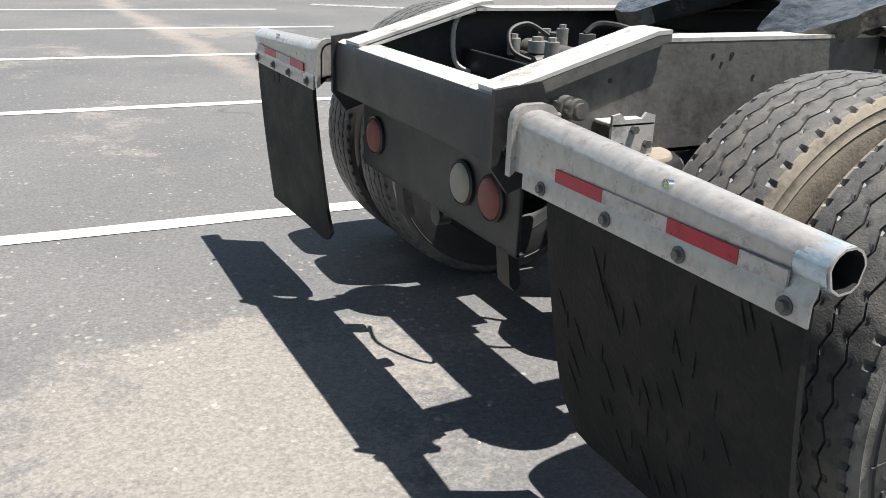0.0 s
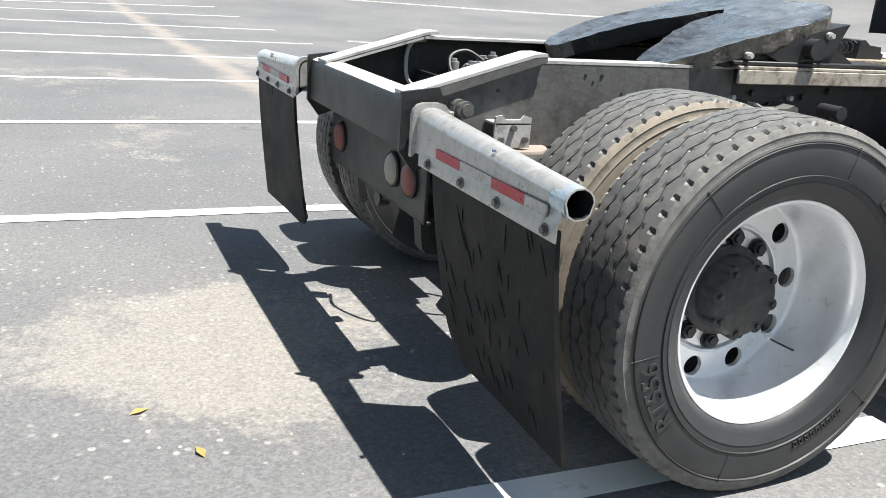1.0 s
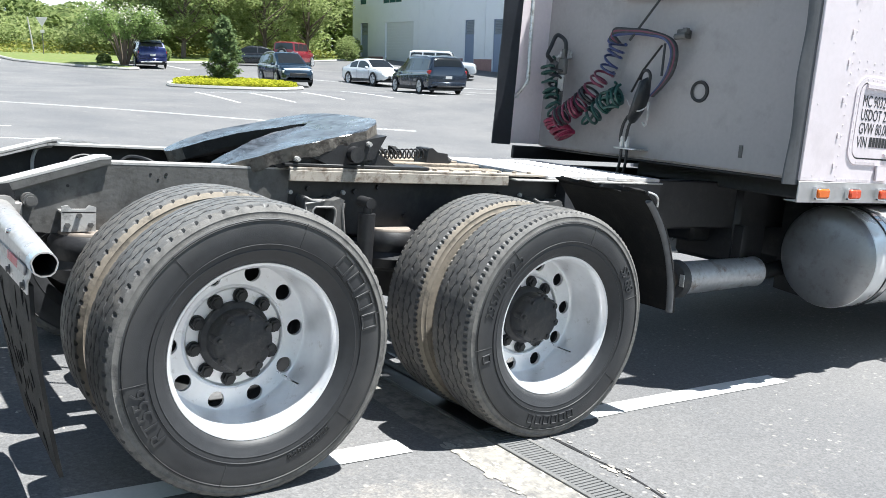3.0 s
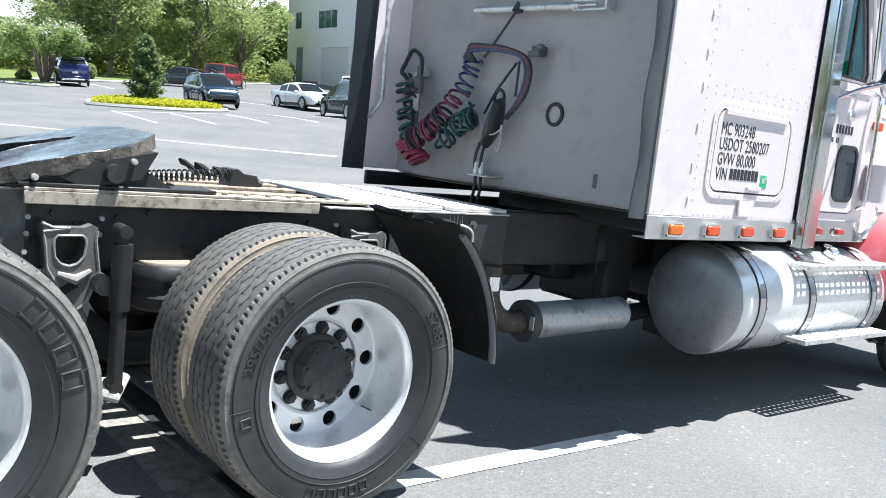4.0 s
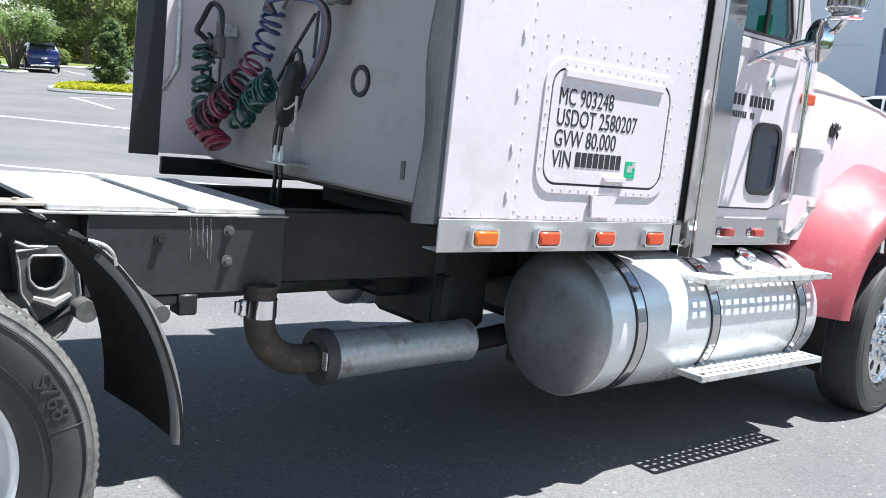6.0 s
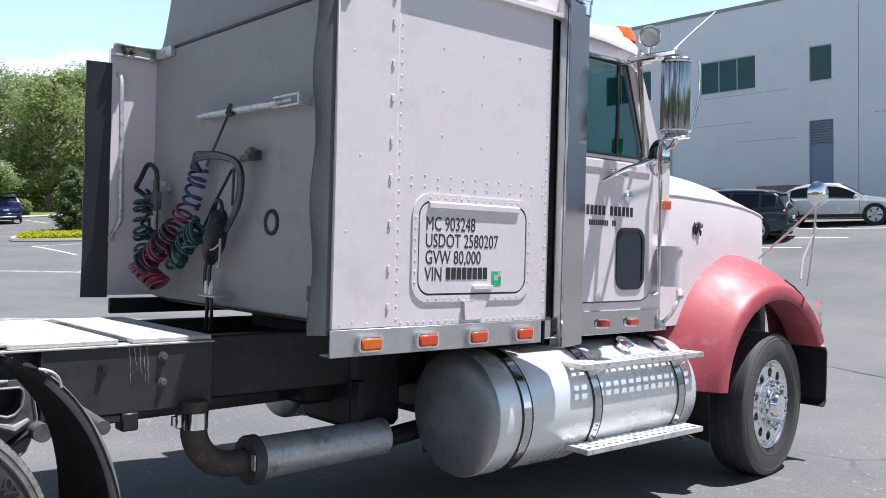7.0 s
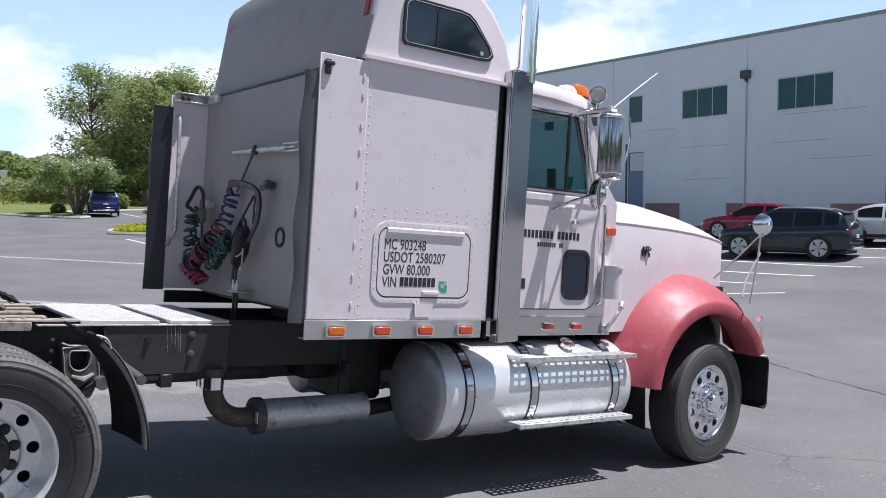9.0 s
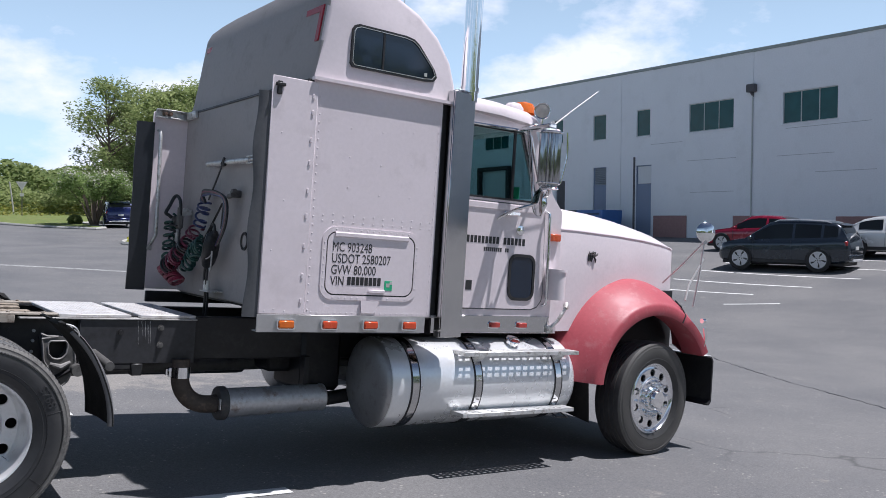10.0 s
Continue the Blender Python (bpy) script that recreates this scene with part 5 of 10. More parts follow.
# decking behind the sleeper
PLATE = surface("aluminium tread plate", (0.74, 0.72, 0.71), 0.5, metal=0.45, vary=0.1, patch=6, dirt=(0.52, 0.46, 0.42), dirt_amount=0.35)
for x0, x1 in ((1.86, 2.285), (2.345, 2.70)):
    bm = bm_new()
    box(bm, (x0, -0.455, 0.9905), (x1, side(-0.455), 1.012), 0.004)
    deck = part("deck_plate", bm, PLATE, truck, "bright aluminium tread deck plate", m=pose(0, 0, 0.022))
    bm = bm_new()
    i = 0
    for u in range(int((x1 - x0) / 0.03)):
        for v in range(32):
            x, y = x0 + 0.018 + u * 0.03, -0.435 + v * 0.0315
            a = 0.7 if (u + v) % 2 else -0.7
            c, s_ = math.cos(a) * 0.011, math.sin(a) * 0.011
            nx_, ny_ = -math.sin(a) * 0.0032, math.cos(a) * 0.0032
            poly(bm, [(x - c, y - s_, 1.012), (x + nx_, y + ny_, 1.012), (x + c, y + s_, 1.012), (x - nx_, y - ny_, 1.012), (x, y, 1.0145)], [[0, 1, 4], [1, 2, 4], [2, 3, 4], [3, 0, 4]])
    tagged(part("raised_tread", bm, PLATE, deck, tidy=False), kind="stuff")

# loose coiled spring, planks and grate between the fifth wheel and the deck
bm = bm_new()
pts = []
for i in range(340):
    t = i / 339
    cx, cy = 0.95 + 0.46 * t, -0.06 + 0.08 * t + 0.04 * math.sin(4 * t)
    a = 2 * math.pi * 19 * t
    pts.append((cx, cy + 0.023 * math.cos(a), 1.058 + 0.023 * math.sin(a) + 0.03 * t))
sweep(bm, pts, 0.0042, 5)
part("release_spring", bm, BLACK, truck, "long dark coil spring")
bm = bm_new()
prism(bm, [(1.385, 1.036), (1.395, 1.115), (1.42, 1.118), (1.45, 1.098), (1.515, 1.092), (1.53, 1.036)], "y", -0.045, 0.075)
rod(bm, (1.53, 0.0, 1.06), (1.555, -0.01, 1.045), 0.022, n=10)
part("stop_block", bm, BLACK, truck, "black cast stop block beside the spring")
for i, (y, dz) in enumerate(((-0.17, 0.0), (-0.06, 0.012), (0.06, 0.0), (0.19, 0.01), (0.32, 0.0))):
    bm = bm_new()
    box(bm, (1.08 + 0.03 * (i % 2), y - 0.045, 1.012 + dz), (1.74 - 0.04 * (i % 3), y + 0.045, 1.03 + dz), 0.005)
    part("slat", bm, surface("weathered plank", (0.34, 0.285, 0.225), 0.85, vary=0.3, patch=9, dirt=(0.15, 0.12, 0.095), dirt_amount=0.4, bump=0.25) if i == 0 else bpy.data.materials["weathered plank"], truck, "weathered brown slat between the rails", m=pose(0, 0, 0, 0, 0, 0.8 * (i % 2)))

# quarter fenders ahead of the drive wheels
for s in (-1, 1):
    END = 50 if s < 0 else 41
    y_out, y_in = (-1.225, -0.66) if s < 0 else (side(-1.225), side(-0.66))
    bm = bm_new()
    rows = []
    for i in range(19):
        a = radians(0.5 + (END - 0.5) * i / 18)
        for dr in (0.0, 0.008):
            for y in (y_in, y_in + (y_out - y_in) * 0.5, y_out):
                r = 0.70 + dr + (0.006 if y == y_out else 0) + 0.004 * math.sin(9 * a + y * 4)
                rows.append((1.297 + r * math.cos(a), y, 0.49 + r * math.sin(a) - (0.0 if y != y_in else 0.02 * (a < 0.1))))
    faces = []
    for i in range(18):
        o, p = i * 6, (i + 1) * 6
        for k in (0, 1):
            faces += [[o + k, o + k + 1, p + k + 1, p + k], [o + 3 + k, o + 4 + k, p + 4 + k, p + 3 + k]]
        faces += [[o, o + 3, p + 3, p], [o + 2, o + 5, p + 5, p + 2]]
    faces += [[0, 1, 4, 3], [1, 2, 5, 4], [108, 109, 112, 111], [109, 110, 113, 112]]
    poly(bm, rows, faces)
    fender = part("quarter_fender", bm, FLAP, truck, "battered black rubber quarter fender")
    bm = bm_new()
    sweep(bm, [(1.297 + 0.706 * math.cos(radians(0.5 + (END - 0.5) * i / 18)), y_out - s * 0.018, 0.49 + 0.706 * math.sin(radians(0.5 + (END - 0.5) * i / 18))) for i in range(18)], 0.017, 10)
    part("rolled_edge", bm, surface("grey fender edge", (0.15, 0.15, 0.155), 0.6, vary=0.2, patch=8) if s < 0 else bpy.data.materials["grey fender edge"], fender, "lighter grey rolled edge")
    bm = bm_new()
    top = [(END + 1.5 - 7.5 * (i / 10), y_out + s * (0.004 + 0.012 * math.sin(math.pi * i / 10)), 0.712 + 0.016 * math.sin(math.pi * i / 10)) for i in range(11)]
    sweep(bm, [(1.297 + r * math.cos(radians(a)), y, 0.49 + r * math.sin(radians(a))) for a, y, r in top], 0.0045, 6)
    part("curled_lip", bm, ALU, fender, "bright curled lip")
    bm = bm_new()
    rng = random.Random(8 + s)
    a56, flap_v, k = radians(END), [], 12
    for i in range(k + 1):
        y = y_in + (y_out - y_in) * i / k
        curl = (0.075 + 0.03 * math.sin(i * 1.3)) if s > 0 else 0.02 + 0.008 * math.sin(i * 1.9)
        for q in (0, 1, 2, 3):
            for dz in (0.0, 0.011):
                f = q / 3
                flap_v.append((1.297 + 0.70 * math.cos(a56) - curl * f * 1.25 + rng.uniform(-0.01, 0.01) * f, y, 0.49 + 0.70 * math.sin(a56) + curl * math.sin(f * 1.7) * (0.75 if s < 0 else 1.1) + dz + rng.uniform(-0.006, 0.006) * f))
    faces = []
    for i in range(k):
        o, p = i * 8, (i + 1) * 8
        for q in range(3):
            for e in (0, 1):
                faces.append([o + 2 * q + e, o + 2 * q + 2 + e, p + 2 * q + 2 + e, p + 2 * q + e])
        faces += [[o, o + 1, p + 1, p], [o + 6, o + 7, p + 7, p + 6]]
    for o in (0, k * 8):
        faces += [[o + 2 * q, o + 2 * q + 1, o + 2 * q + 3, o + 2 * q + 2] for q in range(3)]
    poly(bm, flap_v, faces)
    part("torn_edge", bm, FLAP, fender, "torn upper edge")
    if s < 0:
        for f in (0.08, 0.3, 0.58, 0.9):
            bm = bm_new()
            c = (1.297 + 0.712 * math.cos(radians(END - 2)), y_in + (y_out - y_in) * f, 0.49 + 0.712 * math.sin(radians(END - 2)))
            rod(bm, c, (c[0] + 0.008, c[1], c[2] + 0.010), 0.011, n=6)
            part("bolt", bm, DUSTY_AND_LIT, fender)
    bm = bm_new()
    rod(bm, (2.07, YC + s * 0.44, 0.80), (2.05, YC + s * 1.0, 0.78), 0.026, n=14)
    part("fender_arm", bm, GREASY, truck, "grey tubular fender arm")

# exhaust: down pipe, elbow, clamp and muffler under the sleeper
bm = bm_new()
pipe = [(2.612, -0.48, 0.754), (2.612, -0.48, 0.64)] + [(2.612 + 0.185 * (1 - math.cos(radians(a))), -0.48, 0.64 - 0.185 * math.sin(radians(a))) for a in range(10, 91, 10)] + [(2.87, -0.48, 0.455)]
sweep(bm, pipe, 0.058, 24)
exhaust = part("exhaust_pipe", bm, surface("sooty brown pipe", (0.075, 0.06, 0.05), 0.7, vary=0.3, patch=9, dirt=(0.15, 0.11, 0.085), dirt_amount=0.35, bump=0.15), truck, "dark rusty exhaust elbow")
bm = bm_new()
rod(bm, (2.612, -0.48, 0.635), (2.612, -0.48, 0.705), 0.063, n=24)
rod(bm, (2.53, -0.46, 0.65), (2.53, -0.46, 0.69), 0.012, n=8)
box(bm, (2.532, -0.49, 0.64), (2.565, -0.46, 0.70))
part("clamp", bm, CHROME, exhaust, "bright band clamp")
bm = bm_new()
lathe(bm, [(0.062, -0.02), (0.075, 0.0), (0.098, 0.012), (0.104, 0.02), (0.104, 0.03), (0.100, 0.036), (0.0975, 0.05), (0.0905, 0.735), (0.095, 0.742), (0.095, 0.758), (0.084, 0.766), (0.06, 0.78), (0.0005, 0.78)], 36, pose(2.885, -0.48, 0.457, 1.2, 0, -90) )
muf = part("muffler", bm, surface("heat-tinted muffler steel", (0.60, 0.60, 0.62), 0.42, metal=0.5, vary=0.18, patch=4, dirt=(0.28, 0.20, 0.16), dirt_amount=0.3, bump=0.1), truck, "heat-stained steel muffler")
bm = bm_new()
lathe(bm, [(0.0605, -0.024), (0.106, -0.018), (0.112, -0.010), (0.112, 0.034), (0.105, 0.040), (0.1045, 0.030)], 36, pose(2.885, -0.48, 0.457, 1.2, 0, -90))
flange = part("end_flange", bm, surface("sooty muffler flange", (0.07, 0.07, 0.072), 0.6, vary=0.25, patch=8, dirt=(0.13, 0.11, 0.10), dirt_amount=0.3), muf, "sooty dark end flange")
bm = bm_new()
box(bm, (2.855, -0.585, 0.43), (2.862, -0.553, 0.50), 0.002)
part("tab", bm, ALU, flange, "bright metal tab")
bm = bm_new()
rod(bm, (3.64, -0.48, 0.455), (4.25, -0.48, 0.52), 0.05, n=16)
part("exhaust_tail", bm, BLACK, truck)
bm = bm_new()
box(bm, (3.5, -0.47, 0.53), (3.54, -0.40, 0.76))
part("muffler_hanger", bm, BLACK, truck)

# air tanks and box work hung inside the frame under the sleeper
bm = bm_new()
lathe(bm, [(0.0005, -0.46), (0.09, -0.45), (0.125, -0.42), (0.13, -0.38), (0.13, 0.38), (0.125, 0.42), (0.09, 0.45), (0.0005, 0.46)], 28, pose(3.05, 0.62, 0.62, 0, 0, 90))
part("air_tank", bm, BLACK, truck, "black air reservoir")
bm = bm_new()
box(bm, (3.33, -0.22, 0.62), (3.75, 0.42, 0.78), 0.02)
part("battery_tray", bm, BLACK, truck)
bm = bm_new()
box(bm, (3.5, -0.42, 0.50), (3.82, 0.06, 1.0), 0.03)
part("transmission_mount", bm, BLACK, truck)
bm = bm_new()
box(bm, (4.2, -0.5, 0.45), (5.5, 0.62, 0.98), 0.06)
part("gearbox", bm, BLACK, truck, "dark gearbox casing")
bm = bm_new()
lathe(bm, [(0.055, -0.02), (0.085, -0.02), (0.09, 0.0), (0.085, 0.02), (0.055, 0.02)], 24, pose(2.98, 0.15, 0.66, 0, 0, 90), closed=True)
rod(bm, (1.5, YC, 0.62), (4.3, YC, 0.66), 0.05, n=16)
part("drive_shaft", bm, GREASY, truck)

# ---- the tractor unit: sleeper ----
YR, YL = -1.25, 0.985
WALL_X = 3.03


def rivet(bm, x, y, z, r=0.0066, h=0.0036, axis="y", sgn=-1):
    """A low domed rivet head on a panel."""
    n = 7
    ring = []
    for i in range(n):
        a = 2 * math.pi * i / n
        c, s = r * math.cos(a), r * math.sin(a)
        ring.append((x + c, y, z + s) if axis == "y" else (x, y + c, z + s))
    tip = (x, y + sgn * h, z) if axis == "y" else (x + sgn * h, y, z)
    poly(bm, ring + [tip], [[i, (i + 1) % n, n] for i in range(n)])


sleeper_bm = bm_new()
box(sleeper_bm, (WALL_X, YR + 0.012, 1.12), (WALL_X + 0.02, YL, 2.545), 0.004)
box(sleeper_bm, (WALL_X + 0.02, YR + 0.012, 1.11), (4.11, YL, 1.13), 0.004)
part("sleeper_back_wall", sleeper_bm, PAINT_SHADED, truck, "chalky sleeper back wall, pink greyed for shade")
# the right side panel, with its rivet rows
bm = bm_new()
box(bm, (3.06, YR, 1.118), (4.01, YR + 0.012, 2.548), 0.003)
panel = part("side_panel", bm, PAINT, truck, "pinkish white riveted sleeper side panel")
rivet_bm = bm_new()
rivet(rivet_bm, 0.0, 0.0, 0.0)
rivet_one = part("rivet", rivet_bm, PAINT, panel, m=pose(3.105, YR, 1.15))
spots = [(x, 1.15 + 0.052 * i) for i in range(26) for x in (3.105, 3.985)] + [(3.13 + 0.041 * i, 1.135) for i in range(22)]
spots += [(3.17 + 0.072 * i, 1.70) for i in range(12)] + [(3.17 + 0.072 * i, 1.735 + 0.01 * (i % 2)) for i in range(12)]
spots += [(x, z + 0.02 * math.sin(9 * x + 5 * z)) for x in (3.33, 3.56, 3.79) for z in (1.9, 2.1, 2.3)]
for x, z in spots[1:]:
    o = rivet_one.copy()
    scene.collection.objects.link(o)
    o.matrix_basis = pose(x, YR, z)
# recess painted black to give the gap its shade
bm = bm_new()
box(bm, (4.01, YR + 0.02, 1.118), (4.09, YR + 0.03, 2.548), 0.003)
box(bm, (4.01, YR + 0.002, 1.118), (4.018, YR + 0.03, 2.548), 0.002)
part("corner_panel", bm, BLACK, truck, "recessed strip beside the sleeper, black for shade in the gap")
bm = bm_new()
box(bm, (3.06, YL - 0.012, 1.118), (4.09, YL, 2.548), 0.003)
part("side_panel", bm, PAINT, truck, "pinkish white riveted sleeper side panel")
bm = bm_new()
box(bm, (4.09, YR + 0.03, 1.118), (4.10, YL, 2.60), 0.003)
part("front_bulkhead", bm, PAINT, truck)

# side extenders with rubber edges
for s, y in ((-1, YR - 0.012), (1, YL + 0.012)):
    bm = bm_new()
    y2 = y + (0.016 if s < 0 else -0.016)
    box(bm, (2.785 if s < 0 else 2.755, min(y, y2), 1.122), (3.082, max(y, y2), 2.532), 0.004)
    for z in (1.20, 1.33, 1.53, 1.70, 1.86, 2.02, 2.17, 2.32, 2.44):
        zz = z + 0.012 * math.sin(20 * z)
        box(bm, (3.045, y - 0.006 if s < 0 else y, zz), (3.058, y if s < 0 else y + 0.006, zz + 0.028), 0.002)
    for x, z in ((2.82, 1.14), (2.88, 1.15), (2.95, 1.14), (2.86, 2.2), (2.9, 1.8), (2.84, 1.5)):
        rivet(bm, x, y, z, 0.006, 0.003, sgn=s)
    ext = part("side_extender", bm, PAINT, truck, "white metal side extender with bolted hinge")
    bm = bm_new()
    cols, nz = 18, 30
    verts, faces = [], []
    for face in (0, 1):
        for i in range(cols + 1):
            for j in range(nz + 1):
                u, v = i / cols, j / nz
                wob = 0.006 * math.sin(v * 17 + 1.3) * u * u
                verts.append((2.80 - 0.088 * u - wob * 1.6 * u if s < 0 else 2.768 - 0.135 * u - wob * 0.4 * u, y - s * (0.012 + (0.026 * u * u + 0.0003 * math.cos(u * 37.7) if s < 0 else -0.03 * u)) - s * face * 0.008, 1.10 + 1.335 * v + (0.01 if s > 0 else 0.0)))
    m1 = (cols + 1) * (nz + 1)
    for i in range(cols):
        for j in range(nz):
            q = [i * (nz + 1) + j, (i + 1) * (nz + 1) + j, (i + 1) * (nz + 1) + j + 1, i * (nz + 1) + j + 1]
            faces += [q, [m1 + k for k in q]]
    rim = list(range(nz + 1)) + [i * (nz + 1) + nz for i in range(1, cols + 1)] + [cols * (nz + 1) + j for j in range(nz - 1, -1, -1)] + [i * (nz + 1) for i in range(cols - 1, 0, -1)]
    faces += [[a, c, m1 + c, m1 + a] for a, c in zip(rim, rim[1:] + rim[:1])]
    poly(bm, verts, faces)
    part("rubber_edge", bm, surface("grey extender rubber", (0.105, 0.108, 0.115), 0.6, vary=0.15, patch=5) if s < 0 else surface("black extender rubber", (0.022, 0.025, 0.032), 0.42, vary=0.2, patch=4), ext, "wavy rubber edging")
bm = bm_new()
box(bm, (2.81, YR - 0.03, 2.42), (2.84, YR - 0.012, 2.50), 0.004)
box(bm, (2.80, YR - 0.034, 2.47), (2.86, YR - 0.012, 2.49), 0.004)
part("latch", bm, BLACK, truck, "black extender latch")
# grab pipe and rusty stay on the far extender
bm = bm_new()
sweep(bm, [(2.80, YL - 0.005, 2.385), (2.805, YL - 0.035, 2.37), (2.808, YL - 0.045, 2.33), (2.808, YL - 0.085, 1.56), (2.80, YL - 0.08, 1.53)], 0.014, 10)
sweep(bm, [(2.80, YL - 0.08, 1.53), (2.785, YL - 0.05, 1.485), (2.775, YL - 0.015, 1.45), (2.775, YL, 1.445)], 0.011, 8)
box(bm, (2.765, YL - 0.02, 1.43), (2.80, YL - 0.002, 1.46), 0.003)
part("grab_pipe", bm, ALU, truck, "white-painted grab pipe")
bm = bm_new()
box(bm, (2.77, YL - 0.055, 2.485), (3.03, YL - 0.012, 2.495), 0.002)
box(bm, (2.77, YL - 0.055, 2.545), (3.03, YL - 0.012, 2.555), 0.002)
box(bm, (2.77, YL - 0.016, 2.487), (3.03, YL - 0.008, 2.553), 0.002)
box(bm, (3.0, YL - 0.26, 2.49), (3.028, YL - 0.06, 2.55), 0.004)
stay = part("extender_stay", bm, ALU, truck, "grey metal extender stay")
for x in (2.83, 2.87):
    bm = bm_new()
    rod(bm, (x, YL - 0.075, 2.52), (x, YL - 0.012, 2.52), 0.015, n=8)
    part("bolt", bm, RUST, stay, "rusty bolt")

# sill: stainless skirt with marker lamps, and the dark underside
bm = bm_new()
box(bm, (2.778, YR - 0.016, 1.014), (3.962, YR - 0.008, 1.120), 0.003)
box(bm, (2.781, YR - 0.007, 1.016), (3.959, YR + 0.06, 1.022), 0.002)
part("sill_skirt", bm, surface("dull stainless skirt", (0.50, 0.49, 0.49), 0.4, metal=0.6, vary=0.08, patch=3), truck, "dull stainless sill skirt")
REDAMBER = surface("red-orange lens", (0.68, 0.085, 0.03), 0.25, vary=0.1)
for x in (2.957, 3.248, 3.538, 3.829):
    bm = bm_new()
    rim, inner = [[(x - w, 1.063 - h + 0.009), (x - w + 0.008, 1.063 - h), (x + w - 0.008, 1.063 - h), (x + w, 1.063 - h + 0.009), (x + w, 1.063 + h - 0.009), (x + w - 0.008, 1.063 + h), (x - w + 0.008, 1.063 + h), (x - w, 1.063 + h - 0.009)] for w, h in ((0.0585, 0.0315), (0.052, 0.0255))]
    prism(bm, rim, "y", YR - 0.016, YR - 0.040, hole=inner)
    box(bm, (x - 0.055, YR - 0.020, 1.036), (x + 0.055, YR - 0.0165, 1.090))
    bezel = part("marker_lamp", bm, CHROME, truck, "amber marker lamp in a chrome bezel")
    bm = bm_new()
    box(bm, (x - 0.049, YR - 0.050, 1.040), (x + 0.049, YR - 0.021, 1.086), 0.009)
    part("lens", bm, AMBER if x < 3 else REDAMBER, bezel)
bm = bm_new()
box(bm, (3.06, -1.2, 1.095), (4.05, YL - 0.02, 1.108), 0.003)
box(bm, (3.30, -1.1, 0.99), (4.05, 0.275, 1.093), 0.01)
box(bm, (2.77, YL - 0.05, 1.02), (4.05, YL - 0.02, 1.108), 0.006)
part("sleeper_floor", bm, BLACK, truck, "black sleeper underside")

# luggage hatch: beaded frame, seam, drip cap, handle and the lettering
def rounded(x0, x1, z0, z1, r, n=6):
    out = []
    for cx, cz, a in ((x1 - r, z1 - r, 0), (x0 + r, z1 - r, 90), (x0 + r, z0 + r, 180), (x1 - r, z0 + r, 270)):
        for i in range(n + 1):
            t = radians(a + 90 * i / n)
            out.append((cx + r * math.cos(t), cz + r * math.sin(t)))
    return out


bm = bm_new()
prism(bm, rounded(3.178, 3.885, 1.216, 1.668, 0.085), "y", YR - 0.006, YR, hole=rounded(3.208, 3.856, 1.244, 1.640, 0.065))
for i in range(13):
    rivet(bm, 3.27 + 0.044 * i, YR - 0.006, 1.230)
    rivet(bm, 3.27 + 0.044 * i, YR - 0.006, 1.654)
for i in range(7):
    rivet(bm, 3.193, YR - 0.006, 1.30 + 0.045 * i)
    rivet(bm, 3.870, YR - 0.006, 1.30 + 0.045 * i)
hatch = part("luggage_hatch", bm, PAINT, truck, "white luggage hatch with a riveted frame")
bm = bm_new()
prism(bm, rounded(3.208, 3.856, 1.244, 1.640, 0.065), "y", YR - 0.0015, YR, hole=rounded(3.215, 3.849, 1.252, 1.633, 0.06))
part("hatch_seal", bm, BLACK, hatch, "black hatch seal")
bm = bm_new()
prism(bm, rounded(3.216, 3.848, 1.253, 1.632, 0.06), "y", YR - 0.005, YR)
part("hatch_door", bm, PAINT, hatch)
bm = bm_new()
prism(bm, [(YR - 0.016, 1.612), (YR - 0.016, 1.632), (YR - 0.005, 1.640), (YR - 0.005, 1.606)], "x", 3.262, 3.80)
part("drip_cap", bm, PAINT, hatch)
bm = bm_new()
box(bm, (3.52, YR - 0.018, 1.265), (3.64, YR - 0.004, 1.285), 0.004)
part("hatch_handle", bm, PAINT, hatch)
bm = bm_new()
prism(bm, [(3.478, 1.136), (3.575, 1.136), (3.603, 1.214), (3.470, 1.214)], "y", YR - 0.004, YR - 0.012)
for a, c in (((3.478, 1.136), (3.470, 1.214)), ((3.575, 1.136), (3.603, 1.214))):
    sweep(bm, [(a[0], YR - 0.012, a[1]), (c[0], YR - 0.012, c[1])], 0.0035, 6)
part("hatch_flap", bm, PAINT, hatch, "small white flap below the hatch")
for i, text in enumerate(("MC 903248", "USDOT 2580207", "GVW 80,000", "VIN")):
    v, f = letters(text, 0.083, 0.001, 0.0, squeeze=0.722)
    bm = bm_new()
    zz = 1.518 - 0.0705 * i
    poly(bm, [(3.247 + px, YR - 0.006 - pz, zz + py) for px, py, pz in v], f)
    if text == "VIN":
        for k in range(8):
            box(bm, (3.366 + 0.0311 * k, YR - 0.0068, zz + 0.004), (3.391 + 0.0311 * k, YR - 0.0055, zz + 0.056), 0.0004)
    tagged(part("lettering", bm, INK, hatch, "black painted lettering", tidy=False), kind="stuff")
bm = bm_new()
box(bm, (3.638, YR - 0.0072, 1.284), (3.696, YR - 0.005, 1.346), 0.0005)
st = part("sticker", bm, GREEN, hatch, "small green sticker")
bm = bm_new()
box(bm, (3.650, YR - 0.0080, 1.305), (3.676, YR - 0.0072, 1.330), 0.0003)
box(bm, (3.676, YR - 0.0080, 1.322), (3.695, YR - 0.0072, 1.343), 0.0003)
part("sticker_mark", bm, TAPE_WHITE, st)

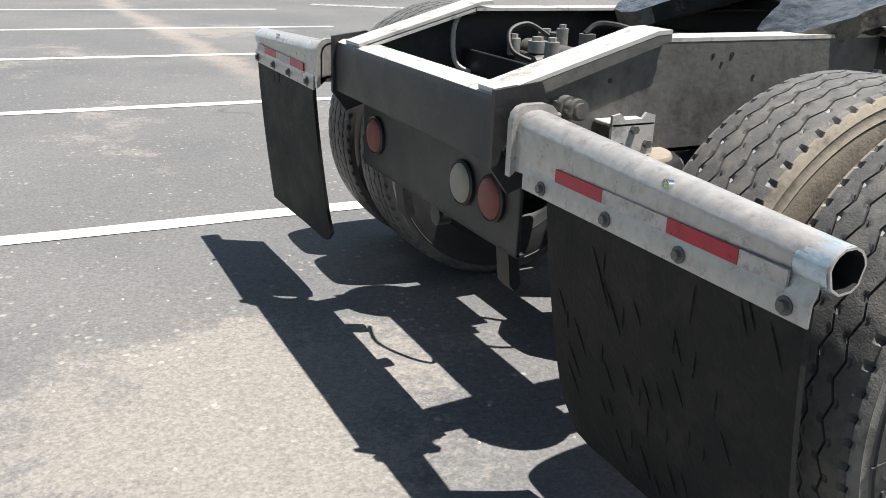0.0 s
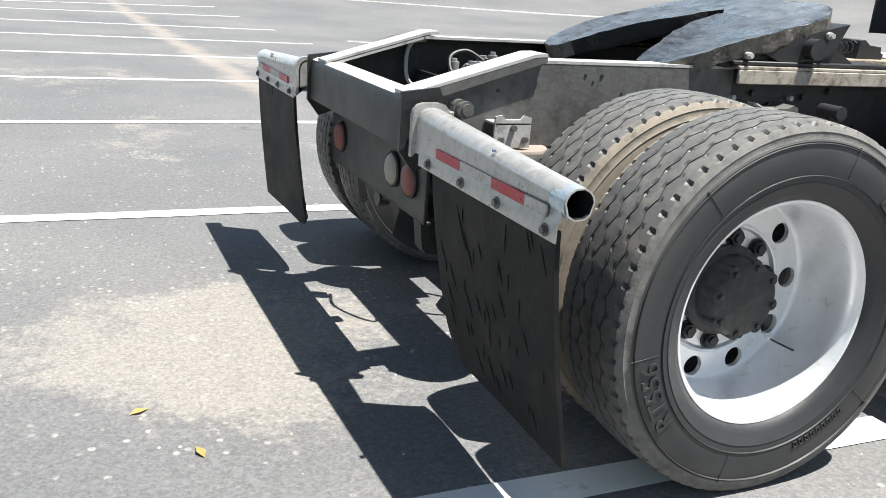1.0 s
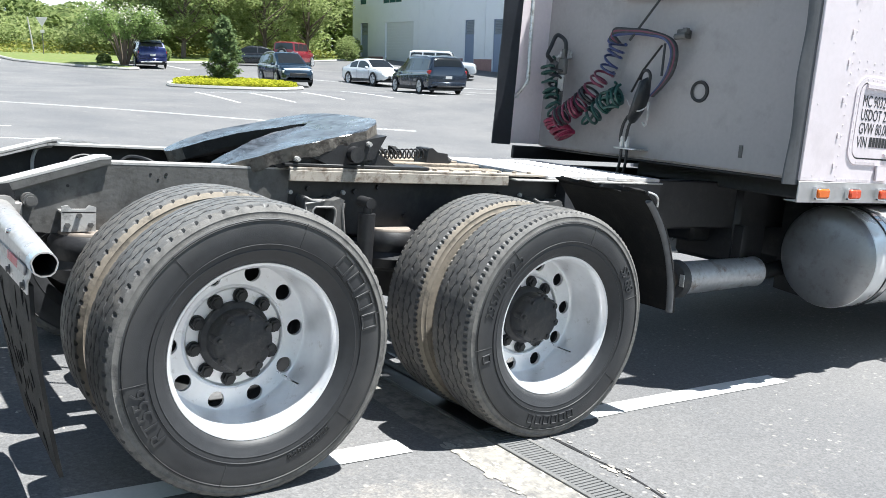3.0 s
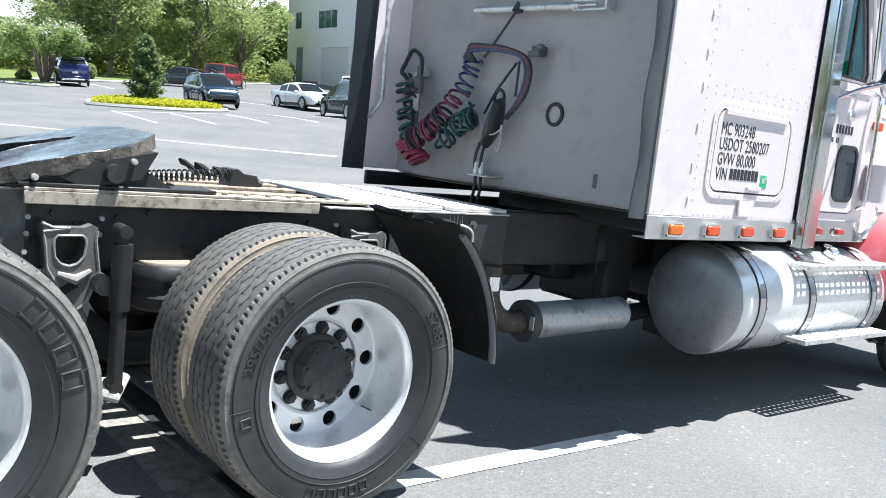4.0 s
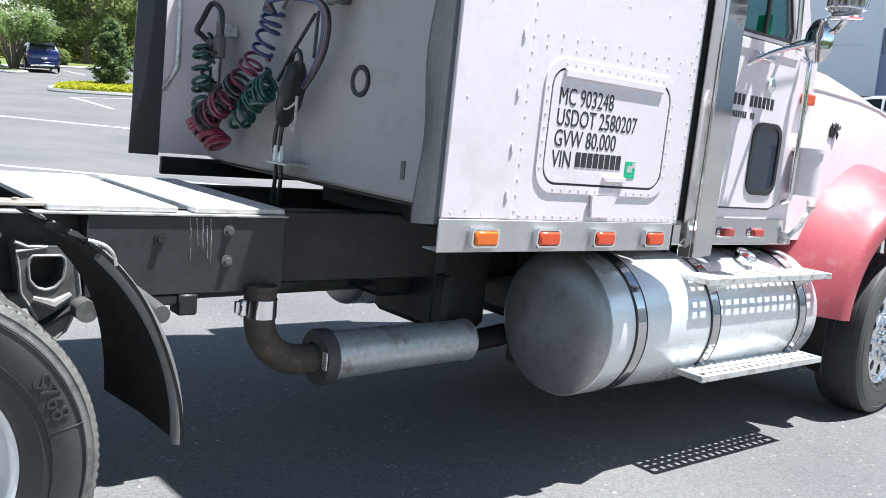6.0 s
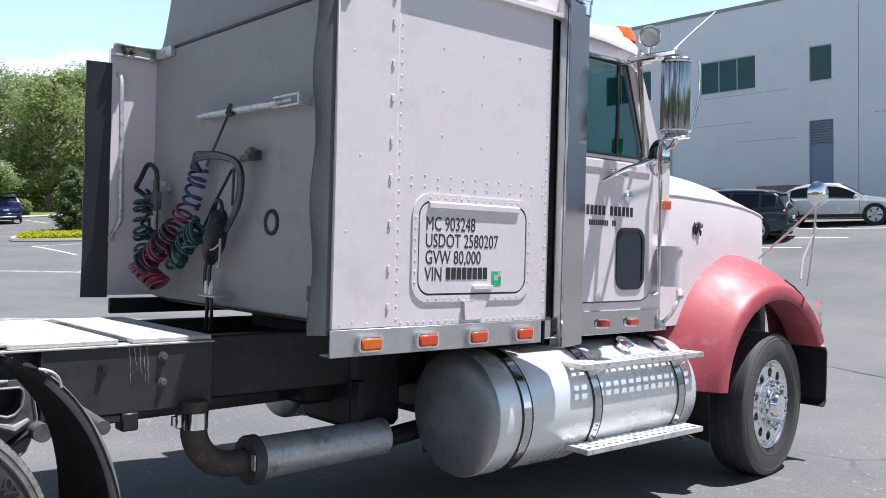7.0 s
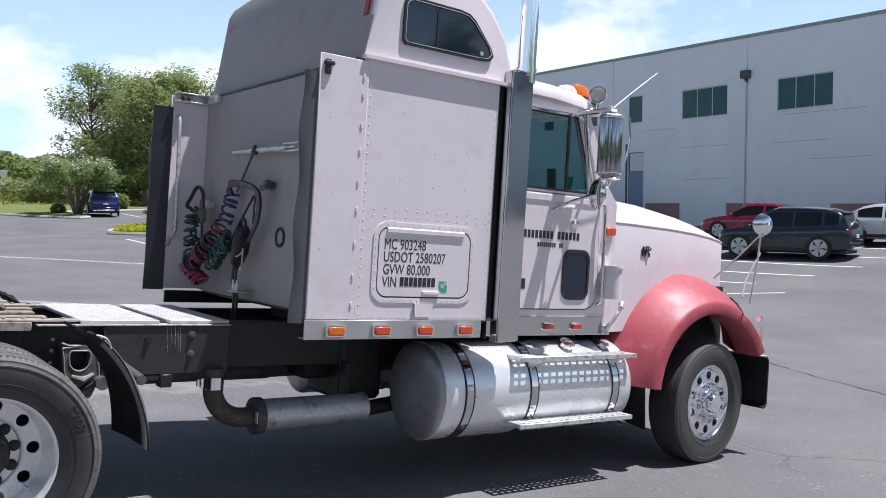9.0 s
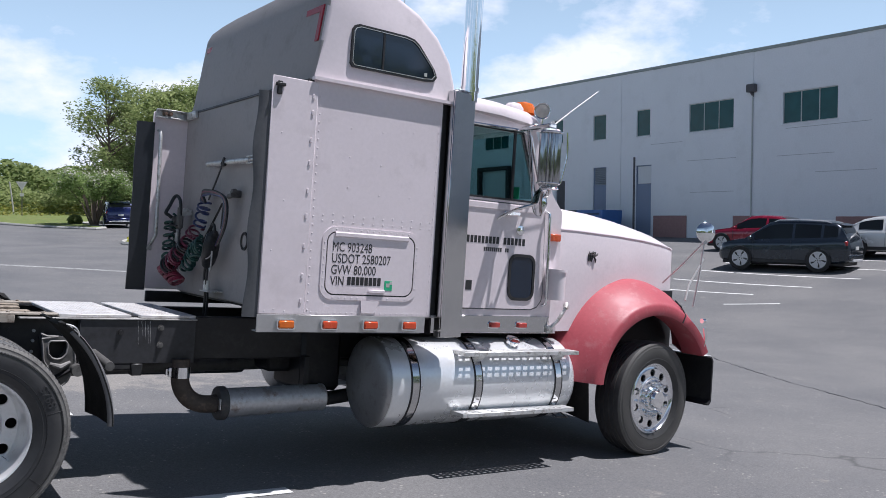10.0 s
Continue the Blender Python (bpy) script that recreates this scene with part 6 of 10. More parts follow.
# raised roof: swept shell with rolled edges
side_line = [(3.055, 2.555), (3.088, 2.80), (3.120, 3.03), (3.142, 3.16), (3.172, 3.222), (3.24, 3.255), (3.38, 3.248), (3.58, 3.20), (3.79, 3.105), (3.95, 2.98), (4.06, 2.83), (4.11, 2.68), (4.12, 2.555)]
bm = bm_new()
rows = []
base = (3.6, 2.555)
for y, inset in ((YR + 0.006, 0.042), (YR + 0.012, 0.020), (YR + 0.028, 0.005), (YR + 0.06, 0.0), (YR + 0.11, -0.004), (-0.8, -0.02), (-0.3, -0.03), (0.4, -0.03), (0.7, -0.02), (0.88, -0.004), (0.94, 0.0), (0.965, 0.006), (0.98, 0.022), (0.985, 0.042)):
    row = []
    for i, (x, zz) in enumerate(side_line):
        d = Vector((base[0] - x, max(0.0, zz - base[1]) * -1.0))
        d = d.normalized() * inset * (0 if zz < 2.56 else 1) if d.length else d
        row.append((x + (d.x if zz < 3.12 else d.x * 0.4), y, zz + (d.y * (0.2 if zz < 3.0 and i < 5 else 1.0))))
    rows.append(row)
k = len(side_line)
verts = [v for r in rows for v in r]
faces = [[a * k + i, a * k + i + 1, (a + 1) * k + i + 1, (a + 1) * k + i] for a in range(len(rows) - 1) for i in range(k - 1)]
faces += [list(range(k)), list(range((len(rows) - 1) * k, len(rows) * k))]
poly(bm, verts, faces)
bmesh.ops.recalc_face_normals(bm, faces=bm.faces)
# the rear-facing skin takes the paint with shade mixed in
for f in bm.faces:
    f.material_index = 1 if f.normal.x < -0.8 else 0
roof = part("raised_roof", bm, [PAINT, PAINT_SHADED], truck, "white moulded raised sleeper roof", angle=34)
bm = bm_new()
box(bm, (3.022, YR + 0.01, 2.535), (3.075, YL - 0.06, 2.552), 0.003)
part("roof_seam", bm, BLACK, roof, "dark roof seam")
bm = bm_new()
prism(bm, [(3.045, 2.545), (3.045, 2.565), (4.115, 2.565), (4.115, 2.545)], "y", YR - 0.032, YR + 0.01)
part("roof_bead", bm, PAINT, roof)
win_o = [(3.305, 2.668), (3.85, 2.668), (3.915, 2.676), (3.938, 2.705), (3.915, 2.755), (3.79, 2.895), (3.745, 2.925), (3.68, 2.936), (3.335, 2.942), (3.305, 2.93), (3.290, 2.905), (3.288, 2.69)]
cx, cz = 3.58, 2.80
win_i = [(cx + (x - cx) * 0.945, cz + (zz - cz) * 0.87) for x, zz in win_o]
bm = bm_new()
prism(bm, win_o, "y", YR - 0.010, YR + 0.012, hole=win_i)
window = part("sleeper_window", bm, BLACK, roof, "sleeper window in a black rubber frame")
bm = bm_new()
prism(bm, [(cx + (x - cx) * 0.95, cz + (zz - cz) * 0.88) for x, zz in win_o], "y", YR - 0.003, YR + 0.010)
part("pane", bm, GLASS, window, "dark tinted pane")
bm = bm_new()
prism(bm, [(cx + (x - cx) * 0.958, cz + (zz - cz) * 0.90) for x, zz in win_o], "y", YR - 0.0115, YR - 0.009, hole=[(cx + (x - cx) * 0.946, cz + (zz - cz) * 0.872) for x, zz in win_o])
part("bead", bm, ALU, window, "thin bright window bead")
bm = bm_new()
box(bm, (3.515, YR - 0.008, 2.68), (3.53, YR - 0.001, 2.925), 0.002)
part("divider", bm, BLACK, window)
bm = bm_new()
box(bm, (3.84, YR - 0.005, 2.70), (3.862, YR - 0.003, 2.722), 0.0005)
part("window_sticker", bm, TAPE_WHITE, window)
for y in (YR + 0.07, 0.90):
    s = 1 if y < 0 else -1
    bm = bm_new()
    xa = lambda zz: 3.049 + (zz - 2.555) * 0.137
    if s > 0:
        poly(bm, [(xa(zz) - 0.004, yy, zz) for zz in (2.80, 3.03) for yy in (y - 0.02, y + 0.02)] + [(xa(zz) + 0.01, yy, zz) for zz in (2.80, 3.03) for yy in (y - 0.02, y + 0.02)],
             [[0, 1, 3, 2], [4, 5, 7, 6], [0, 1, 5, 4], [2, 3, 7, 6], [0, 2, 6, 4], [1, 3, 7, 5]])
    poly(bm, [(xa(zz) - 0.004, yy, zz) for zz in ((2.99, 3.03) if s > 0 else (3.04, 3.08)) for yy in (y + s * 0.0205, y + s * (0.22 if s > 0 else 0.15))] + [(xa(zz) + 0.01, yy, zz) for zz in ((2.99, 3.03) if s > 0 else (3.04, 3.08)) for yy in (y + s * 0.0205, y + s * (0.22 if s > 0 else 0.15))],
         [[0, 1, 3, 2], [4, 5, 7, 6], [0, 1, 5, 4], [2, 3, 7, 6], [0, 2, 6, 4], [1, 3, 7, 5]])
    part("reflective_tape", bm, TAPE_RED, roof, "faded red reflective tape corner")

# bar, hoses and fittings on the back wall
bm = bm_new()
rod(bm, (2.975, 0.29, 2.10), (2.975, -0.52, 2.088), 0.019, n=14)
box(bm, (2.985, 0.26, 2.085), (WALL_X, 0.29, 2.115))
hose_bar = part("hose_bar", bm, ALU, truck, "white hose hanger bar")
bm = bm_new()
for z in (2.062, 2.108):
    box(bm, (2.962, -0.70, z), (2.975, -0.48, z + 0.010), 0.002)
box(bm, (2.962, -0.705, 2.062), (WALL_X, -0.69, 2.118), 0.002)
rod(bm, (2.968, -0.64, 2.09), (2.968, -0.48, 2.09), 0.008, n=8)
part("bar_end", bm, ALU, hose_bar, "open metal bar end")
for line in ([(2.957, -0.085, 2.125), (2.95, -0.085, 2.085), (2.947, 0.02, 1.96), (2.94, 0.128, 1.83)], [(2.95, -0.13, 1.80), (2.92, -0.03, 1.65), (2.87, 0.0, 1.513)], [(2.95, -0.15, 1.81), (2.945, -0.155, 1.72), (2.94, -0.16, 1.62)]):
    bm = bm_new()
    sweep(bm, line, 0.010, 6, flat=0.6)
    part("strap", bm, BLACK, truck, "black rubber hose strap")
bm = bm_new()
sweep(bm, [(2.955, -0.12, 2.075), (2.95, -0.085, 2.07), (2.955, -0.05, 2.08), (2.96, -0.08, 2.125)], 0.011, 6)
part("strap_knot", bm, BLACK, truck, "knotted strap end")
bm = bm_new()
lathe(bm, [(0.044, -0.008), (0.062, -0.010), (0.064, 0.0), (0.044, 0.0)], 32, pose(WALL_X, -0.385, 1.543, 0, 0, -90))
port = part("wall_port", bm, BLACK, truck, "black rubber ring port")
bm = bm_new()
lathe(bm, [(0.046, -0.002), (0.02, -0.004), (0.0005, -0.004)], 24, pose(WALL_X, -0.385, 1.543, 0, 0, -90))
part("port_cap", bm, PAINT_SHADED, port)


def coil(path, turns, r, thick, material, label):
    """A coiled air hose that hangs along a line of points."""
    pts = [Vector(p) for p in path]
    seg = [(b - a).length for a, b in zip(pts, pts[1:])]
    total, out = sum(seg), []
    steps_n = int(turns * 12)
    for i in range(steps_n + 1):
        d = total * i / steps_n
        j = 0
        while j < len(seg) - 1 and d > seg[j]:
            d -= seg[j]
            j += 1
        p = pts[j].lerp(pts[j + 1], min(1, d / seg[j]))
        t = (pts[j + 1] - pts[j]).normalized()
        side_v = t.cross(Vector((1, 0, 0))).normalized()
        a = 2 * math.pi * turns * i / steps_n
        out.append(p + side_v * r * math.cos(a) + Vector((1, 0, 0)) * r * 0.75 * math.sin(a) + t * 0.012 * math.sin(a * 0.37))
    bm = bm_new()
    sweep(bm, out, thick, 6)
    return part("coiled_hose", bm, material, truck, label)


def hose_paint(name, c):
    return surface(name, c, 0.4, vary=0.12, patch=9, dirt=(c[0] * 0.5 + 0.05, c[1] * 0.5 + 0.05, c[2] * 0.5 + 0.05), dirt_amount=0.3)


H_RED, H_BLUE, H_GREEN = hose_paint("red hose", (0.20, 0.015, 0.05)), hose_paint("blue hose", (0.035, 0.05, 0.15)), hose_paint("green hose", (0.014, 0.065, 0.055))
H_PINK, H_DARK = hose_paint("purple-red hose", (0.17, 0.03, 0.06)), hose_paint("black hose", (0.02, 0.022, 0.024))
coil([(2.95, 0.225, 1.825), (2.945, 0.25, 1.74), (2.94, 0.293, 1.64)], 4.2, 0.056, 0.0085, H_BLUE, "blue coiled air hose")
coil([(2.94, 0.293, 1.64), (2.901, 0.337, 1.565), (2.868, 0.377, 1.481), (2.84, 0.414, 1.415)], 5, 0.058, 0.0085, H_PINK, "faded purple-red coiled air hose")
coil([(2.875, 0.338, 1.52), (2.851, 0.401, 1.443), (2.814, 0.49, 1.354), (2.79, 0.532, 1.322)], 7, 0.062, 0.009, H_DARK, "black coiled cable")
coil([(2.83, 0.372, 1.434), (2.82, 0.476, 1.367), (2.81, 0.58, 1.31)], 5, 0.064, 0.009, H_PINK, "faded purple-red coiled air hose")
coil([(2.8, 0.604, 1.321), (2.814, 0.594, 1.289), (2.843, 0.58, 1.256), (2.878, 0.563, 1.221), (2.9, 0.553, 1.203)], 11, 0.07, 0.0095, H_RED, "red coiled air hose bundle")
coil([(2.89, 0.808, 1.705), (2.866, 0.747, 1.549), (2.837, 0.661, 1.406), (2.815, 0.603, 1.35)], 7, 0.054, 0.009, H_GREEN, "dark green coiled air hose")
coil([(2.9, 0.72, 1.696), (2.895, 0.71, 1.579), (2.89, 0.719, 1.452)], 4, 0.05, 0.009, H_DARK, "black coiled cable")
coil([(2.89, 0.382, 1.362), (2.885, 0.353, 1.338), (2.89, 0.294, 1.382), (2.895, 0.225, 1.451), (2.9, 0.097, 1.505)], 8, 0.058, 0.0095, H_GREEN, "dark green coiled air hose")
coil([(2.905, 0.235, 1.55), (2.9, 0.205, 1.471), (2.9, 0.176, 1.402)], 3, 0.06, 0.009, H_GREEN, "dark green coiled air hose")
for k in range(4):
    bm = bm_new()
    o = 0.013 * k
    sweep(bm, arc_line([(2.95, 0.215, 1.81), (2.95, 0.315 - o, 1.825 + o), (2.95, 0.27, 1.862 + o), (2.947, 0.13, 1.872 + 0.6 * o), (2.945, -0.02, 1.862 + 0.5 * o), (2.942, -0.155 - o, 1.835), (2.94, -0.215 - o, 1.76), (2.938, -0.205 - o, 1.65), (2.936, -0.165 - 0.6 * o, 1.57), (2.935, -0.10 - 0.4 * o, 1.50)]), 0.0105, 7)
    part("air_hose", bm, (H_BLUE, H_DARK, H_PINK, H_DARK)[k], truck, "looped dark air hose")
bm = bm_new()
sweep(bm, arc_line([(2.92, 0.676, 1.697), (2.915, 0.675, 1.815), (2.91, 0.734, 1.862), (2.89, 0.754, 1.855), (2.858, 0.753, 1.788), (2.83, 0.75, 1.73), (2.854, 0.753, 1.712), (2.878, 0.754, 1.694)]), 0.0135, 8)
part("air_hose", bm, H_DARK, truck, "bent dark grey air hose")
for y, z in ((0.755, 1.745), (-0.24, 1.868)):
    bm = bm_new()
    box(bm, (2.97, y - 0.035, z - 0.025), (WALL_X, y + 0.035, z + 0.025), 0.006)
    rod(bm, (2.962, y - 0.05, z - 0.01), (2.962, y + 0.03, z - 0.02), 0.018, n=10)
    box(bm, (2.955, y - 0.055, z + 0.0), (2.985, y - 0.02, z + 0.032), 0.004)
    part("hose_bracket", bm, ALU if y > 0 else GREASY, truck, "cast hose bracket")
bm = bm_new()
box(bm, (2.93, 0.735, 1.61), (2.975, 0.80, 1.715), 0.012)
rod(bm, (2.94, 0.80, 1.66), (2.94, 0.86, 1.69), 0.022, n=10)
rod(bm, (2.95, 0.765, 1.715), (2.95, 0.765, 1.775), 0.018, n=10)
rod(bm, (2.95, 0.76, 1.30), (2.95, 0.755, 1.61), 0.013, n=8)
rod(bm, (2.95, 0.80, 1.34), (2.95, 0.79, 1.61), 0.011, n=8)
glad = part("gladhand", bm, GREASY, truck, "grey gladhand coupling", m=pose(-0.035, -0.085, 0))
bm = bm_new()
box(bm, (2.925, 0.725, 1.50), (2.94, 0.775, 1.605), 0.004)
part("tag", bm, DUSTY_AND_LIT, glad, "pale hanging tag")
bm = bm_new()
sweep(bm, [(2.93, -0.075, 1.60), (2.925, -0.055, 1.575), (2.92, -0.045, 1.50), (2.92, -0.02, 1.42), (2.925, 0.015, 1.36), (2.93, 0.02, 1.33)], [0.022, 0.052, 0.066, 0.064, 0.048, 0.02], 12, flat=0.6)
plug = part("hose_plug", bm, H_DARK, truck, "black rubber plug bundle hanging by the hoses")
bm = bm_new()
sweep(bm, [(2.92, -0.055 + 0.038 * math.cos(radians(a)), 1.605 + 0.045 * math.sin(radians(a))) for a in range(-20, 201, 20)], 0.010, 7)
part("loop", bm, BLACK, plug, "black loop handle")
bm = bm_new()
sweep(bm, arc_line([(2.90, 0.055, 1.47), (2.885, 0.0, 1.42), (2.885, -0.07, 1.405), (2.90, -0.125, 1.44)]), 0.0045, 6)
sweep(bm, arc_line([(2.90, -0.12, 1.46), (2.895, -0.13, 1.36), (2.895, -0.115, 1.32), (2.90, -0.09, 1.34)]), 0.006, 6)
part("wire", bm, DUSTY_AND_LIT, plug, "pale tie wire and hook")
for k in (0, 1):
    bm = bm_new()
    sweep(bm, arc_line([(2.93, 0.06 - 0.05 * k, 1.37), (2.935, 0.098 - 0.05 * k, 1.31), (2.94, 0.112 - 0.05 * k, 1.235), (2.95, 0.105 - 0.045 * k, 1.17), (2.955, 0.11 - 0.05 * k, 1.08), (2.96, 0.135 - 0.05 * k, 0.99)]), 0.0095, 7)
    part("drop_hose", bm, H_DARK, truck, "thin dark drop hose")
bm = bm_new()
box(bm, (2.92, -0.045, 1.165), (WALL_X, 0.155, 1.175), 0.003)
for k in (0, 1):
    rod(bm, (2.95, 0.105 - 0.045 * k, 1.175), (2.95, 0.107 - 0.045 * k, 1.245), 0.016, n=8)
part("hose_shelf", bm, ALU, truck, "hose bulkhead shelf")
# weathered mark low on the wall
bm = bm_new()
box(bm, (WALL_X - 0.004, -0.73, 1.19), (WALL_X, -0.705, 1.26), 0.001)
part("wall_tab", bm, GREASY, truck, "small grey tab on the back wall")

# ---- the tractor unit: cab, stack, tank, hood ----
CR, CL = -0.985, side(-0.985)
CLEAR = bpy.data.materials.new("cab window glass")
CLEAR.use_nodes = True
cn = CLEAR.node_tree.nodes["Principled BSDF"]
cn.inputs["Base Color"].default_value = (0.42, 0.58, 0.58, 1)
cn.inputs["Transmission Weight"].default_value, cn.inputs["Roughness"].default_value, cn.inputs["IOR"].default_value = 1.0, 0.02, 1.05
TRIM = surface("grey cab trim", (0.10, 0.105, 0.11), 0.8, vary=0.1, patch=4)
cab_o = [(4.13, 0.985), (4.13, 2.0), (4.13, 2.62), (5.01, 2.62), (5.27, 2.05), (5.375, 1.93), (5.375, 0.985)]
cab_i = [(4.34, 1.99), (4.34, 2.2), (4.34, 2.485), (4.925, 2.485), (5.085, 2.04), (5.075, 1.99), (4.7, 1.99)]
for s, y in ((-1, CR), (1, CL)):
    bm = bm_new()
    prism(bm, cab_o, "y", y, y - s * 0.03, hole=cab_i)
    cab = part("cab_side", bm, PAINT, truck, "white cab side with window opening")
    bm = bm_new()
    fr = [(4.62 + (x - 4.62) * 1.03, 2.24 + (zz - 2.24) * 1.06) for x, zz in cab_i]
    prism(bm, fr, "y", y + s * 0.004, y - s * 0.008, hole=cab_i)
    part("window_seal", bm, BLACK, cab, "black window seal")
    bm = bm_new()
    prism(bm, [(4.30, 1.97), (4.30, 2.50), (4.945, 2.50), (5.11, 1.97)], "y", y - s * 0.012, y - s * 0.016)
    pane = part("window_pane", bm, CLEAR, cab, "clear side window glass")
    pane.visible_shadow = False
    bm = bm_new()
    box(bm, (4.845, y - 0.008, 1.985), (4.868, y + 0.008, 2.49), 0.003)
    part("window_post", bm, BLACK, cab)
    bm = bm_new()
    sweep(bm, [(4.2, y + s * 0.02, 2.50), (4.9, y + s * 0.025, 2.505), (4.99, y + s * 0.02, 2.47), (5.12, y + s * 0.015, 2.08), (5.13, y + s * 0.012, 1.95)], 0.012, 8)
    part("drip_rail", bm, CHROME, cab)
bm = bm_new()
box(bm, (4.13, CR + 0.03, 0.985), (4.16, CL - 0.03, 1.92), 0.004)
box(bm, (4.13, CR + 0.03, 2.47), (4.16, CL - 0.03, 2.60), 0.004)
box(bm, (5.34, CR + 0.03, 0.985), (5.37, CL - 0.03, 1.93), 0.004)
part("cab_bulkhead", bm, TRIM, truck)
bm = bm_new()
box(bm, (4.14, CR + 0.03, 0.985), (5.36, CL - 0.03, 1.02), 0.004)
part("cab_floor", bm, BLACK, truck)
bm = bm_new()
roof_y = [CR - 0.022, CR - 0.02, CR + 0.03, CR + 0.12, YC, CL - 0.12, CL - 0.03, CL + 0.02, CL + 0.022]
roof_z = [0.0, 0.05, 0.10, 0.125, 0.145, 0.125, 0.10, 0.05, 0.0]
ln = [(4.10, 2.60, 0.85), (4.14, 2.605, 1.0), (4.7, 2.59, 1.0), (4.98, 2.565, 0.95), (5.07, 2.545, 0.8), (5.12, 2.53, 0.45)]
verts = [(x, y, z0 + dz * f) for x, z0, f in ln for y, dz in zip(roof_y, roof_z)]
n = len(roof_y)
faces = [[a * n + i, a * n + i + 1, (a + 1) * n + i + 1, (a + 1) * n + i] for a in range(len(ln) - 1) for i in range(n - 1)]
faces += [list(range(n)), list(range((len(ln) - 1) * n, len(ln) * n)), [a * n for a in range(len(ln))] + [a * n + n - 1 for a in reversed(range(len(ln)))]]
poly(bm, verts, faces)
part("cab_roof", bm, PAINT, truck, "white cab roof", angle=50)
bm = bm_new()
poly(bm, [(5.02, CR + 0.04, 2.56), (5.02, CL - 0.04, 2.56), (5.28, CL - 0.04, 2.03), (5.28, CR + 0.04, 2.03), (5.026, CR + 0.04, 2.562), (5.026, CL - 0.04, 2.562), (5.286, CL - 0.04, 2.032), (5.286, CR + 0.04, 2.032)],
     [[0, 1, 2, 3], [4, 5, 6, 7], [0, 1, 5, 4], [1, 2, 6, 5], [2, 3, 7, 6], [3, 0, 4, 7]])
screen = part("windscreen", bm, CLEAR, truck, "clear windscreen")
screen.visible_shadow = False
bm = bm_new()
prism(bm, [(5.0, 1.5), (4.95, 1.82), (5.02, 1.93), (5.26, 2.0), (5.34, 1.92), (5.34, 1.5)], "y", CR + 0.035, CL - 0.035)
part("dashboard", bm, TRIM, truck, "grey dashboard")
for y in (-0.48, side(-0.48)):
    bm = bm_new()
    box(bm, (4.35, y - 0.24, 1.36), (4.85, y + 0.24, 1.50), 0.04)
    box(bm, (4.25, y - 0.23, 1.48), (4.38, y + 0.23, 2.12), 0.05)
    box(bm, (4.24, y - 0.13, 2.13), (4.33, y + 0.13, 2.30), 0.04)
    part("cab_seat", bm, TRIM, truck, "grey cab seat")
bm = bm_new()
lathe(bm, [(0.225, -0.012), (0.24, 0.0), (0.225, 0.012), (0.21, 0.0)], 32, pose(4.93, side(-0.48), 1.86, 0, 0, 90) @ pose(0, 0, 0, -55), closed=True)
part("steering_wheel", bm, BLACK, truck)

# right door: skin, seam, lower window, handle, lettering bars
bm = bm_new()
door_line = [(4.455, 1.95), (4.455, 1.17), (5.10, 1.17), (5.16, 1.19), (5.20, 1.24), (5.21, 1.30), (5.185, 1.95)]
prism(bm, door_line, "y", CR - 0.001, CR - 0.010)
door = part("cab_door", bm, PAINT, truck, "white cab door")
bm = bm_new()
c0 = (4.83, 1.56)
prism(bm, [(c0[0] + (x - c0[0]) * 1.025, c0[1] + (zz - c0[1]) * 1.022) for x, zz in door_line], "y", CR - 0.0005, CR - 0.004)
part("door_seal", bm, TRIM, door)
bm = bm_new()
box(bm, (4.44, CR - 0.018, 1.90), (5.16, CR - 0.008, 1.945), 0.005)
part("belt_moulding", bm, PAINT, door)
bm = bm_new()
prism(bm, rounded(4.862, 5.118, 1.232, 1.582, 0.07), "y", CR - 0.018, CR - 0.008, hole=rounded(4.884, 5.096, 1.254, 1.560, 0.055))
peep = part("lower_window", bm, BLACK, door, "small dark lower door window")
bm = bm_new()
prism(bm, rounded(4.880, 5.100, 1.25, 1.564, 0.057), "y", CR - 0.013, CR - 0.009)
part("pane", bm, GLASS, peep)
bm = bm_new()
box(bm, (4.78, CR - 0.035, 1.865), (4.93, CR - 0.012, 1.895), 0.008)
rod(bm, (4.80, CR - 0.03, 1.88), (4.80, CR, 1.88), 0.016, n=10)
rod(bm, (4.91, CR - 0.03, 1.88), (4.91, CR, 1.88), 0.016, n=10)
part("door_handle", bm, CHROME, door, "chrome door handle")
bm = bm_new()
lathe(bm, [(0.032, 0.0), (0.036, -0.01), (0.02, -0.014), (0.0005, -0.014)], 20, pose(4.95, CR - 0.01, 1.76))
part("door_badge", bm, CHROME, door)
for nm, words, z0, h in (("lettering", ((4.46, 9, 0.034), (4.80, 6, 0.036)), 1.645, 0.052), ("small_lettering", ((4.62, 9, 0.019), (4.82, 2, 0.019)), 1.588, 0.03)):
    for x0, count, pitch in words:
        bm = bm_new()
        for k in range(count):
            box(bm, (x0 + k * pitch, CR - 0.0115, z0), (x0 + k * pitch + pitch * 0.72, CR - 0.0095, z0 + h), 0.0004)
        tagged(part(nm, bm, INK, door, "dark lettering bars"), kind="stuff")
bm = bm_new()
box(bm, (4.475, CR - 0.012, 1.30), (4.53, CR - 0.0095, 1.37), 0.0004)
part("door_decal", bm, INK, door)
bm = bm_new()
box(bm, (4.95, CR + 0.03, 2.0), (4.955, CR + 0.11, 2.09), 0.001)
part("window_sticker", bm, GREEN, truck, "green sticker inside the window")
bm = bm_new()
box(bm, (4.14, CR - 0.008, 0.99), (5.30, CR, 1.115), 0.003)
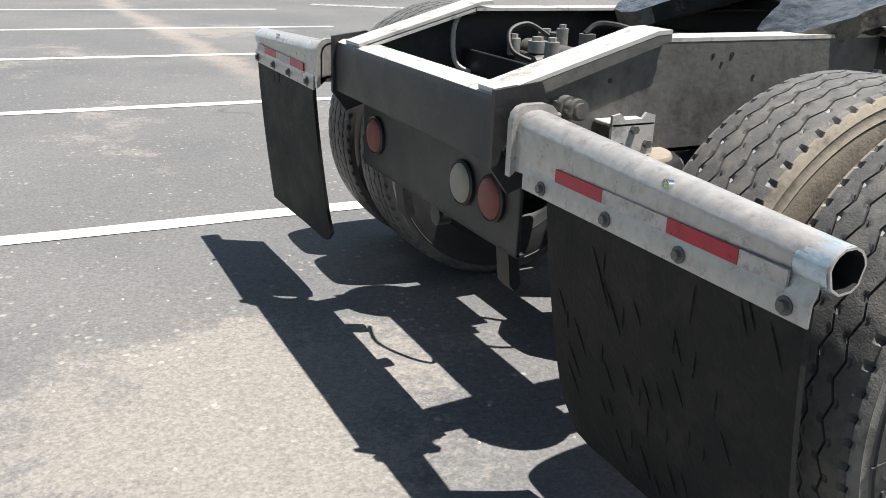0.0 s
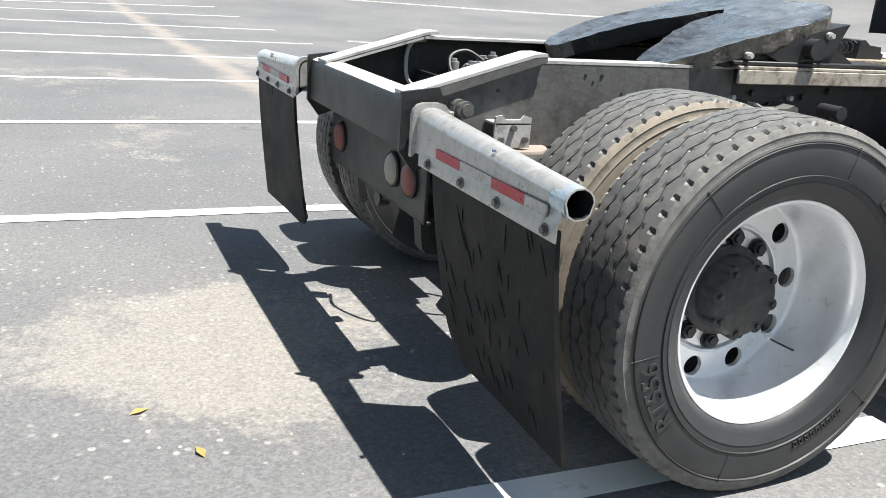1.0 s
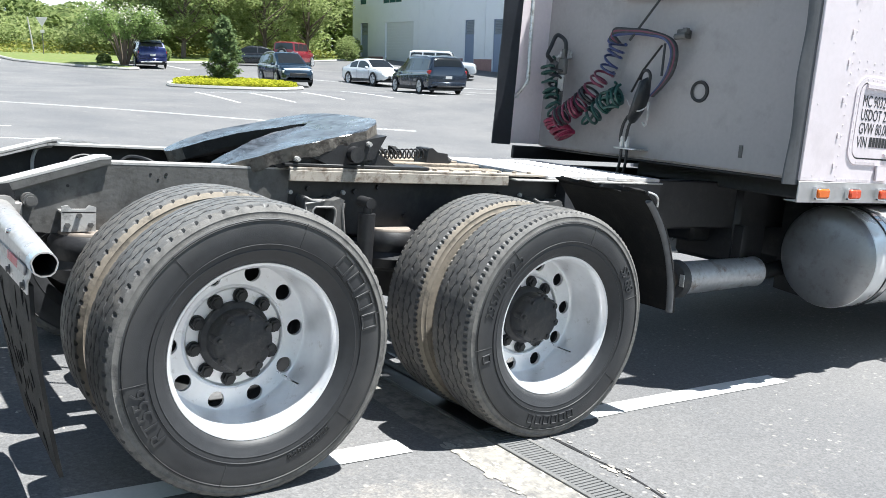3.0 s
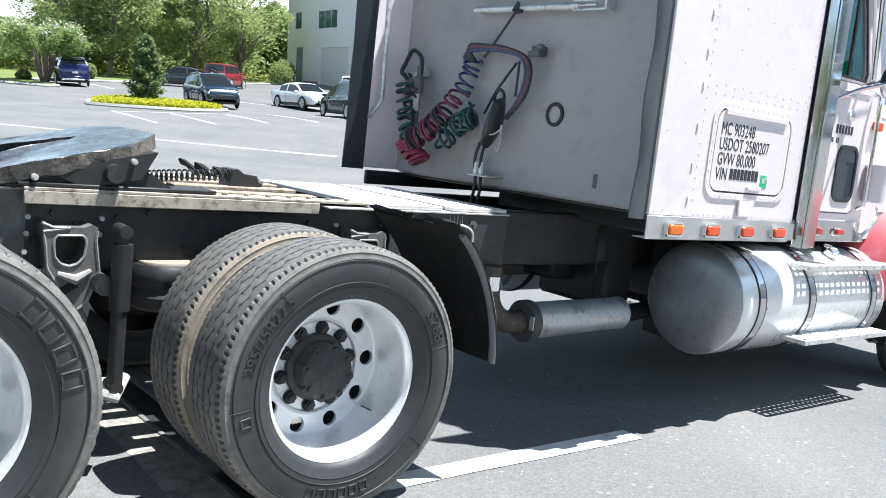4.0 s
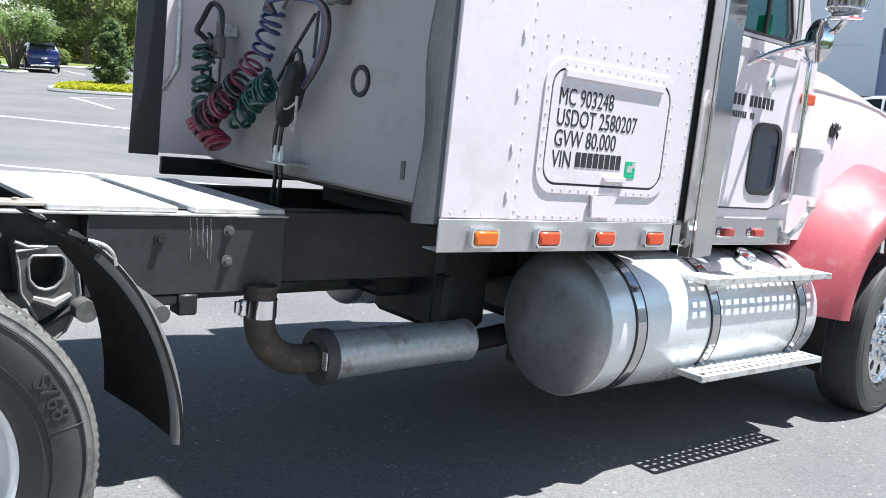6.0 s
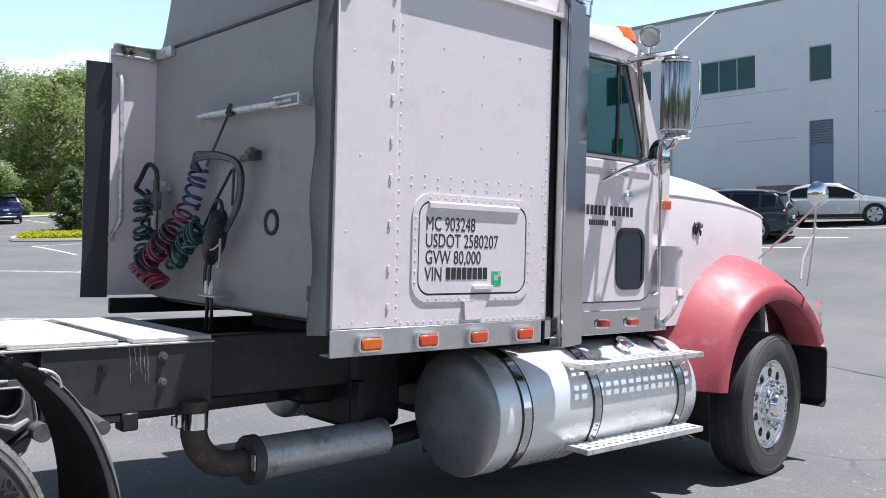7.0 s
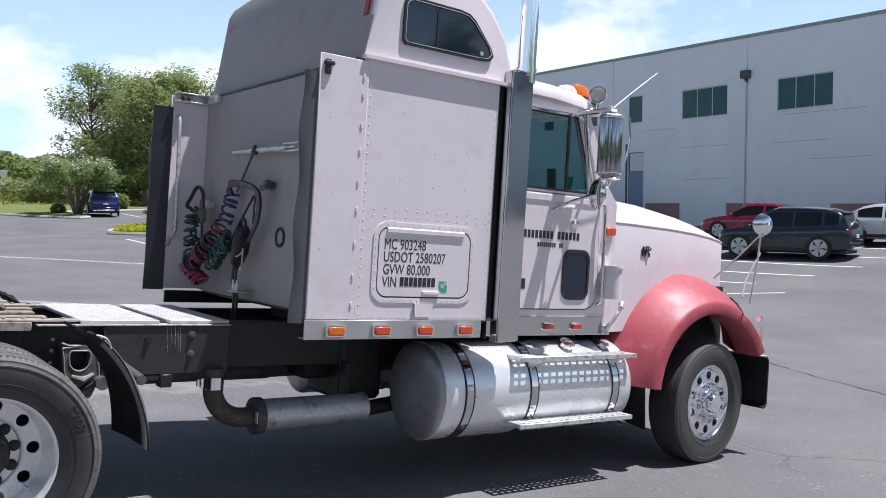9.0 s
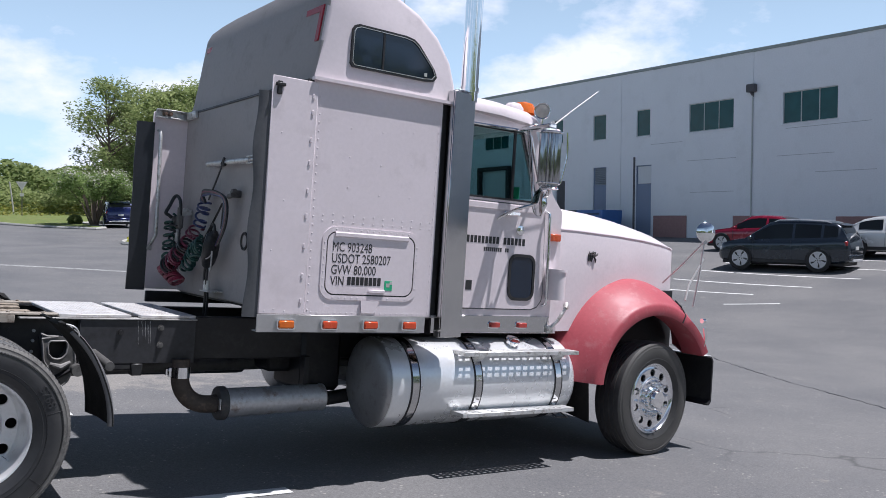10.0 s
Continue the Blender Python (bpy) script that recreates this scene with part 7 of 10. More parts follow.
part("cab_sill", bm, STEEL, truck, "bright stainless cab sill")
for x in (4.76, 5.02):
    bm = bm_new()
    prism(bm, rounded(x - 0.055, x + 0.055, 1.02, 1.075, 0.025, 3), "y", CR - 0.008, CR - 0.016)
    bz = part("marker_lamp", bm, CHROME, truck, "red marker lamp in a chrome bezel")
    bm = bm_new()
    box(bm, (x - 0.04, CR - 0.036, 1.03), (x + 0.04, CR - 0.016, 1.066), 0.01)
    part("lens", bm, surface("red marker lens", (0.45, 0.06, 0.05), 0.3) if x < 5 else bpy.data.materials["red marker lens"], bz)

# cowl fittings: orange side marker, white canister, hood latch
bm = bm_new()
box(bm, (5.255, CR - 0.032, 1.70), (5.355, CR, 1.755), 0.008)
part("side_marker", bm, surface("orange-red lens", (0.62, 0.10, 0.03), 0.3), truck, "orange-red cowl side marker")
bm = bm_new()
rod(bm, (5.29, CR - 0.075, 1.25), (5.29, CR - 0.075, 1.465), 0.07, n=20)
rod(bm, (5.29, CR - 0.075, 1.465), (5.29, CR - 0.075, 1.485), 0.08, n=20)
box(bm, (5.27, CR - 0.02, 1.28), (5.31, CR + 0.01, 1.44))
part("canister", bm, PAINT, truck, "white intake canister")
bm = bm_new()
sweep(bm, [(5.30, CR - 0.03, 1.03), (5.34, CR - 0.06, 1.09), (5.42, CR - 0.06, 1.19)], 0.014, 8)
rod(bm, (5.41, CR - 0.07, 1.185), (5.43, CR - 0.05, 1.22), 0.022, n=10)
box(bm, (5.27, CR - 0.03, 0.99), (5.33, CR + 0.01, 1.05))
part("hood_latch", bm, ALU, truck, "rubber hood latch")

bm = bm_new()
sweep(bm, [(5.215, CR - 0.008, 1.20), (5.215, CR - 0.05, 1.22), (5.215, CR - 0.055, 1.26), (5.20, CR - 0.055, 1.86), (5.20, CR - 0.05, 1.90), (5.20, CR - 0.008, 1.92)], 0.013, 10)
part("grab_handle", bm, CHROME, truck, "tall chrome grab handle beside the door")

# exhaust stack with flat guard plate, turned a little outwards beside the sleeper
GUARD = pose(4.17, -1.272, 0, 0, 0, 15)
bm = bm_new()
box(bm, (-0.108, -0.007, 0.985), (0.108, 0.007, 2.640), 0.004)
guard = part("stack_guard", bm, STEEL, truck, "tall flat stainless exhaust guard", GUARD)
for x in (-0.108, 0.096):
    bm = bm_new()
    box(bm, (x, 0.008, 0.985), (x + 0.012, 0.06, 2.640), 0.003)
    part("guard_flange", bm, STEEL, guard)
bm = bm_new()
for z in (2.622, 2.646):
    box(bm, (-0.07, -0.004, z), (0.085, 0.12, z + 0.010), 0.003)
part("guard_cap", bm, DULL_CHROME, guard, "folded cap with clamp bolts")
# black strips added behind the guard, standing in for the gap's shade
bm = bm_new()
box(bm, (4.04, -1.21, 1.0), (4.052, -1.06, 2.56), 0.003)
box(bm, (4.07, -1.02, 1.0), (4.12, -0.99, 2.56), 0.003)
part("gap_filler", bm, BLACK, truck, "added black strip for shade in the gap before the cab")
inv = GUARD.inverted()
bm = bm_new()
sweep(bm, [inv @ Vector((4.23, -1.19, z)) for z in (1.1, 2.61)], 0.05, 20)
part("stack_lower_pipe", bm, RUST, guard)
bm = bm_new()
sweep(bm, [inv @ Vector(p) for p in ((4.245, -1.205, 2.60), (4.245, -1.205, 4.05), (4.205, -1.205, 4.2), (4.11, -1.205, 4.28))], 0.061, 28)
rod(bm, inv @ Vector((4.245, -1.205, 2.665)), inv @ Vector((4.245, -1.205, 2.695)), 0.067, n=28)
part("stack_pipe", bm, CHROME, guard, "chrome exhaust stack")

# roof furniture
bm = bm_new()
SPOT = pose(5.055, -1.045, 2.672, 0, 0, -48) @ Matrix.Scale(0.88, 4)
lathe(bm, [(0.0005, 0.075), (0.035, 0.068), (0.058, 0.045), (0.070, 0.012), (0.0735, -0.004), (0.070, -0.012), (0.062, -0.010)], 32, SPOT)
rod(bm, (5.06, -1.04, 2.55), (5.06, -1.045, 2.62), 0.014, n=10)
box(bm, (4.96, -1.06, 2.535), (5.11, -0.97, 2.565), 0.01)
spot = part("spot_lamp", bm, CHROME, truck, "round chrome spot lamp")
bm = bm_new()
lathe(bm, [(0.064, -0.006), (0.05, -0.013), (0.025, -0.018), (0.0005, -0.019)], 28, SPOT)
part("lens", bm, surface("spot lamp glass", (0.42, 0.40, 0.37), 0.15, vary=0.15, patch=30), spot, "clear grey lamp glass")
bm = bm_new()
lathe(bm, [(0.085, 0.0), (0.083, 0.03), (0.06, 0.065), (0.0005, 0.08)], 28, Matrix.Translation((5.03, -0.86, 2.665)) @ pose(0, 0, 0, 90) @ Matrix.Diagonal((1.15, 1.2, 0.9, 1)))
part("roof_beacon", bm, AMBER, truck, "amber roof marker")
bm = bm_new()
lathe(bm, [(0.08, 0.0), (0.078, 0.03), (0.05, 0.06), (0.0005, 0.07)], 24, Matrix.Translation((4.925, -0.86, 2.655)) @ pose(0, 0, 0, 90) @ Matrix.Diagonal((1.15, 1.2, 0.9, 1)))
part("roof_horn_cover", bm, PAINT, truck)
bm = bm_new()
sweep(bm, [(5.04, -1.16, 2.53), (5.24, -1.185, 2.695), (5.46, -1.21, 2.865)], [0.007, 0.005, 0.004], 6)
rod(bm, (5.03, -1.16, 2.50), (5.07, -1.16, 2.58), 0.014, n=8)
part("antenna", bm, ALU, truck, "tilted whip antenna")
bm = bm_new()
sweep(bm, [(4.80, 0.7, 2.7), (4.84, 0.7, 3.9)], 0.003, 5)
part("antenna", bm, ALU, truck)

# west coast mirror with brackets and convex mirrors
MIRROR = surface("mirror glass", (0.80, 0.82, 0.83), 0.025, metal=1.0, vary=0.02, rough_vary=0.01)
MIR = pose(4.975, -1.325, 0, 0, 0, -35)
bm = bm_new()
prof = [((0.074 + 0.0065 * math.cos(radians(a * 14))) * math.cos(radians(a)), (0.058 + 0.0065 * math.cos(radians(a * 14))) * math.sin(radians(a))) for a in range(0, 360, 5)]
verts, faces = [], []
zs = ((2.075, 0.55), (2.083, 0.86), (2.105, 1.0), (2.46, 1.0), (2.485, 0.86), (2.493, 0.55))
for zz, f in zs:
    verts += [MIR @ Vector((u * f, v * f, zz)) for u, v in prof]
k = len(prof)
for a in range(len(zs) - 1):
    faces += [[a * k + i, a * k + (i + 1) % k, (a + 1) * k + (i + 1) % k, (a + 1) * k + i] for i in range(k)]
faces += [list(range(k)), list(range((len(zs) - 1) * k, len(zs) * k))]
poly(bm, verts, faces)
mirror = part("wing_mirror", bm, DULL_CHROME, truck, "tall fluted chrome wing mirror", pose(-0.065, 0, 0), angle=60)
for zz in (2.10, 2.465):
    bm = bm_new()
    sweep(bm, [MIR @ Vector((0.081 * math.cos(radians(a)), 0.065 * math.sin(radians(a)), zz)) for a in range(0, 360, 15)], 0.006, 6, closed=True)
    part("band", bm, CHROME, mirror, "chrome end band")
bm = bm_new()
lathe(bm, [(0.0005, 0.05), (0.04, 0.042), (0.07, 0.02), (0.082, 0.0), (0.07, -0.006), (0.0005, -0.012)], 24, pose(4.985, -1.325, 2.06, 90) @ Matrix.Diagonal((0.75, 0.7, 1.0, 1)))
part("spot_shell", bm, CHROME, mirror, "small chrome mirror shell")
for pts, r in (([(5.05, CR, 2.52), (5.04, -1.15, 2.53), (5.02, -1.30, 2.525), (4.995, -1.335, 2.49)], 0.015), ([(4.93, CR, 2.50), (5.0, -1.2, 2.515), (5.0, -1.31, 2.50)], 0.012), ([(4.99, -1.335, 2.09), (5.0, -1.30, 2.02), (5.02, -1.15, 1.97), (5.08, CR, 1.94)], 0.013),
               ([(4.80, CR, 1.83), (4.88, -1.08, 1.90), (5.0, -1.22, 1.97), (4.99, -1.32, 2.05)], 0.011), ([(4.95, -1.10, 2.53), (5.06, -1.08, 1.95)], 0.013), ([(5.055, -1.41, 2.47), (5.06, -1.415, 2.3), (5.03, -1.39, 2.1)], 0.007)):
    bm = bm_new()
    sweep(bm, arc_line(pts), r, 8)
    part("mirror_bracket", bm, CHROME, mirror, "chrome mirror bracket tube")
bm = bm_new()
box(bm, (4.94, -1.345, 2.495), (5.01, -1.02, 2.53), 0.010)
part("mirror_bracket", bm, CHROME, mirror, "flat chrome mirror arm")
bm = bm_new()
OVAL = Matrix.Translation((5.0, -1.215, 1.962)) @ Matrix.Rotation(radians(-82), 4, "Z") @ Matrix.Diagonal((0.92, 1.0, 1.42, 1))
lathe(bm, [(0.0005, 0.06), (0.035, 0.05), (0.062, 0.02), (0.070, 0.0), (0.072, -0.006), (0.067, -0.010)], 28, OVAL)
oval = part("convex_mirror", bm, CHROME, mirror, "oval chrome convex mirror")
bm = bm_new()
lathe(bm, [(0.068, -0.007), (0.05, -0.015), (0.025, -0.020), (0.0005, -0.022)], 28, OVAL)
part("glass", bm, MIRROR, oval, "convex mirror glass")

# fuel tank, straps, cap
bm = bm_new()
TANK = pose(0, -0.86, 0.633)
lathe(bm, [(0.303, 3.806), (0.3105, 3.812), (0.3105, 5.42), (0.302, 5.442), (0.28, 5.455), (0.2, 5.475), (0.0005, 5.485)], 72, TANK @ pose(0, 0, 0, 0, 0, -90))
tank = part("fuel_tank", bm, POLISH, truck, "polished aluminium cylindrical fuel tank", angle=45)
# satin head, its grey lowered to hold the shade on this end
bm = bm_new()
lathe(bm, [(0.0005, 3.742), (0.12, 3.748), (0.22, 3.762), (0.28, 3.778), (0.302, 3.792), (0.3075, 3.806), (0.296, 3.812)], 64, TANK @ pose(0, 0, 0, 0, 0, -90))
part("tank_head", bm, surface("satin tank head, shaded", (0.38, 0.38, 0.39), 0.42, metal=0.7, vary=0.08, patch=5, dirt=(0.28, 0.27, 0.26), dirt_amount=0.3), tank, "satin domed tank head, grey darkened for shade", angle=50)
for x in (3.99, 4.52, 5.275):
    bm = bm_new()
    lathe(bm, [(0.3108, x - 0.028), (0.3155, x - 0.026), (0.3155, x + 0.026), (0.3108, x + 0.028)], 72, TANK @ pose(0, 0, 0, 0, 0, -90))
    strap = part("tank_strap", bm, STEEL, tank, "steel tank strap on black rubber")
    bm = bm_new()
    for o in (-0.033, 0.033):
        lathe(bm, [(0.3106, x + o - 0.005), (0.3145, x + o - 0.004), (0.3145, x + o + 0.004), (0.3106, x + o + 0.005)], 72, TANK @ pose(0, 0, 0, 0, 0, -90))
    part("strap_rubber", bm, BLACK, strap)
bm = bm_new()
lathe(bm, [(0.045, -0.31), (0.045, -0.325), (0.055, -0.33), (0.055, -0.35), (0.05, -0.356), (0.0005, -0.358)], 28, pose(4.925, -0.86, 0.633, -62))
part("tank_cap", bm, CHROME, tank, "chrome filler cap")
bm = bm_new()
box(bm, (4.0, -0.62, 0.90), (5.4, -0.42, 0.975))
for x in (4.0, 4.52, 5.28):
    prism(bm, [(-0.42, 0.98), (-0.55, 0.98), (-0.62, 0.90), (-0.58, 0.40), (-0.80, 0.31), (-0.42, 0.34)], "x", x - 0.03, x + 0.03)
part("tank_bracket", bm, BLACK, truck, "black tank brackets")

# the tank on the other side
bm = bm_new()
OTHER = pose(0.12, side(-0.86), 0.61)
lathe(bm, [(0.303, 3.806), (0.3105, 3.812), (0.3105, 5.42), (0.302, 5.442), (0.28, 5.455), (0.2, 5.475), (0.0005, 5.485)], 48, OTHER @ pose(0, 0, 0, 0, 0, -90))
tank2 = part("fuel_tank", bm, POLISH, truck, "polished aluminium cylindrical fuel tank", angle=45)
bm = bm_new()
lathe(bm, [(0.0005, 3.742), (0.12, 3.748), (0.22, 3.762), (0.28, 3.778), (0.302, 3.792), (0.3075, 3.806), (0.296, 3.812)], 48, OTHER @ pose(0, 0, 0, 0, 0, -90))
part("tank_head", bm, bpy.data.materials["satin tank head, shaded"], tank2, "satin domed tank head, grey darkened for shade", angle=50)
for x in (3.99, 4.52, 5.275):
    bm = bm_new()
    lathe(bm, [(0.3108, x - 0.028), (0.3155, x - 0.026), (0.3155, x + 0.026), (0.3108, x + 0.028)], 48, OTHER @ pose(0, 0, 0, 0, 0, -90))
    part("tank_strap", bm, BLACK, tank2, "black tank strap")

def grating_step(x0, x1, y0, y1, z0, z1, rows, cols, label, bar):
    """A step with a solid nosing and rows of punched holes."""
    bm = bm_new()
    box(bm, (x0, y0, z0), (x1, y0 + 0.022, z1), 0.003)
    box(bm, (x0, y1 - 0.018, z0), (x1, y1, z1), 0.003)
    box(bm, (x0 + 0.002, y0 + 0.004, z0 + 0.002), (x0 + 0.03, y1 - 0.003, z1 - 0.0005), 0.002)
    box(bm, (x1 - 0.03, y0 + 0.004, z0 + 0.002), (x1 - 0.002, y1 - 0.003, z1 - 0.0005), 0.002)
    pitch = (y1 - y0 - 0.04) / rows
    for r in range(1, rows):
        y = y0 + 0.022 + pitch * r
        w = bar * (2.3 if rows == 4 and r == 2 else 1.0)
        box(bm, (x0 + 0.02, y - w, z1 - 0.008), (x1 - 0.02, y + w, z1 - 0.001), 0.001)
    cp = (x1 - x0 - 0.06) / cols
    for c in range(1, cols):
        x = x0 + 0.03 + cp * c
        w = bar * 1.7 if rows == 4 else bar * 1.2
        box(bm, (x - w, y0 + 0.02, z1 - 0.0085), (x + w, y1 - 0.016, z1 - 0.0015), 0.001)
    return part("tank_step", bm, ALU, truck, label)


# upper step: rows of small punched holes in pairs, front apron folded down
bm = bm_new()
SX0, SX1 = 4.35, 5.43
box(bm, (SX0, -1.212, 0.845), (SX1, -1.2025, 0.875), 0.003)
box(bm, (SX0, -1.003, 0.845), (SX1, -0.985, 0.875), 0.003)
for y0, y1 in ((-1.1895, -1.1815), (-1.1665, -1.134), (-1.120, -1.106), (-1.092, -1.06), (-1.045, -1.03)):
    box(bm, (SX0 + 0.02, y0, 0.867), (SX1 - 0.02, y1, 0.874), 0.001)
for a, c in ((SX0 + 0.002, SX0 + 0.03), (SX1 - 0.03, SX1 - 0.002)):
    box(bm, (a, -1.204, 0.847), (c, -0.99, 0.8745), 0.002)
for k in range(1, 16):
    x = SX0 + 0.014 + 0.06575 * k
    box(bm, (x - 0.011, -1.204, 0.8665), (x + 0.011, -0.99, 0.8735), 0.001)
part("tank_step", bm, ALU, truck, "white-worn punched aluminium upper step")
grating_step(4.33, 5.362, -1.265, -1.03, 0.428, 0.458, 5, 18, "white-worn punched aluminium lower step", 0.013)
for x in (4.52, 5.275):
    bm = bm_new()
    prism(bm, [(-1.20, 0.845), (-0.99, 0.845), (-1.10, 0.77), (-1.13, 0.80)], "x", x - 0.03, x + 0.03)
    part("step_bracket", bm, ALU, truck)
    bm = bm_new()
    sweep(bm, [(x, -1.13, 0.47), (x, -1.08, 0.42), (x, -0.98, 0.37)], 0.016, 8)
    part("step_bracket", bm, ALU, truck)
bm = bm_new()
sweep(bm, [(5.2, -1.15, 0.43), (5.25, -1.2, 0.38), (5.36, -1.2, 0.37), (5.3, -1.12, 0.43)], 0.006, 6)
part("loose_wire", bm, BLACK, truck)

# hood
hood_s = [(5.385, 0.985, 0.995, 1.80, 2.02), (5.6, 0.98, 1.0, 1.80, 2.02), (6.1, 0.935, 1.15, 1.79, 1.995), (6.5, 0.865, 1.28, 1.775, 1.955), (6.8, 0.795, 1.32, 1.755, 1.91), (6.97, 0.755, 1.33, 1.735, 1.88), (7.02, 0.745, 1.33, 1.72, 1.865), (7.035, 0.733, 1.345, 1.70, 1.84)]


def hood_half(w, zb, zs_, zt):
    h = zt - zs_
    return [(-w, zb), (-w, (zb + zs_) / 2), (-w + 0.004, zs_ - 0.02), (-w + 0.010, zs_), (-w + 0.03, zs_ + 0.018), (-w + 0.10, zs_ + 0.35 * h), (-w + 0.22, zs_ + 0.70 * h), (-w + 0.38, zs_ + 0.92 * h), (0, zt)]


bm = bm_new()
rows = []
for x, w, zb, zs_, zt in hood_s:
    half = hood_half(w, zb, zs_, zt)
    full = half + [(-y, zz) for y, zz in reversed(half[:-1])]
    rows.append([(x, YC + y, zz) for y, zz in full])
n = len(rows[0])
verts = [v for r in rows for v in r]
faces = [[a * n + i, a * n + i + 1, (a + 1) * n + i + 1, (a + 1) * n + i] for a in range(len(rows) - 1) for i in range(n - 1)]
faces += [list(range((len(rows) - 1) * n, len(rows) * n))]
poly(bm, verts, faces)
hood = part("hood", bm, PAINT, truck, "white sloping engine hood", angle=30)
bm = bm_new()
for x, w, zb, zs_, zt in ((5.381, 0.986, 0.995, 1.80, 2.02),):
    half = hood_half(w, zb, zs_, zt)
    sweep(bm, [(x, YC + y, zz) for y, zz in half + [(-y, zz) for y, zz in reversed(half[:-1])]], 0.006, 6)
part("hood_gasket", bm, BLACK, hood)
for sd in (-1, 1):
    bm = bm_new()
    sweep(bm, [(x, YC + sd * (w - 0.011), zs_ + 0.002) for x, w, zb, zs_, zt in hood_s[:-1]], 0.011, 8)
    part("hood_crease", bm, PAINT, hood, "raised white crease along the hood")
bm = bm_new()
box(bm, (7.0, YC - 0.62, 0.86), (7.09, YC + 0.62, 1.70), 0.04)
for i in range(12):
    y = YC - 0.55 + 0.1 * i
    box(bm, (7.085, y - 0.01, 0.9), (7.10, y + 0.01, 1.66), 0.003)
part("grille", bm, CHROME, hood, "chrome grille")
bm = bm_new()
for dx, dz, ln_, an in ((0, 0, 0.09, 80), (0.02, 0.01, 0.07, 60), (-0.025, 0.0, 0.08, 100), (0.045, 0.015, 0.05, 40), (-0.04, -0.01, 0.06, 95), (0.03, -0.02, 0.06, 115), (0.0, 0.03, 0.07, 10)):
    a = radians(an)
    c = Vector((5.80 + dx, YC - 0.968, 1.605 + dz))
    d = Vector((math.cos(a), 0, math.sin(a))) * ln_ / 2
    sweep(bm, [c - d, c + Vector((0.006, -0.002, 0)), c + d], [0.003, 0.009, 0.003], 5)
part("hood_emblem", bm, INK, hood, "dark scribbled hood emblem shape")
bm = bm_new()
box(bm, (5.45, YC - 0.80, 0.60), (7.0, YC - 0.70, 1.35))
box(bm, (5.5, YC - 0.7, 0.62), (6.95, YC + 0.7, 1.1))
box(bm, (5.5, YC + 0.70, 0.60), (7.0, YC + 0.80, 1.35))
part("engine_bay", bm, BLACK, truck, "black inner wheel well and engine mass")

# front fenders: flared arches over the steer wheels
for s in (-1, 1):
    bm = bm_new()
    rows = []
    cxw, czw = 6.315, 0.565
    for i in range(33):
        th = 176 - (176 - 24) * i / 32
        a = radians(th)
        front = max(0.0, (70 - th) / 46)
        rear = max(0.0, (th - 120) / 56)
        top = 0.88 - 0.12 * front ** 1.3 + 0.02 * rear
        sec = [(0.60, -0.98), (0.592, -1.188), (0.595, -1.203), (0.605, -1.208), (0.672, -1.206), (0.690, -1.196), (0.700, -1.178), (0.745, -1.12), (0.80, -1.035), (0.845, -0.95), (top - 0.005, -0.86), (top, -0.76)]
        row = []
        for r, y in sec:
            r = r + 0.03 * front * (r < 0.68)
            if r > 0.75:
                r = min(r, top)
            yy = YC + (y - YC) if s < 0 else side(y)
            row.append((cxw + r * math.cos(a) * (1.0 if th < 90 else 1.0), yy, czw + r * math.sin(a)))
        rows.append(row)
    n = len(rows[0])
    verts = [v for r in rows for v in r]
    faces = [[a * n + i, a * n + i + 1, (a + 1) * n + i + 1, (a + 1) * n + i] for a in range(len(rows) - 1) for i in range(n - 1)]
    faces += [list(range(n)), list(range((len(rows) - 1) * n, len(rows) * n))]
    poly(bm, verts, faces)
    fend = part("front_fender", bm, RED, truck, "faded red flared front fender", angle=40)
    bm = bm_new()
    m = pose(6.84, -0.99 if s < 0 else side(-0.99), 1.05)
    lathe(bm, [(0.0005, 0.02), (0.08, 0.02), (0.092, 0.0), (0.095, -0.05), (0.07, -0.10), (0.0005, -0.12)], 28, m @ pose(0, 0, 0, 0, 0, 90) )
    part("headlamp", bm, CHROME, fend, "chrome headlamp shell")
    bm = bm_new()
    y = -1.195 if s < 0 else side(-1.195)
    rod(bm, (6.86, y, 1.12), (6.895, y, 1.12), 0.021, n=14)
    sweep(bm, [(6.9, y, 1.06), (6.92, y, 0.98), (6.90, y, 0.90)], 0.014, 8)
    part("turn_lamp", bm, CHROME, fend)
    bm = bm_new()
    a = radians(62)
    yy = (lambda v: v) if s < 0 else side
    pts = [(cxw + (r + 0.006) * math.cos(a), yy(y), czw + (r + 0.006) * math.sin(a)) for r, y in ((0.60, -1.21), (0.67, -1.211), (0.70, -1.182), (0.75, -1.122), (0.80, -1.038))]
    sweep(bm, pts, 0.006, 6)
    part("fender_strap", bm, BLACK, fend)
    # round hood mirror on a tripod
    bm = bm_new()
    y = -1.17 if s < 0 else side(-1.17)
    lathe(bm, [(0.0005, 0.045), (0.045, 0.035), (0.084, 0.0), (0.088, -0.008), (0.084, -0.012), (0.045, -0.03), (0.0005, -0.036)], 28, pose(6.865, y, 1.88, 0, 0, -25 if s < 0 else 25))
    hm = part("fender_mirror", bm, CHROME, truck, "round chrome fender mirror on thin rods")
    bm = bm_new()
    sweep(bm, [(6.865, y, 1.87), (6.83, y, 1.55), (6.78, y + s * -0.01, 1.24)], 0.008, 8)
    sweep(bm, [(6.86, y, 1.80), (6.84, y - s * 0.2, 1.60), (6.82, y - s * 0.40, 1.42)], 0.008, 8)
    sweep(bm, [(6.865, y, 1.65), (6.72, y - s * 0.02, 1.42), (6.66, y, 1.29)], 0.008, 8)
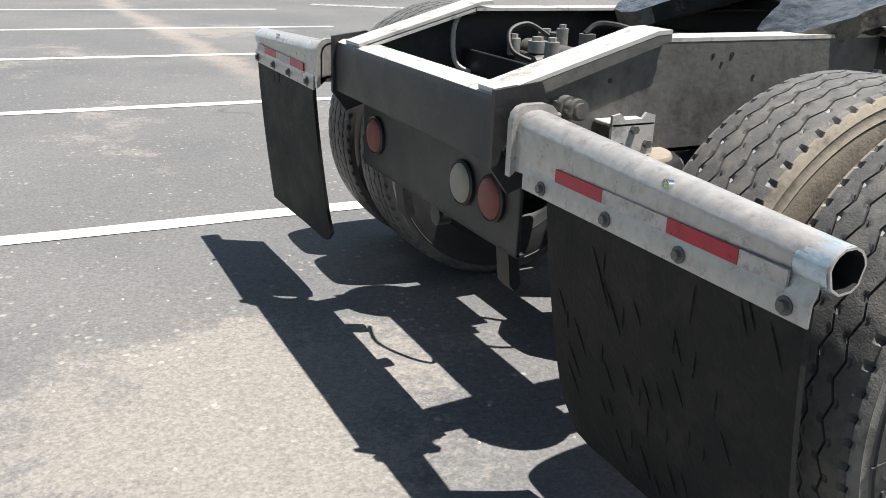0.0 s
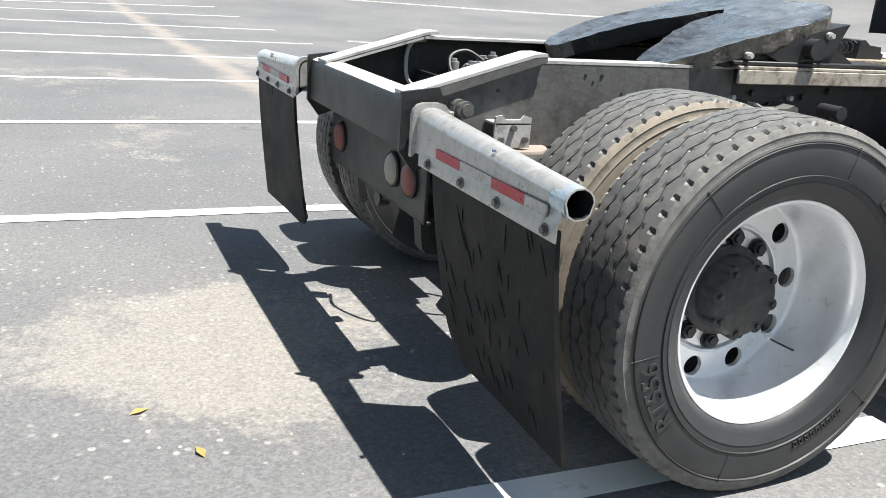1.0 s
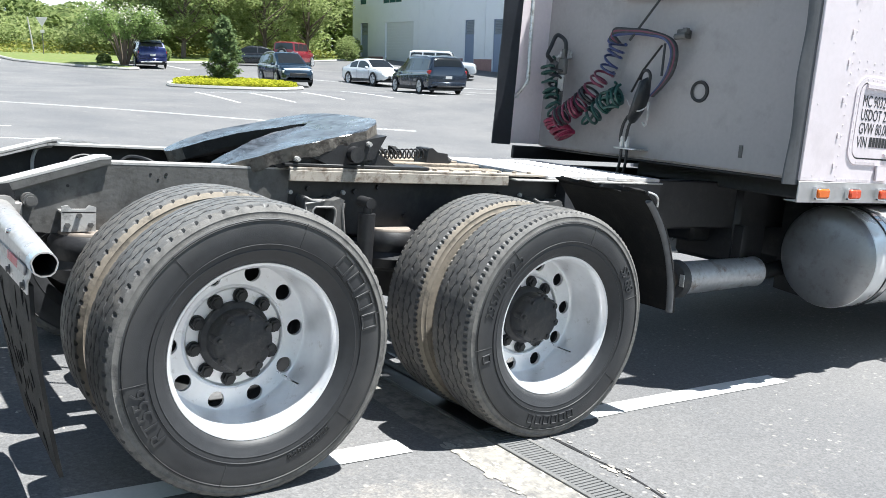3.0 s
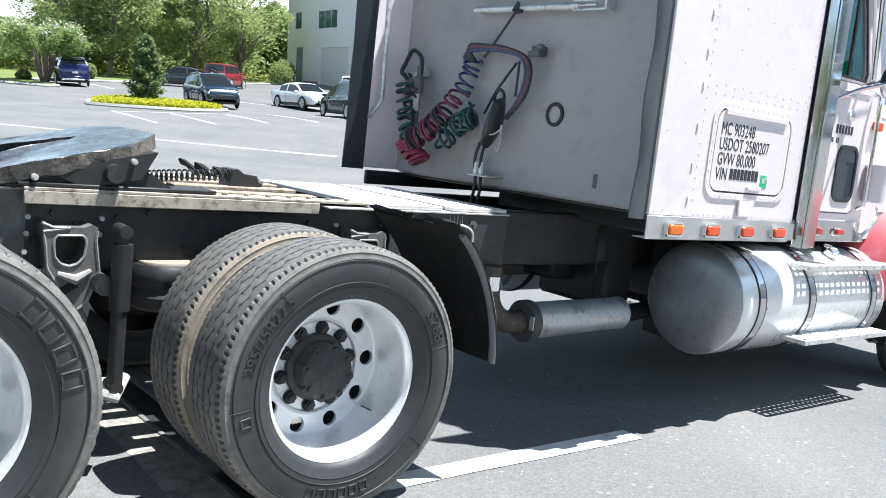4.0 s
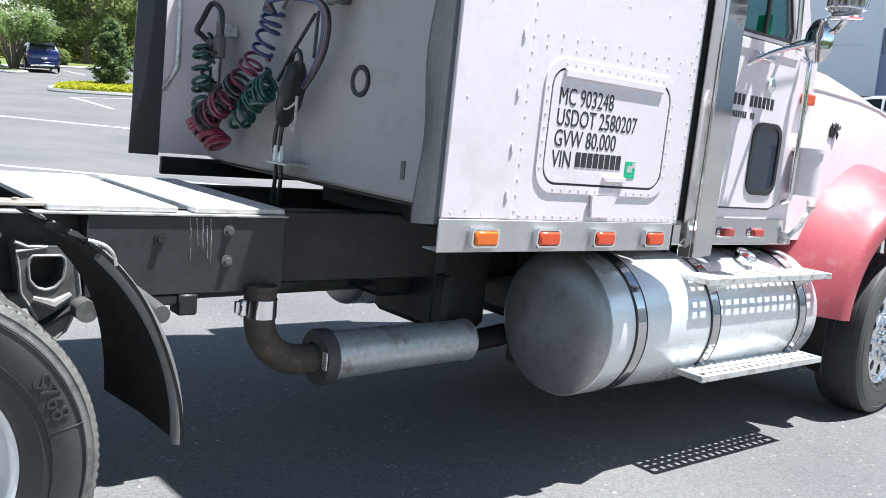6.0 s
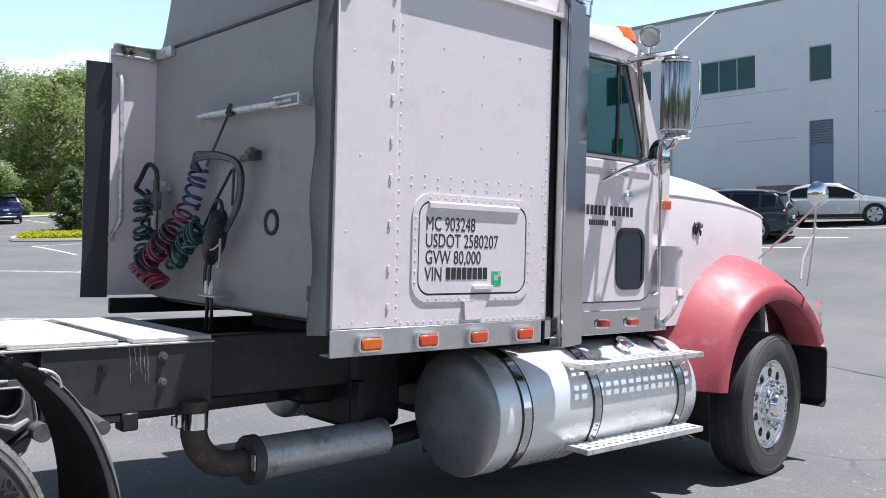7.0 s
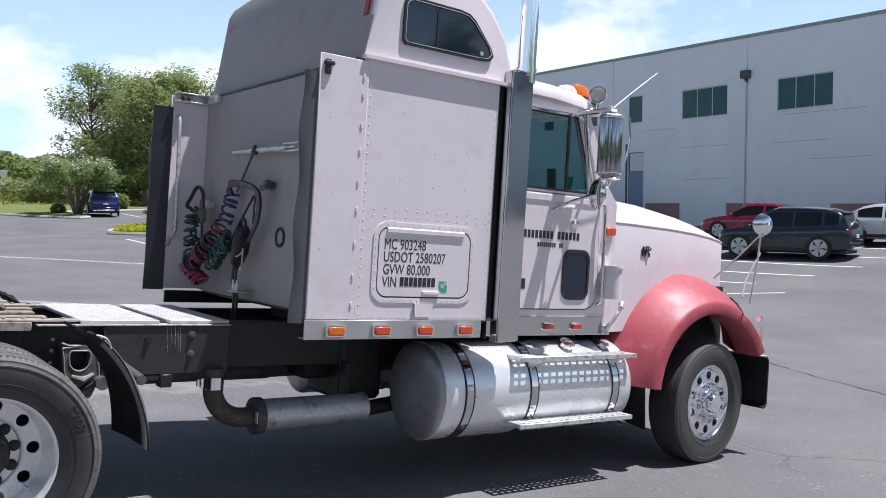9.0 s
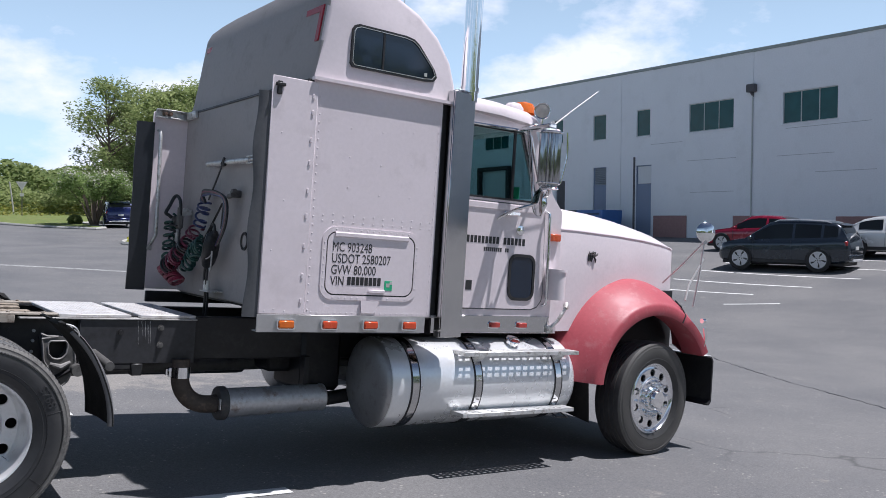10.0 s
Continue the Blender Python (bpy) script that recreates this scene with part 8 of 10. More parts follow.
    rod(bm, (6.865, y, 1.78), (6.865, y, 1.84), 0.02, n=12)
    part("mirror_rod", bm, surface("pale painted rod", (0.62, 0.62, 0.61), 0.5, vary=0.1) if s < 0 else bpy.data.materials["pale painted rod"], hm)

# black splash flaps behind the steer wheels
for s in (-1, 1):
    bm = bm_new()
    yy = (lambda v: v) if s < 0 else side
    poly(bm, [(x + o, yy(y), z) for o in (0.0, 0.012) for x, y, z in ((5.60, -1.14, 0.72), (5.60, -0.66, 0.72), (5.66, -0.66, 0.36), (5.66, -1.12, 0.30))], [[0, 1, 2, 3], [4, 5, 6, 7], [0, 1, 5, 4], [1, 2, 6, 5], [2, 3, 7, 6], [3, 0, 4, 7]])
    part("splash_flap", bm, FLAP, truck, "black rubber splash flap behind the wheel")

# front bumper
bm = bm_new()
prof = [(7.02, 0.385), (7.05, 0.385), (7.075, 0.42), (7.075, 0.77), (7.05, 0.805), (6.99, 0.812), (6.99, 0.805), (7.04, 0.795), (7.06, 0.765), (7.06, 0.43), (7.035, 0.40), (7.02, 0.395)]
prism(bm, prof, "y", -1.175, side(-1.175))
part("front_bumper", bm, BLACK, truck, "black-backed front bumper")
# pale strip: sun on the bumper's top flange put into the colour
bm = bm_new()
box(bm, (6.95, -1.17, 0.813), (7.05, side(-1.17), 0.820), 0.002)
part("bumper_top", bm, ALU, truck)

# ---- the warehouse across the lot ----
WA, WC = Vector((39.3, 17.2)), Vector((42.2, 76.0))
along = (WC - WA).normalized()
WALL = Matrix.Translation((WA.x, WA.y, 0)) @ Matrix(((along.y, along.x, 0, 0), (-along.x, along.y, 0, 0), (0, 0, 1, 0), (0, 0, 0, 1)))
# in the wall's frame: y runs along the wall, x into the building
TILT_UP = surface("pale tilt-up concrete", (0.77, 0.79, 0.825), 0.85, vary=0.05, grain=14, patch=0.35, dirt=(0.72, 0.74, 0.77), dirt_amount=0.3)
SPLIT = surface("pinkish split-face block", (0.33, 0.20, 0.19), 0.9, vary=0.15, grain=9, patch=1.5, bump=0.4, bump_scale=14)
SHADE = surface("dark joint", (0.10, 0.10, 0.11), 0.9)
BLUE_DOOR = surface("grey-blue steel door", (0.22, 0.27, 0.38), 0.6, vary=0.06, patch=1.0)
ROLL = surface("white roller door", (0.66, 0.68, 0.70), 0.6, vary=0.04, patch=0.8)
DARKGLASS = surface("teal office glass", (0.016, 0.085, 0.088), 0.08, vary=0.25, grain=1.5, patch=0.9, rough_vary=0.03, spec=0.22)
TRIM_W = surface("pale window frame", (0.50, 0.53, 0.52), 0.5)
rise = lambda u: 0.0135 * u
warehouse = thing("warehouse", "long pale two-storey tilt-up concrete warehouse with dark windows", "building", WALL)
U0, U1, TOP = -46.0, 56.4, 10.2
win3 = [(-31.0, -28.0), (-16.0, -13.0), (-9.5, -6.5), (0.1, 3.08), (6.1, 9.14), (26.0, 29.0), (33.0, 36.0), (47.1, 50.6)]
win1 = [(-3.57, -2.55), (12.1, 13.2), (15.84, 17.0), (19.96, 20.92), (38.0, 39.1), (41.5, 42.6), (53.9, 55.2), (-22.0, -21.0)]
doors = [(-3.65, -2.54, "louvre"), (11.95, 13.2, "glass"), (15.76, 16.95, "louvre"), (31.6, 32.9, "louvre"), (35.5, 36.8, "louvre"), (53.5, 54.9, "louvre")]
rolls = [(19.7, 20.65, 2.7), (25.9, 29.2, 3.6), (44.9, 50.0, 3.5)]
openings = []
for a, c in win3 + win1:
    openings.append((a, c, 6.42 + rise(a), 7.98 + rise(a)))
for a, c, k in doors:
    openings.append((a, c, 0.6 + rise(a) * 1.3, 4.72 + rise(a)))
for a, c, h in rolls:
    openings.append((a, c, 1.25 + rise(a), 1.25 + rise(a) + h))
seams = [-34.0, -24.0, -14.4, -4.75, 4.87, 14.5, 24.2, 34.0, 44.0]
panel_edges = [U0] + seams + [U1]
for pa, pc in zip(panel_edges, panel_edges[1:]):
    bm = bm_new()
    cuts = sorted({pa + 0.015, pc - 0.015} | {v for o in openings for v in o[:2] if pa + 0.015 < v < pc - 0.015})
    for a, c in zip(cuts, cuts[1:]):
        mid = (a + c) / 2
        holes = sorted((o[2], o[3]) for o in openings if o[0] < mid < o[1])
        z = -3.0
        for h0, h1 in holes + [(TOP + 0.5, TOP + 0.5)]:
            hi = min(h0, TOP + 0.012 * mid)
            if hi > z:
                poly(bm, [(0, a, z), (0, c, z), (0, c, hi), (0, a, hi), (0.25, a, z), (0.25, c, z), (0.25, c, hi), (0.25, a, hi)],
                     [[0, 1, 2, 3], [4, 5, 6, 7], [0, 1, 5, 4], [2, 3, 7, 6], [0, 3, 7, 4], [1, 2, 6, 5]])
            z = h1
    part("wall_panel", bm, TILT_UP, warehouse)
bm = bm_new()
poly(bm, [(0.22, U0, -3), (0.22, U1, -3), (0.22, U1, TOP + 0.2), (0.22, U0, TOP - 0.9), (40, U0, -3), (40, U1, -3), (40, U1, TOP + 0.2), (40, U0, TOP - 0.9)],
     [[0, 1, 2, 3], [4, 5, 6, 7], [2, 3, 7, 6], [0, 3, 7, 4], [1, 2, 6, 5]])
part("core", bm, SHADE, warehouse)
bm = bm_new()
poly(bm, [(-0.02, U1 + 0.01, -3), (40, U1 + 0.01, -3), (40, U1 + 0.01, TOP + 0.68), (-0.02, U1 + 0.01, TOP + 0.68), (-0.02, U1 + 0.3, -3), (40, U1 + 0.3, -3), (40, U1 + 0.3, TOP + 0.68), (-0.02, U1 + 0.3, TOP + 0.68)],
     [[0, 1, 2, 3], [4, 5, 6, 7], [0, 1, 5, 4], [2, 3, 7, 6], [0, 3, 7, 4], [1, 2, 6, 5]])
part("end_wall", bm, TILT_UP, warehouse)
bm = bm_new()
poly(bm, [(x, u, TOP + 0.012 * u + dz) for u in (U0, U1) for x, dz in ((-0.05, 0.0), (0.45, 0.0), (0.45, 0.16), (-0.05, 0.16))], [[0, 1, 5, 4], [1, 2, 6, 5], [2, 3, 7, 6], [3, 0, 4, 7], [0, 1, 2, 3], [4, 5, 6, 7]])
part("coping", bm, surface("grey-green roof coping", (0.28, 0.32, 0.31), 0.6), warehouse)
for k, (a, c) in enumerate(win3 + win1):
    z0, z1 = 6.42 + rise(a), 7.98 + rise(a)
    bm = bm_new()
    n = 3 if k < len(win3) else 1
    f = 0.05
    box(bm, (0.06, a, z0), (0.12, c, z0 + f), 0.005)
    box(bm, (0.06, a, z1 - f), (0.12, c, z1), 0.005)
    for i in range(n + 1):
        u = a + (c - a) * i / n
        box(bm, (0.06, max(a, u - f / 2), z0), (0.12, min(c, u + f / 2), z1), 0.005)
    w = part("window", bm, TRIM_W, warehouse)
    for i in range(n):
        bm = bm_new()
        u, v = a + (c - a) * i / n + f / 2, a + (c - a) * (i + 1) / n - f / 2
        box(bm, (0.08, u, z0 + f), (0.10, v, z1 - f), 0.002)
        part("pane", bm, DARKGLASS, w)
    bm = bm_new()
    box(bm, (-0.05, a - 0.05, z0 - 0.08), (0.06, c + 0.05, z0 - 0.005), 0.01)
    part("sill", bm, TILT_UP, w)
for a, c, k in doors:
    z0, z1 = 0.6 + rise(a) * 1.3, 4.72 + rise(a)
    bm = bm_new()
    box(bm, (0.06, a + 0.01, z0), (0.14, c - 0.01, z1 - 1.15), 0.01)
    d = part("door", bm, BLUE_DOOR, warehouse)
    bm = bm_new()
    if k == "glass":
        box(bm, (0.09, a + 0.08, z1 - 1.08), (0.11, c - 0.08, z1 - 0.06), 0.003)
        part("transom_pane", bm, ROLL, d)
    else:
        for i in range(9):
            z = z1 - 1.1 + i * 0.118
            poly(bm, [(0.05, a + 0.06, z), (0.05, c - 0.06, z), (0.13, c - 0.06, z + 0.10), (0.13, a + 0.06, z + 0.10), (0.06, a + 0.06, z - 0.012), (0.06, c - 0.06, z - 0.012), (0.14, c - 0.06, z + 0.088), (0.14, a + 0.06, z + 0.088)],
                 [[0, 1, 2, 3], [4, 5, 6, 7], [0, 1, 5, 4], [2, 3, 7, 6], [0, 3, 7, 4], [1, 2, 6, 5]])
        part("louvre", bm, surface("grey louvre", (0.30, 0.33, 0.37), 0.6) if "grey louvre" not in bpy.data.materials else bpy.data.materials["grey louvre"], d)
    bm = bm_new()
    for lo, hi in (((0.04, a, z0), (0.16, a + 0.05, z1)), ((0.04, c - 0.05, z0), (0.16, c, z1)), ((0.04, a, z1 - 0.05), (0.16, c, z1)), ((0.04, a, z1 - 1.16), (0.16, c, z1 - 1.10))):
        box(bm, lo, hi, 0.005)
    part("door_frame", bm, BLUE_DOOR, d)
for i, (a, c, h) in enumerate(rolls):
    z0 = 1.25 + rise(a)
    bm = bm_new()
    box(bm, (0.125, a + 0.02, z0), (0.16, c - 0.02, z0 + h), 0.01)
    # the first is an opening; dark slats stand in for its shade
    d = part("roller_door", bm, SHADE if i == 0 else ROLL, warehouse)
    for q in range(int(h / 0.25)):
        bm = bm_new()
        box(bm, (0.10, a + 0.03, z0 + 0.25 * q), (0.124, c - 0.03, z0 + 0.25 * q + 0.235), 0.01)
        part("slat", bm, SHADE if i == 0 else ROLL, d)
    if i == 1:
        bm = bm_new()
        for lo, hi in (((-0.35, a - 0.3, z0), (0.0, a, z0 + h + 0.3)), ((-0.35, c, z0), (0.0, c + 0.3, z0 + h + 0.3)), ((-0.35, a, z0 + h), (0.0, c, z0 + h + 0.3))):
            box(bm, lo, hi, 0.03)
        part("dock_shelter", bm, BLACK, d, "black dock shelter")
# pinkish base course in separate stretches
for a, c, z1 in ((-14.0, -6.5, 1.85), (-2.4, 0.05, 1.86), (3.1, 6.0, 1.9), (9.2, 11.7, 1.92), (20.8, 25.5, 2.1), (29.6, 31.5, 2.15), (33.0, 35.4, 2.2), (37.0, 44.7, 2.25), (50.4, 53.3, 2.35)):
    bm = bm_new()
    box(bm, (-0.06, a, -0.6), (-0.003, c, z1), 0.01)
    part("base_course", bm, SPLIT, warehouse)
# wall lamp, conduit, small post, faint reveals
bm = bm_new()
box(bm, (-0.30, 4.62, 8.2), (-0.003, 5.12, 8.6), 0.03)
prism(bm, [(-0.003, 7.95), (-0.003, 8.2), (-0.26, 8.2)], "y", 4.83, 4.91)
wl_ = part("wall_lamp", bm, SHADE, warehouse, "dark wall floodlight")
bm = bm_new()
rod(bm, (-0.05, 4.87, 1.0), (-0.05, 4.87, 8.15), 0.035, n=8)
part("conduit", bm, TRIM_W, wl_)
bm = bm_new()
for z, a, c in ((4.85, 5.9, 9.3), (4.85, 0.2, 3.4), (4.0, -1.9, 1.2), (6.2, -1.6, 2.9), (3.1, 6.0, 9.0), (5.9, 9.6, 12.0), (4.9, 20.6, 24.0), (4.9, -9.0, -5.4)):
    box(bm, (-0.012, a, z + rise(a)), (-0.002, c, z + rise(a) + 0.025), 0.002)
tagged(part("reveal", bm, surface("faint panel joint", (0.44, 0.45, 0.475), 0.9), warehouse), kind="stuff")

# posts and bins beside the warehouse
def world_at(u, off):
    p = WALL @ Vector((off, u, 0))
    return p.x, p.y


x, y = world_at(11.8, -1.5)
bm = bm_new()
rod(bm, (0, 0, 0), (0, 0, 4.6), 0.06, n=10)
tagged(part("post", bm, SHADE, m=at(x, y)), "thin dark steel post by the warehouse", "post")
for u, colr, nm in ((13.9, (0.045, 0.13, 0.36), "blue"), (16.2, (0.035, 0.045, 0.05), "dark")):
    x, y = world_at(u, -2.2)
    bin_t = thing("dumpster", f"{nm} steel dumpster beside the warehouse wall", "dumpster", at(x, y, -3), "dumpsters")
    mm = surface(f"{nm} dumpster paint", colr, 0.5)
    bm = bm_new()
    prism(bm, [(-0.7, 0.15), (0.6, 0.15), (0.75, 1.2), (0.75, 1.62), (-0.8, 1.62), (-0.75, 0.7)], "y", -1.1, 1.1)
    part("body", bm, mm, bin_t)
    for s in (-0.45, 0.45):
        bm = bm_new()
        box(bm, (-0.85, s - 0.44, 1.36), (0.8, s + 0.44, 1.42), 0.02)
        part("lid", bm, BLACK, bin_t)

# ---- kerbed island, verge, bay lines ----
GRASSY = surface("mown grass", (0.13, 0.17, 0.04), 0.9, vary=0.35, grain=20, patch=0.8, dirt=(0.24, 0.21, 0.08), dirt_amount=0.35, bump=0.6, bump_scale=30)
KERB = surface("pale kerb concrete", (0.48, 0.47, 0.44), 0.85, vary=0.1, patch=2)
ROADWAY = surface("sun-bleached concrete road", (0.42, 0.40, 0.37), 0.85, vary=0.08, grain=12, patch=0.5)


def sheet(name, outline, up, material, label, step=1.5, kerb=0.0):
    """A patch laid over the ground inside an outline, cut into strips that follow it."""
    bm = bm_new()
    vs = [bm.verts.new((x, y, 0)) for x, y in outline]
    bm.faces.new(vs)
    xs = [v.co.x for v in bm.verts]
    ys_ = [v.co.y for v in bm.verts]
    for axis, lo, hi in ((0, min(xs), max(xs)), (1, min(ys_), max(ys_))):
        g = lo + step
        while g < hi:
            co, no = [0, 0, 0], [0, 0, 0]
            co[axis], no[axis] = g, 1
            bmesh.ops.bisect_plane(bm, geom=bm.verts[:] + bm.edges[:] + bm.faces[:], plane_co=co, plane_no=no)
            g += step if g < 40 or axis == 1 else step * 3
    for v in bm.verts:
        v.co.z = height(v.co.x, v.co.y) + up
    ob = part(name, bm, material, tidy=False)
    return tagged(ob, label, name.replace("_", " "), kind="structure")


verge_line = [(9.2, 58.4), (10.3, 55.6), (12.2, 52.6), (14.2, 50.9), (14.9, 51.6), (14.6, 54.5), (14.8, 58.0), (17.0, 59.5), (33.0, 65.5), (40.0, 67.0), (41.0, 74.0), (150.0, 80.0), (150.0, 150.0), (-10.0, 150.0), (8.0, 80.0)]
sheet("verge", verge_line, 0.13, GRASSY, "sunlit mown grass verge behind a kerb", 2.5)
sheet("road", [(-150, 61.0), (-30, 60.0), (8.6, 59.2), (8.2, 79.0), (-30, 80.0), (-150, 82)], 0.012, ROADWAY, "pale sun-bleached side road", 4)
sheet("field", [(-150, 82.2), (-30, 80.2), (7.9, 79.3), (-10.2, 150), (-150, 150)], 0.05, GRASSY, "rough grass field beyond the side road", 6)
sheet("verge", [(-80, -30), (90, -30), (90, -90), (-80, -90)], 0.12, GRASSY, "sunlit grass strip before the near woods", 8)
bm = bm_new()
pts = [(8.0 + 1.2 * i / 12, 80.0 - 21.6 * i / 12) for i in range(12)] + [verge_line[0]]
for a, c in zip(verge_line[:10], verge_line[1:10]):
    for i in range(1, 5):
        pts.append((a[0] + (c[0] - a[0]) * i / 4, a[1] + (c[1] - a[1]) * i / 4))
sweep(bm, [(x, y, height(x, y) + 0.06) for x, y in pts], 0.10, 6)
tagged(part("kerb", bm, KERB), "pale concrete kerb along the verge", "kerb", kind="structure")
isl = [(15.4 + 2.6 * math.cos(a) * (1 + 0.12 * math.cos(2 * a)) + 0.25 * math.sin(a), 37.4 + 3.9 * math.sin(a) - 0.25 * 2.6 * math.cos(a)) for a in [2 * math.pi * i / 36 for i in range(36)]]
bm = bm_new()
sweep(bm, [(x, y, height(x, y) + 0.05) for x, y in isl], 0.11, 6, closed=True)
tagged(part("kerb", bm, KERB), "pale concrete kerb round the planted island", "kerb", kind="structure")
sheet("island", isl, 0.10, GRASSY, "planted kerbed island in the lot", 1.0)
for i, (x0, y0, x1, y1) in enumerate(((11.5, 32.0, 11.6, 27.5), (13.7, 31.5, 13.9, 27.6), (16.3, 32.0, 16.4, 28.3), (18.8, 33.0, 18.9, 28.6), (21.3, 33.2, 21.4, 28.9), (23.8, 33.4, 23.9, 29.2), (26.3, 33.6, 26.4, 29.4),
                                     (11.5, 32.0, 16.0, 32.0), (15.0, 56.5, 15.0, 51.8), (18.4, 57.0, 18.4, 52.3), (22.0, 46.5, 24.5, 42.5), (26, 43.5, 28.5, 39.5), (29.5, 40, 32, 36))):
    stripe(x0, y0, x1, y1, 0.12, seed=i + 40)
for i, (x0, y0, x1, y1) in enumerate(((22.7, 13.2, 23.4, 10.2), (24.5, 14.2, 25.3, 9.5), (26.5, 14.7, 27.3, 9.1), (28.6, 15.2, 29.4, 8.6), (30.7, 15.6, 31.5, 8.0), (21.5, 9.8, 22.4, 8.6))):
    stripe(x0, y0, x1, y1, 0.11, seed=i + 60)
for i, (x0, y0, x1, y1) in enumerate(((4.0, 25.8, 14.5, 20.0), (-1.0, 28.5, 4.0, 25.8), (3.4, 13.2, 8.5, 10.4))):
    stripe(x0, y0, x1, y1, 0.35, FAINT, seed=i + 80)

# ---- trees and plants ----
def leafy(name, lo, hi, trans=0.35):
    m = bpy.data.materials.new(name)
    m.use_nodes = True
    n, l = m.node_tree.nodes, m.node_tree.links
    n.remove(n["Principled BSDF"])
    geo = n.new("ShaderNodeNewGeometry")
    mx = n.new("ShaderNodeMix")
    mx.data_type = "RGBA"
    mx.inputs["A"].default_value, mx.inputs["B"].default_value = (*lo, 1), (*hi, 1)
    l.new(geo.outputs["Random Per Island"], mx.inputs["Factor"])
    d, t, s = n.new("ShaderNodeBsdfDiffuse"), n.new("ShaderNodeBsdfTranslucent"), n.new("ShaderNodeMixShader")
    l.new(mx.outputs["Result"], d.inputs["Color"])
    l.new(mx.outputs["Result"], t.inputs["Color"])
    s.inputs[0].default_value = trans
    l.new(d.outputs[0], s.inputs[1])
    l.new(t.outputs[0], s.inputs[2])
    l.new(s.outputs[0], n["Material Output"].inputs["Surface"])
    return m


LEAVES = leafy("broad leaves", (0.21, 0.275, 0.105), (0.43, 0.48, 0.22), 0.55)
DEEP = leafy("deep green leaves", (0.17, 0.23, 0.09), (0.35, 0.40, 0.175), 0.55)
MYRTLE = leafy("myrtle leaves", (0.16, 0.25, 0.08), (0.36, 0.45, 0.19), 0.55)
NEEDLE = leafy("pine needles", (0.12, 0.18, 0.08), (0.26, 0.33, 0.16), 0.5)
BLOOM = leafy("white blossom", (0.6, 0.58, 0.5), (0.75, 0.72, 0.66), 0.2)
YELLOW = leafy("yellow-green shrubs", (0.34, 0.38, 0.03), (0.55, 0.52, 0.06))
WEED = leafy("tall weeds", (0.16, 0.20, 0.04), (0.34, 0.32, 0.10))
BARK = surface("grey-brown bark", (0.13, 0.10, 0.08), 0.9, vary=0.25, patch=3, bump=0.5, bump_scale=20)


def leaf_mesh(name, centres, sizes, rng, lift=1.3):
    """A cloud of bent leaf clumps, each two triangles across a fold, turned more or less to the light above."""
    k = len(centres)
    nrm = rng.normal(size=(k, 3))
    nrm /= np.linalg.norm(nrm, axis=1)[:, None]
    nrm[:, 2] += lift
    nrm /= np.linalg.norm(nrm, axis=1)[:, None]
    d1 = rng.normal(size=(k, 3))
    d1 -= nrm * (nrm * d1).sum(1)[:, None]
    d1 /= np.linalg.norm(d1, axis=1)[:, None]
    d2 = np.cross(nrm, d1)
    s = sizes[:, None]
    v = np.empty((k, 4, 3))
    v[:, 0], v[:, 2] = centres - d1 * s, centres + d1 * s
    v[:, 1], v[:, 3] = centres + d2 * s * 0.55 + nrm * s * 0.25, centres - d2 * s * 0.55 + nrm * s * 0.25
    idx = np.arange(k)[:, None] * 4
    tri = np.concatenate([idx + [0, 1, 2], idx + [0, 2, 3]], axis=1).reshape(-1, 3)
    me = bpy.data.meshes.new(name)
    me.from_pydata(v.reshape(-1, 3).tolist(), [], tri.tolist())
    return me


def blob_points(rng, k, c, r, shell=0.55):
    """Points in a lumpy ellipsoid, denser near its skin."""
    p = rng.normal(size=(k, 3))
    p /= np.linalg.norm(p, axis=1)[:, None]
    q = shell + (1 - shell) * rng.random(k) ** 0.7
    return np.array(c) + p * q[:, None] * np.array(r)


